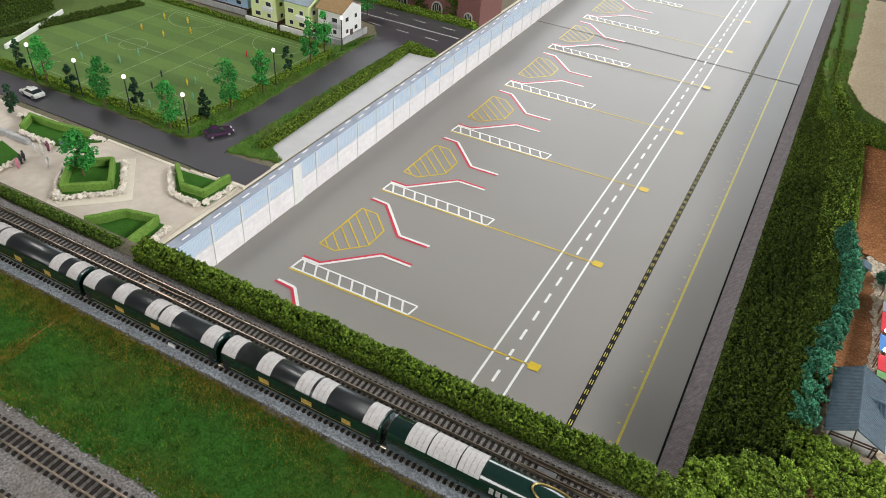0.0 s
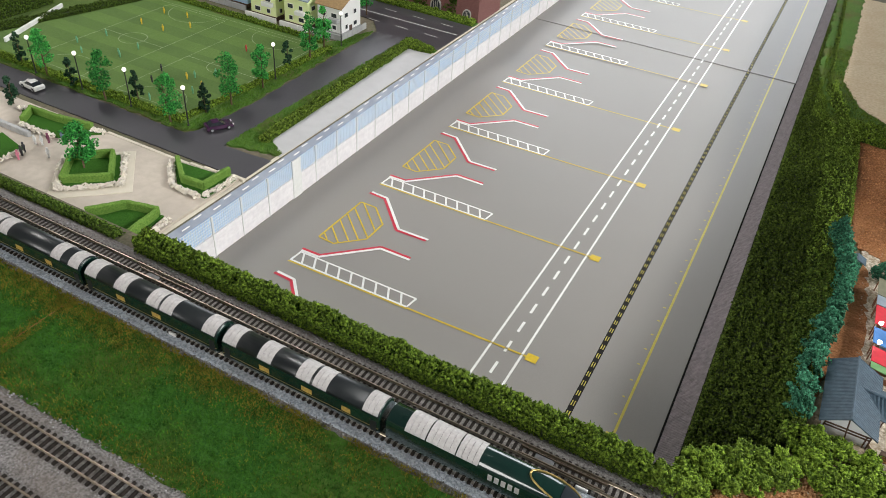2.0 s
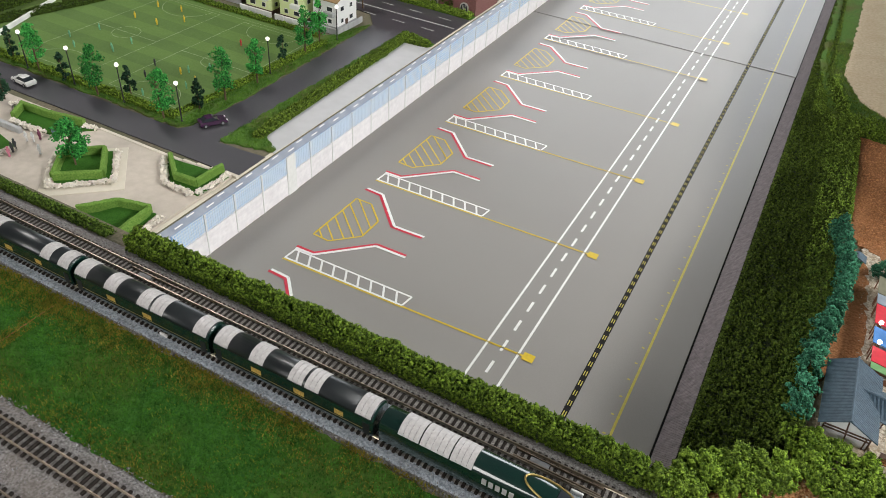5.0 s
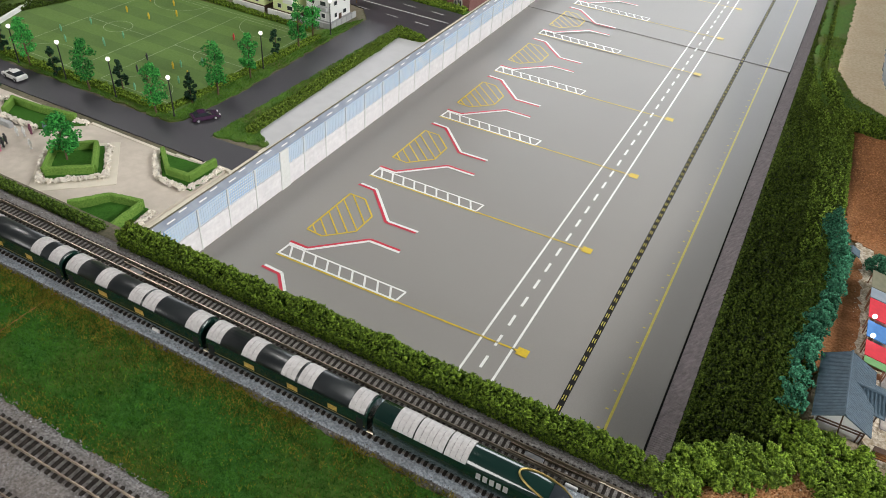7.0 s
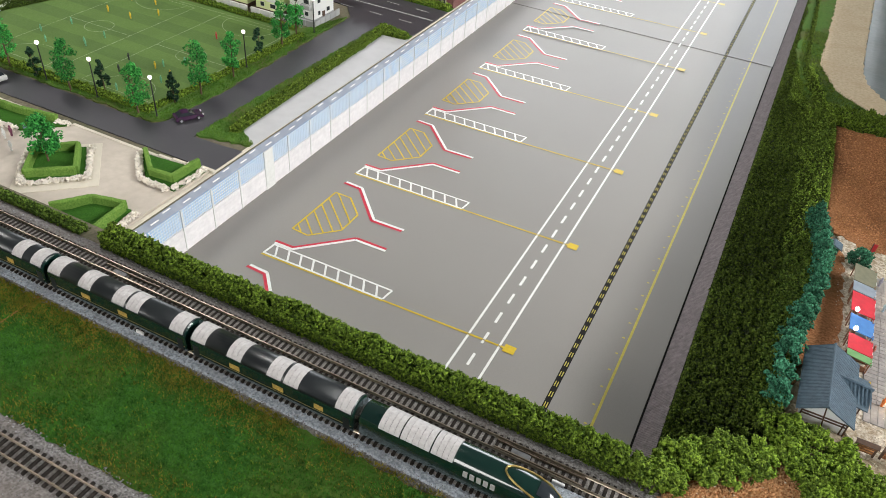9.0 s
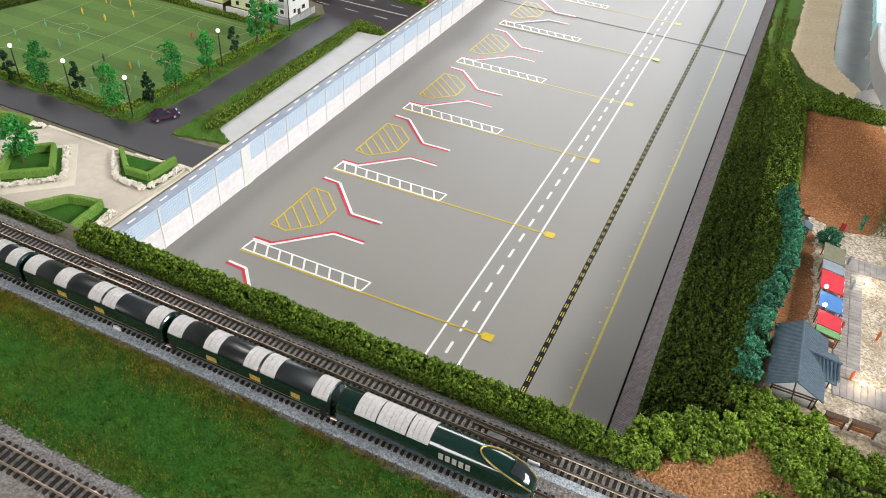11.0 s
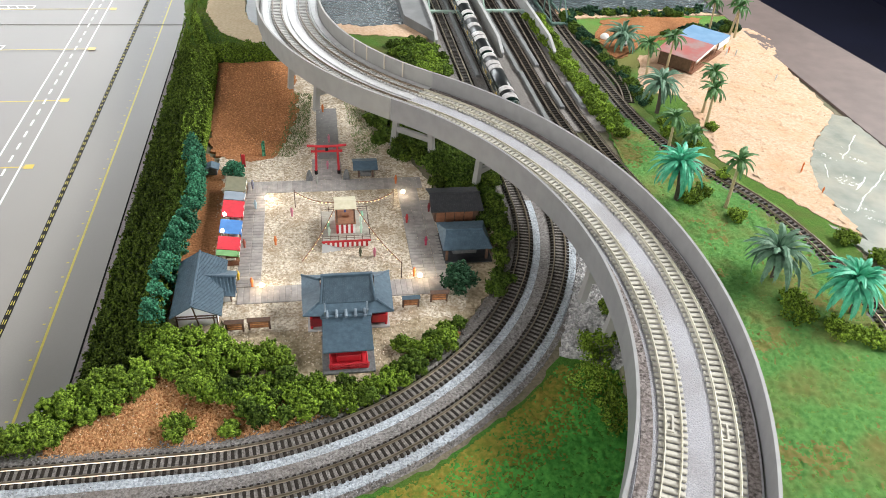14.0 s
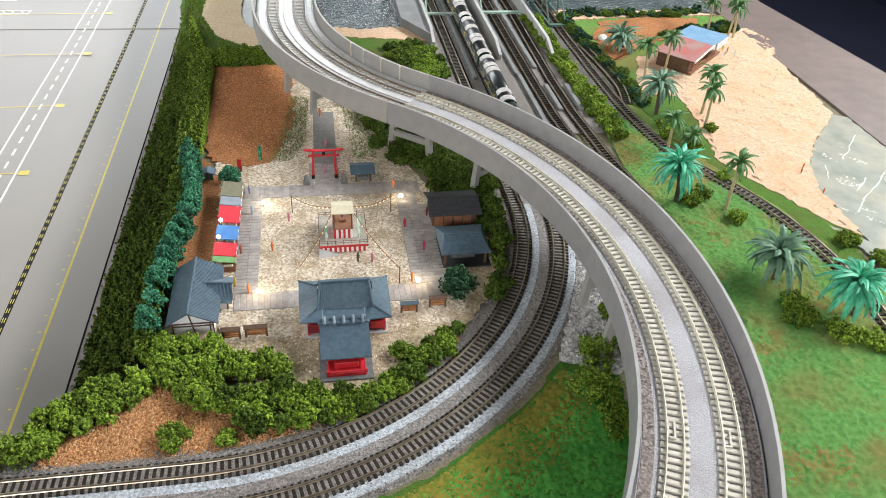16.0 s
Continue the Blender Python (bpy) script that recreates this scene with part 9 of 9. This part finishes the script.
brick_b = thing("brick_building", "long dark red brick building with arched windows and ivy", "brick building")
part("wall", Shape().box(-0.75, -0.39, 0.397, 0.47, LEFT, 0.06), M_brickred, brick_b)
part("tower_wall", Shape().box(-0.375, -0.337, 0.389, 0.47, LEFT, 0.065), M_brickred, brick_b, "projecting brick corner")
part("wall", Shape().box(-0.391, -0.374, 0.397, 0.47, LEFT, 0.06), M_brickred, brick_b)


def arch_window(x, y, w=0.0105, z0=LEFT + 0.004, h=0.008):
    pts = [(-w, 0), (w, 0), (w, h)] + [(w * math.cos(a), h + w * math.sin(a)) for a in (0.35, 0.7, 1.05, 1.4, 1.75, 2.1, 2.45, 2.8)] + [(-w, h)]
    k = len(pts)
    o = part("arched_window", Shape().add([(x + px * 1.18, y - 0.0016, z0 + pz * 1.12) for px, pz in pts] + [(x + px * 1.18, y + 0.001, z0 + pz * 1.12) for px, pz in pts], [tuple(range(k - 1, -1, -1))] + [(i, (i + 1) % k, k + (i + 1) % k, k + i) for i in range(k)]), M_arch, brick_b, "grey stone arch")
    part("pane", Shape().add([(x + px * 0.92, y - 0.0021, z0 + 0.0006 + pz * 0.94) for px, pz in pts] + [(x + px * 0.92, y - 0.001, z0 + 0.0006 + pz * 0.94) for px, pz in pts], [tuple(range(k - 1, -1, -1))] + [(i, (i + 1) % k, k + (i + 1) % k, k + i) for i in range(k)]), M_pane, o)
    for dx in (-0.4, 0.0, 0.4):
        part("bar", Shape().box(x + dx * w - 0.0003, x + dx * w + 0.0003, y - 0.0027, y - 0.0019, z0, z0 + h + w * 0.75), M_arch, o)


for x in (-0.415, -0.478, -0.541, -0.604):
    arch_window(x, 0.397, 0.008)
arch_window(-0.356, 0.389, 0.006)
rg = random.Random(17)
for x, w in ((-0.445, 0.014), (-0.384, 0.012), (-0.51, 0.014), (-0.575, 0.012)):
    cs = [(x + rg.gauss(0, w * 0.45), 0.3945 + rg.uniform(-0.003, 0.001), LEFT + rg.uniform(0.0, 0.045), 0.0035) for _ in range(60)]
    t = thing("ivy", "dark ivy climbing the brick wall", "ivy", "ivy on the brick building")
    tagged(part("leaves", foliage(rg, cs, 0.0017, 14), M_leaf_dark, t), kind="stuff")
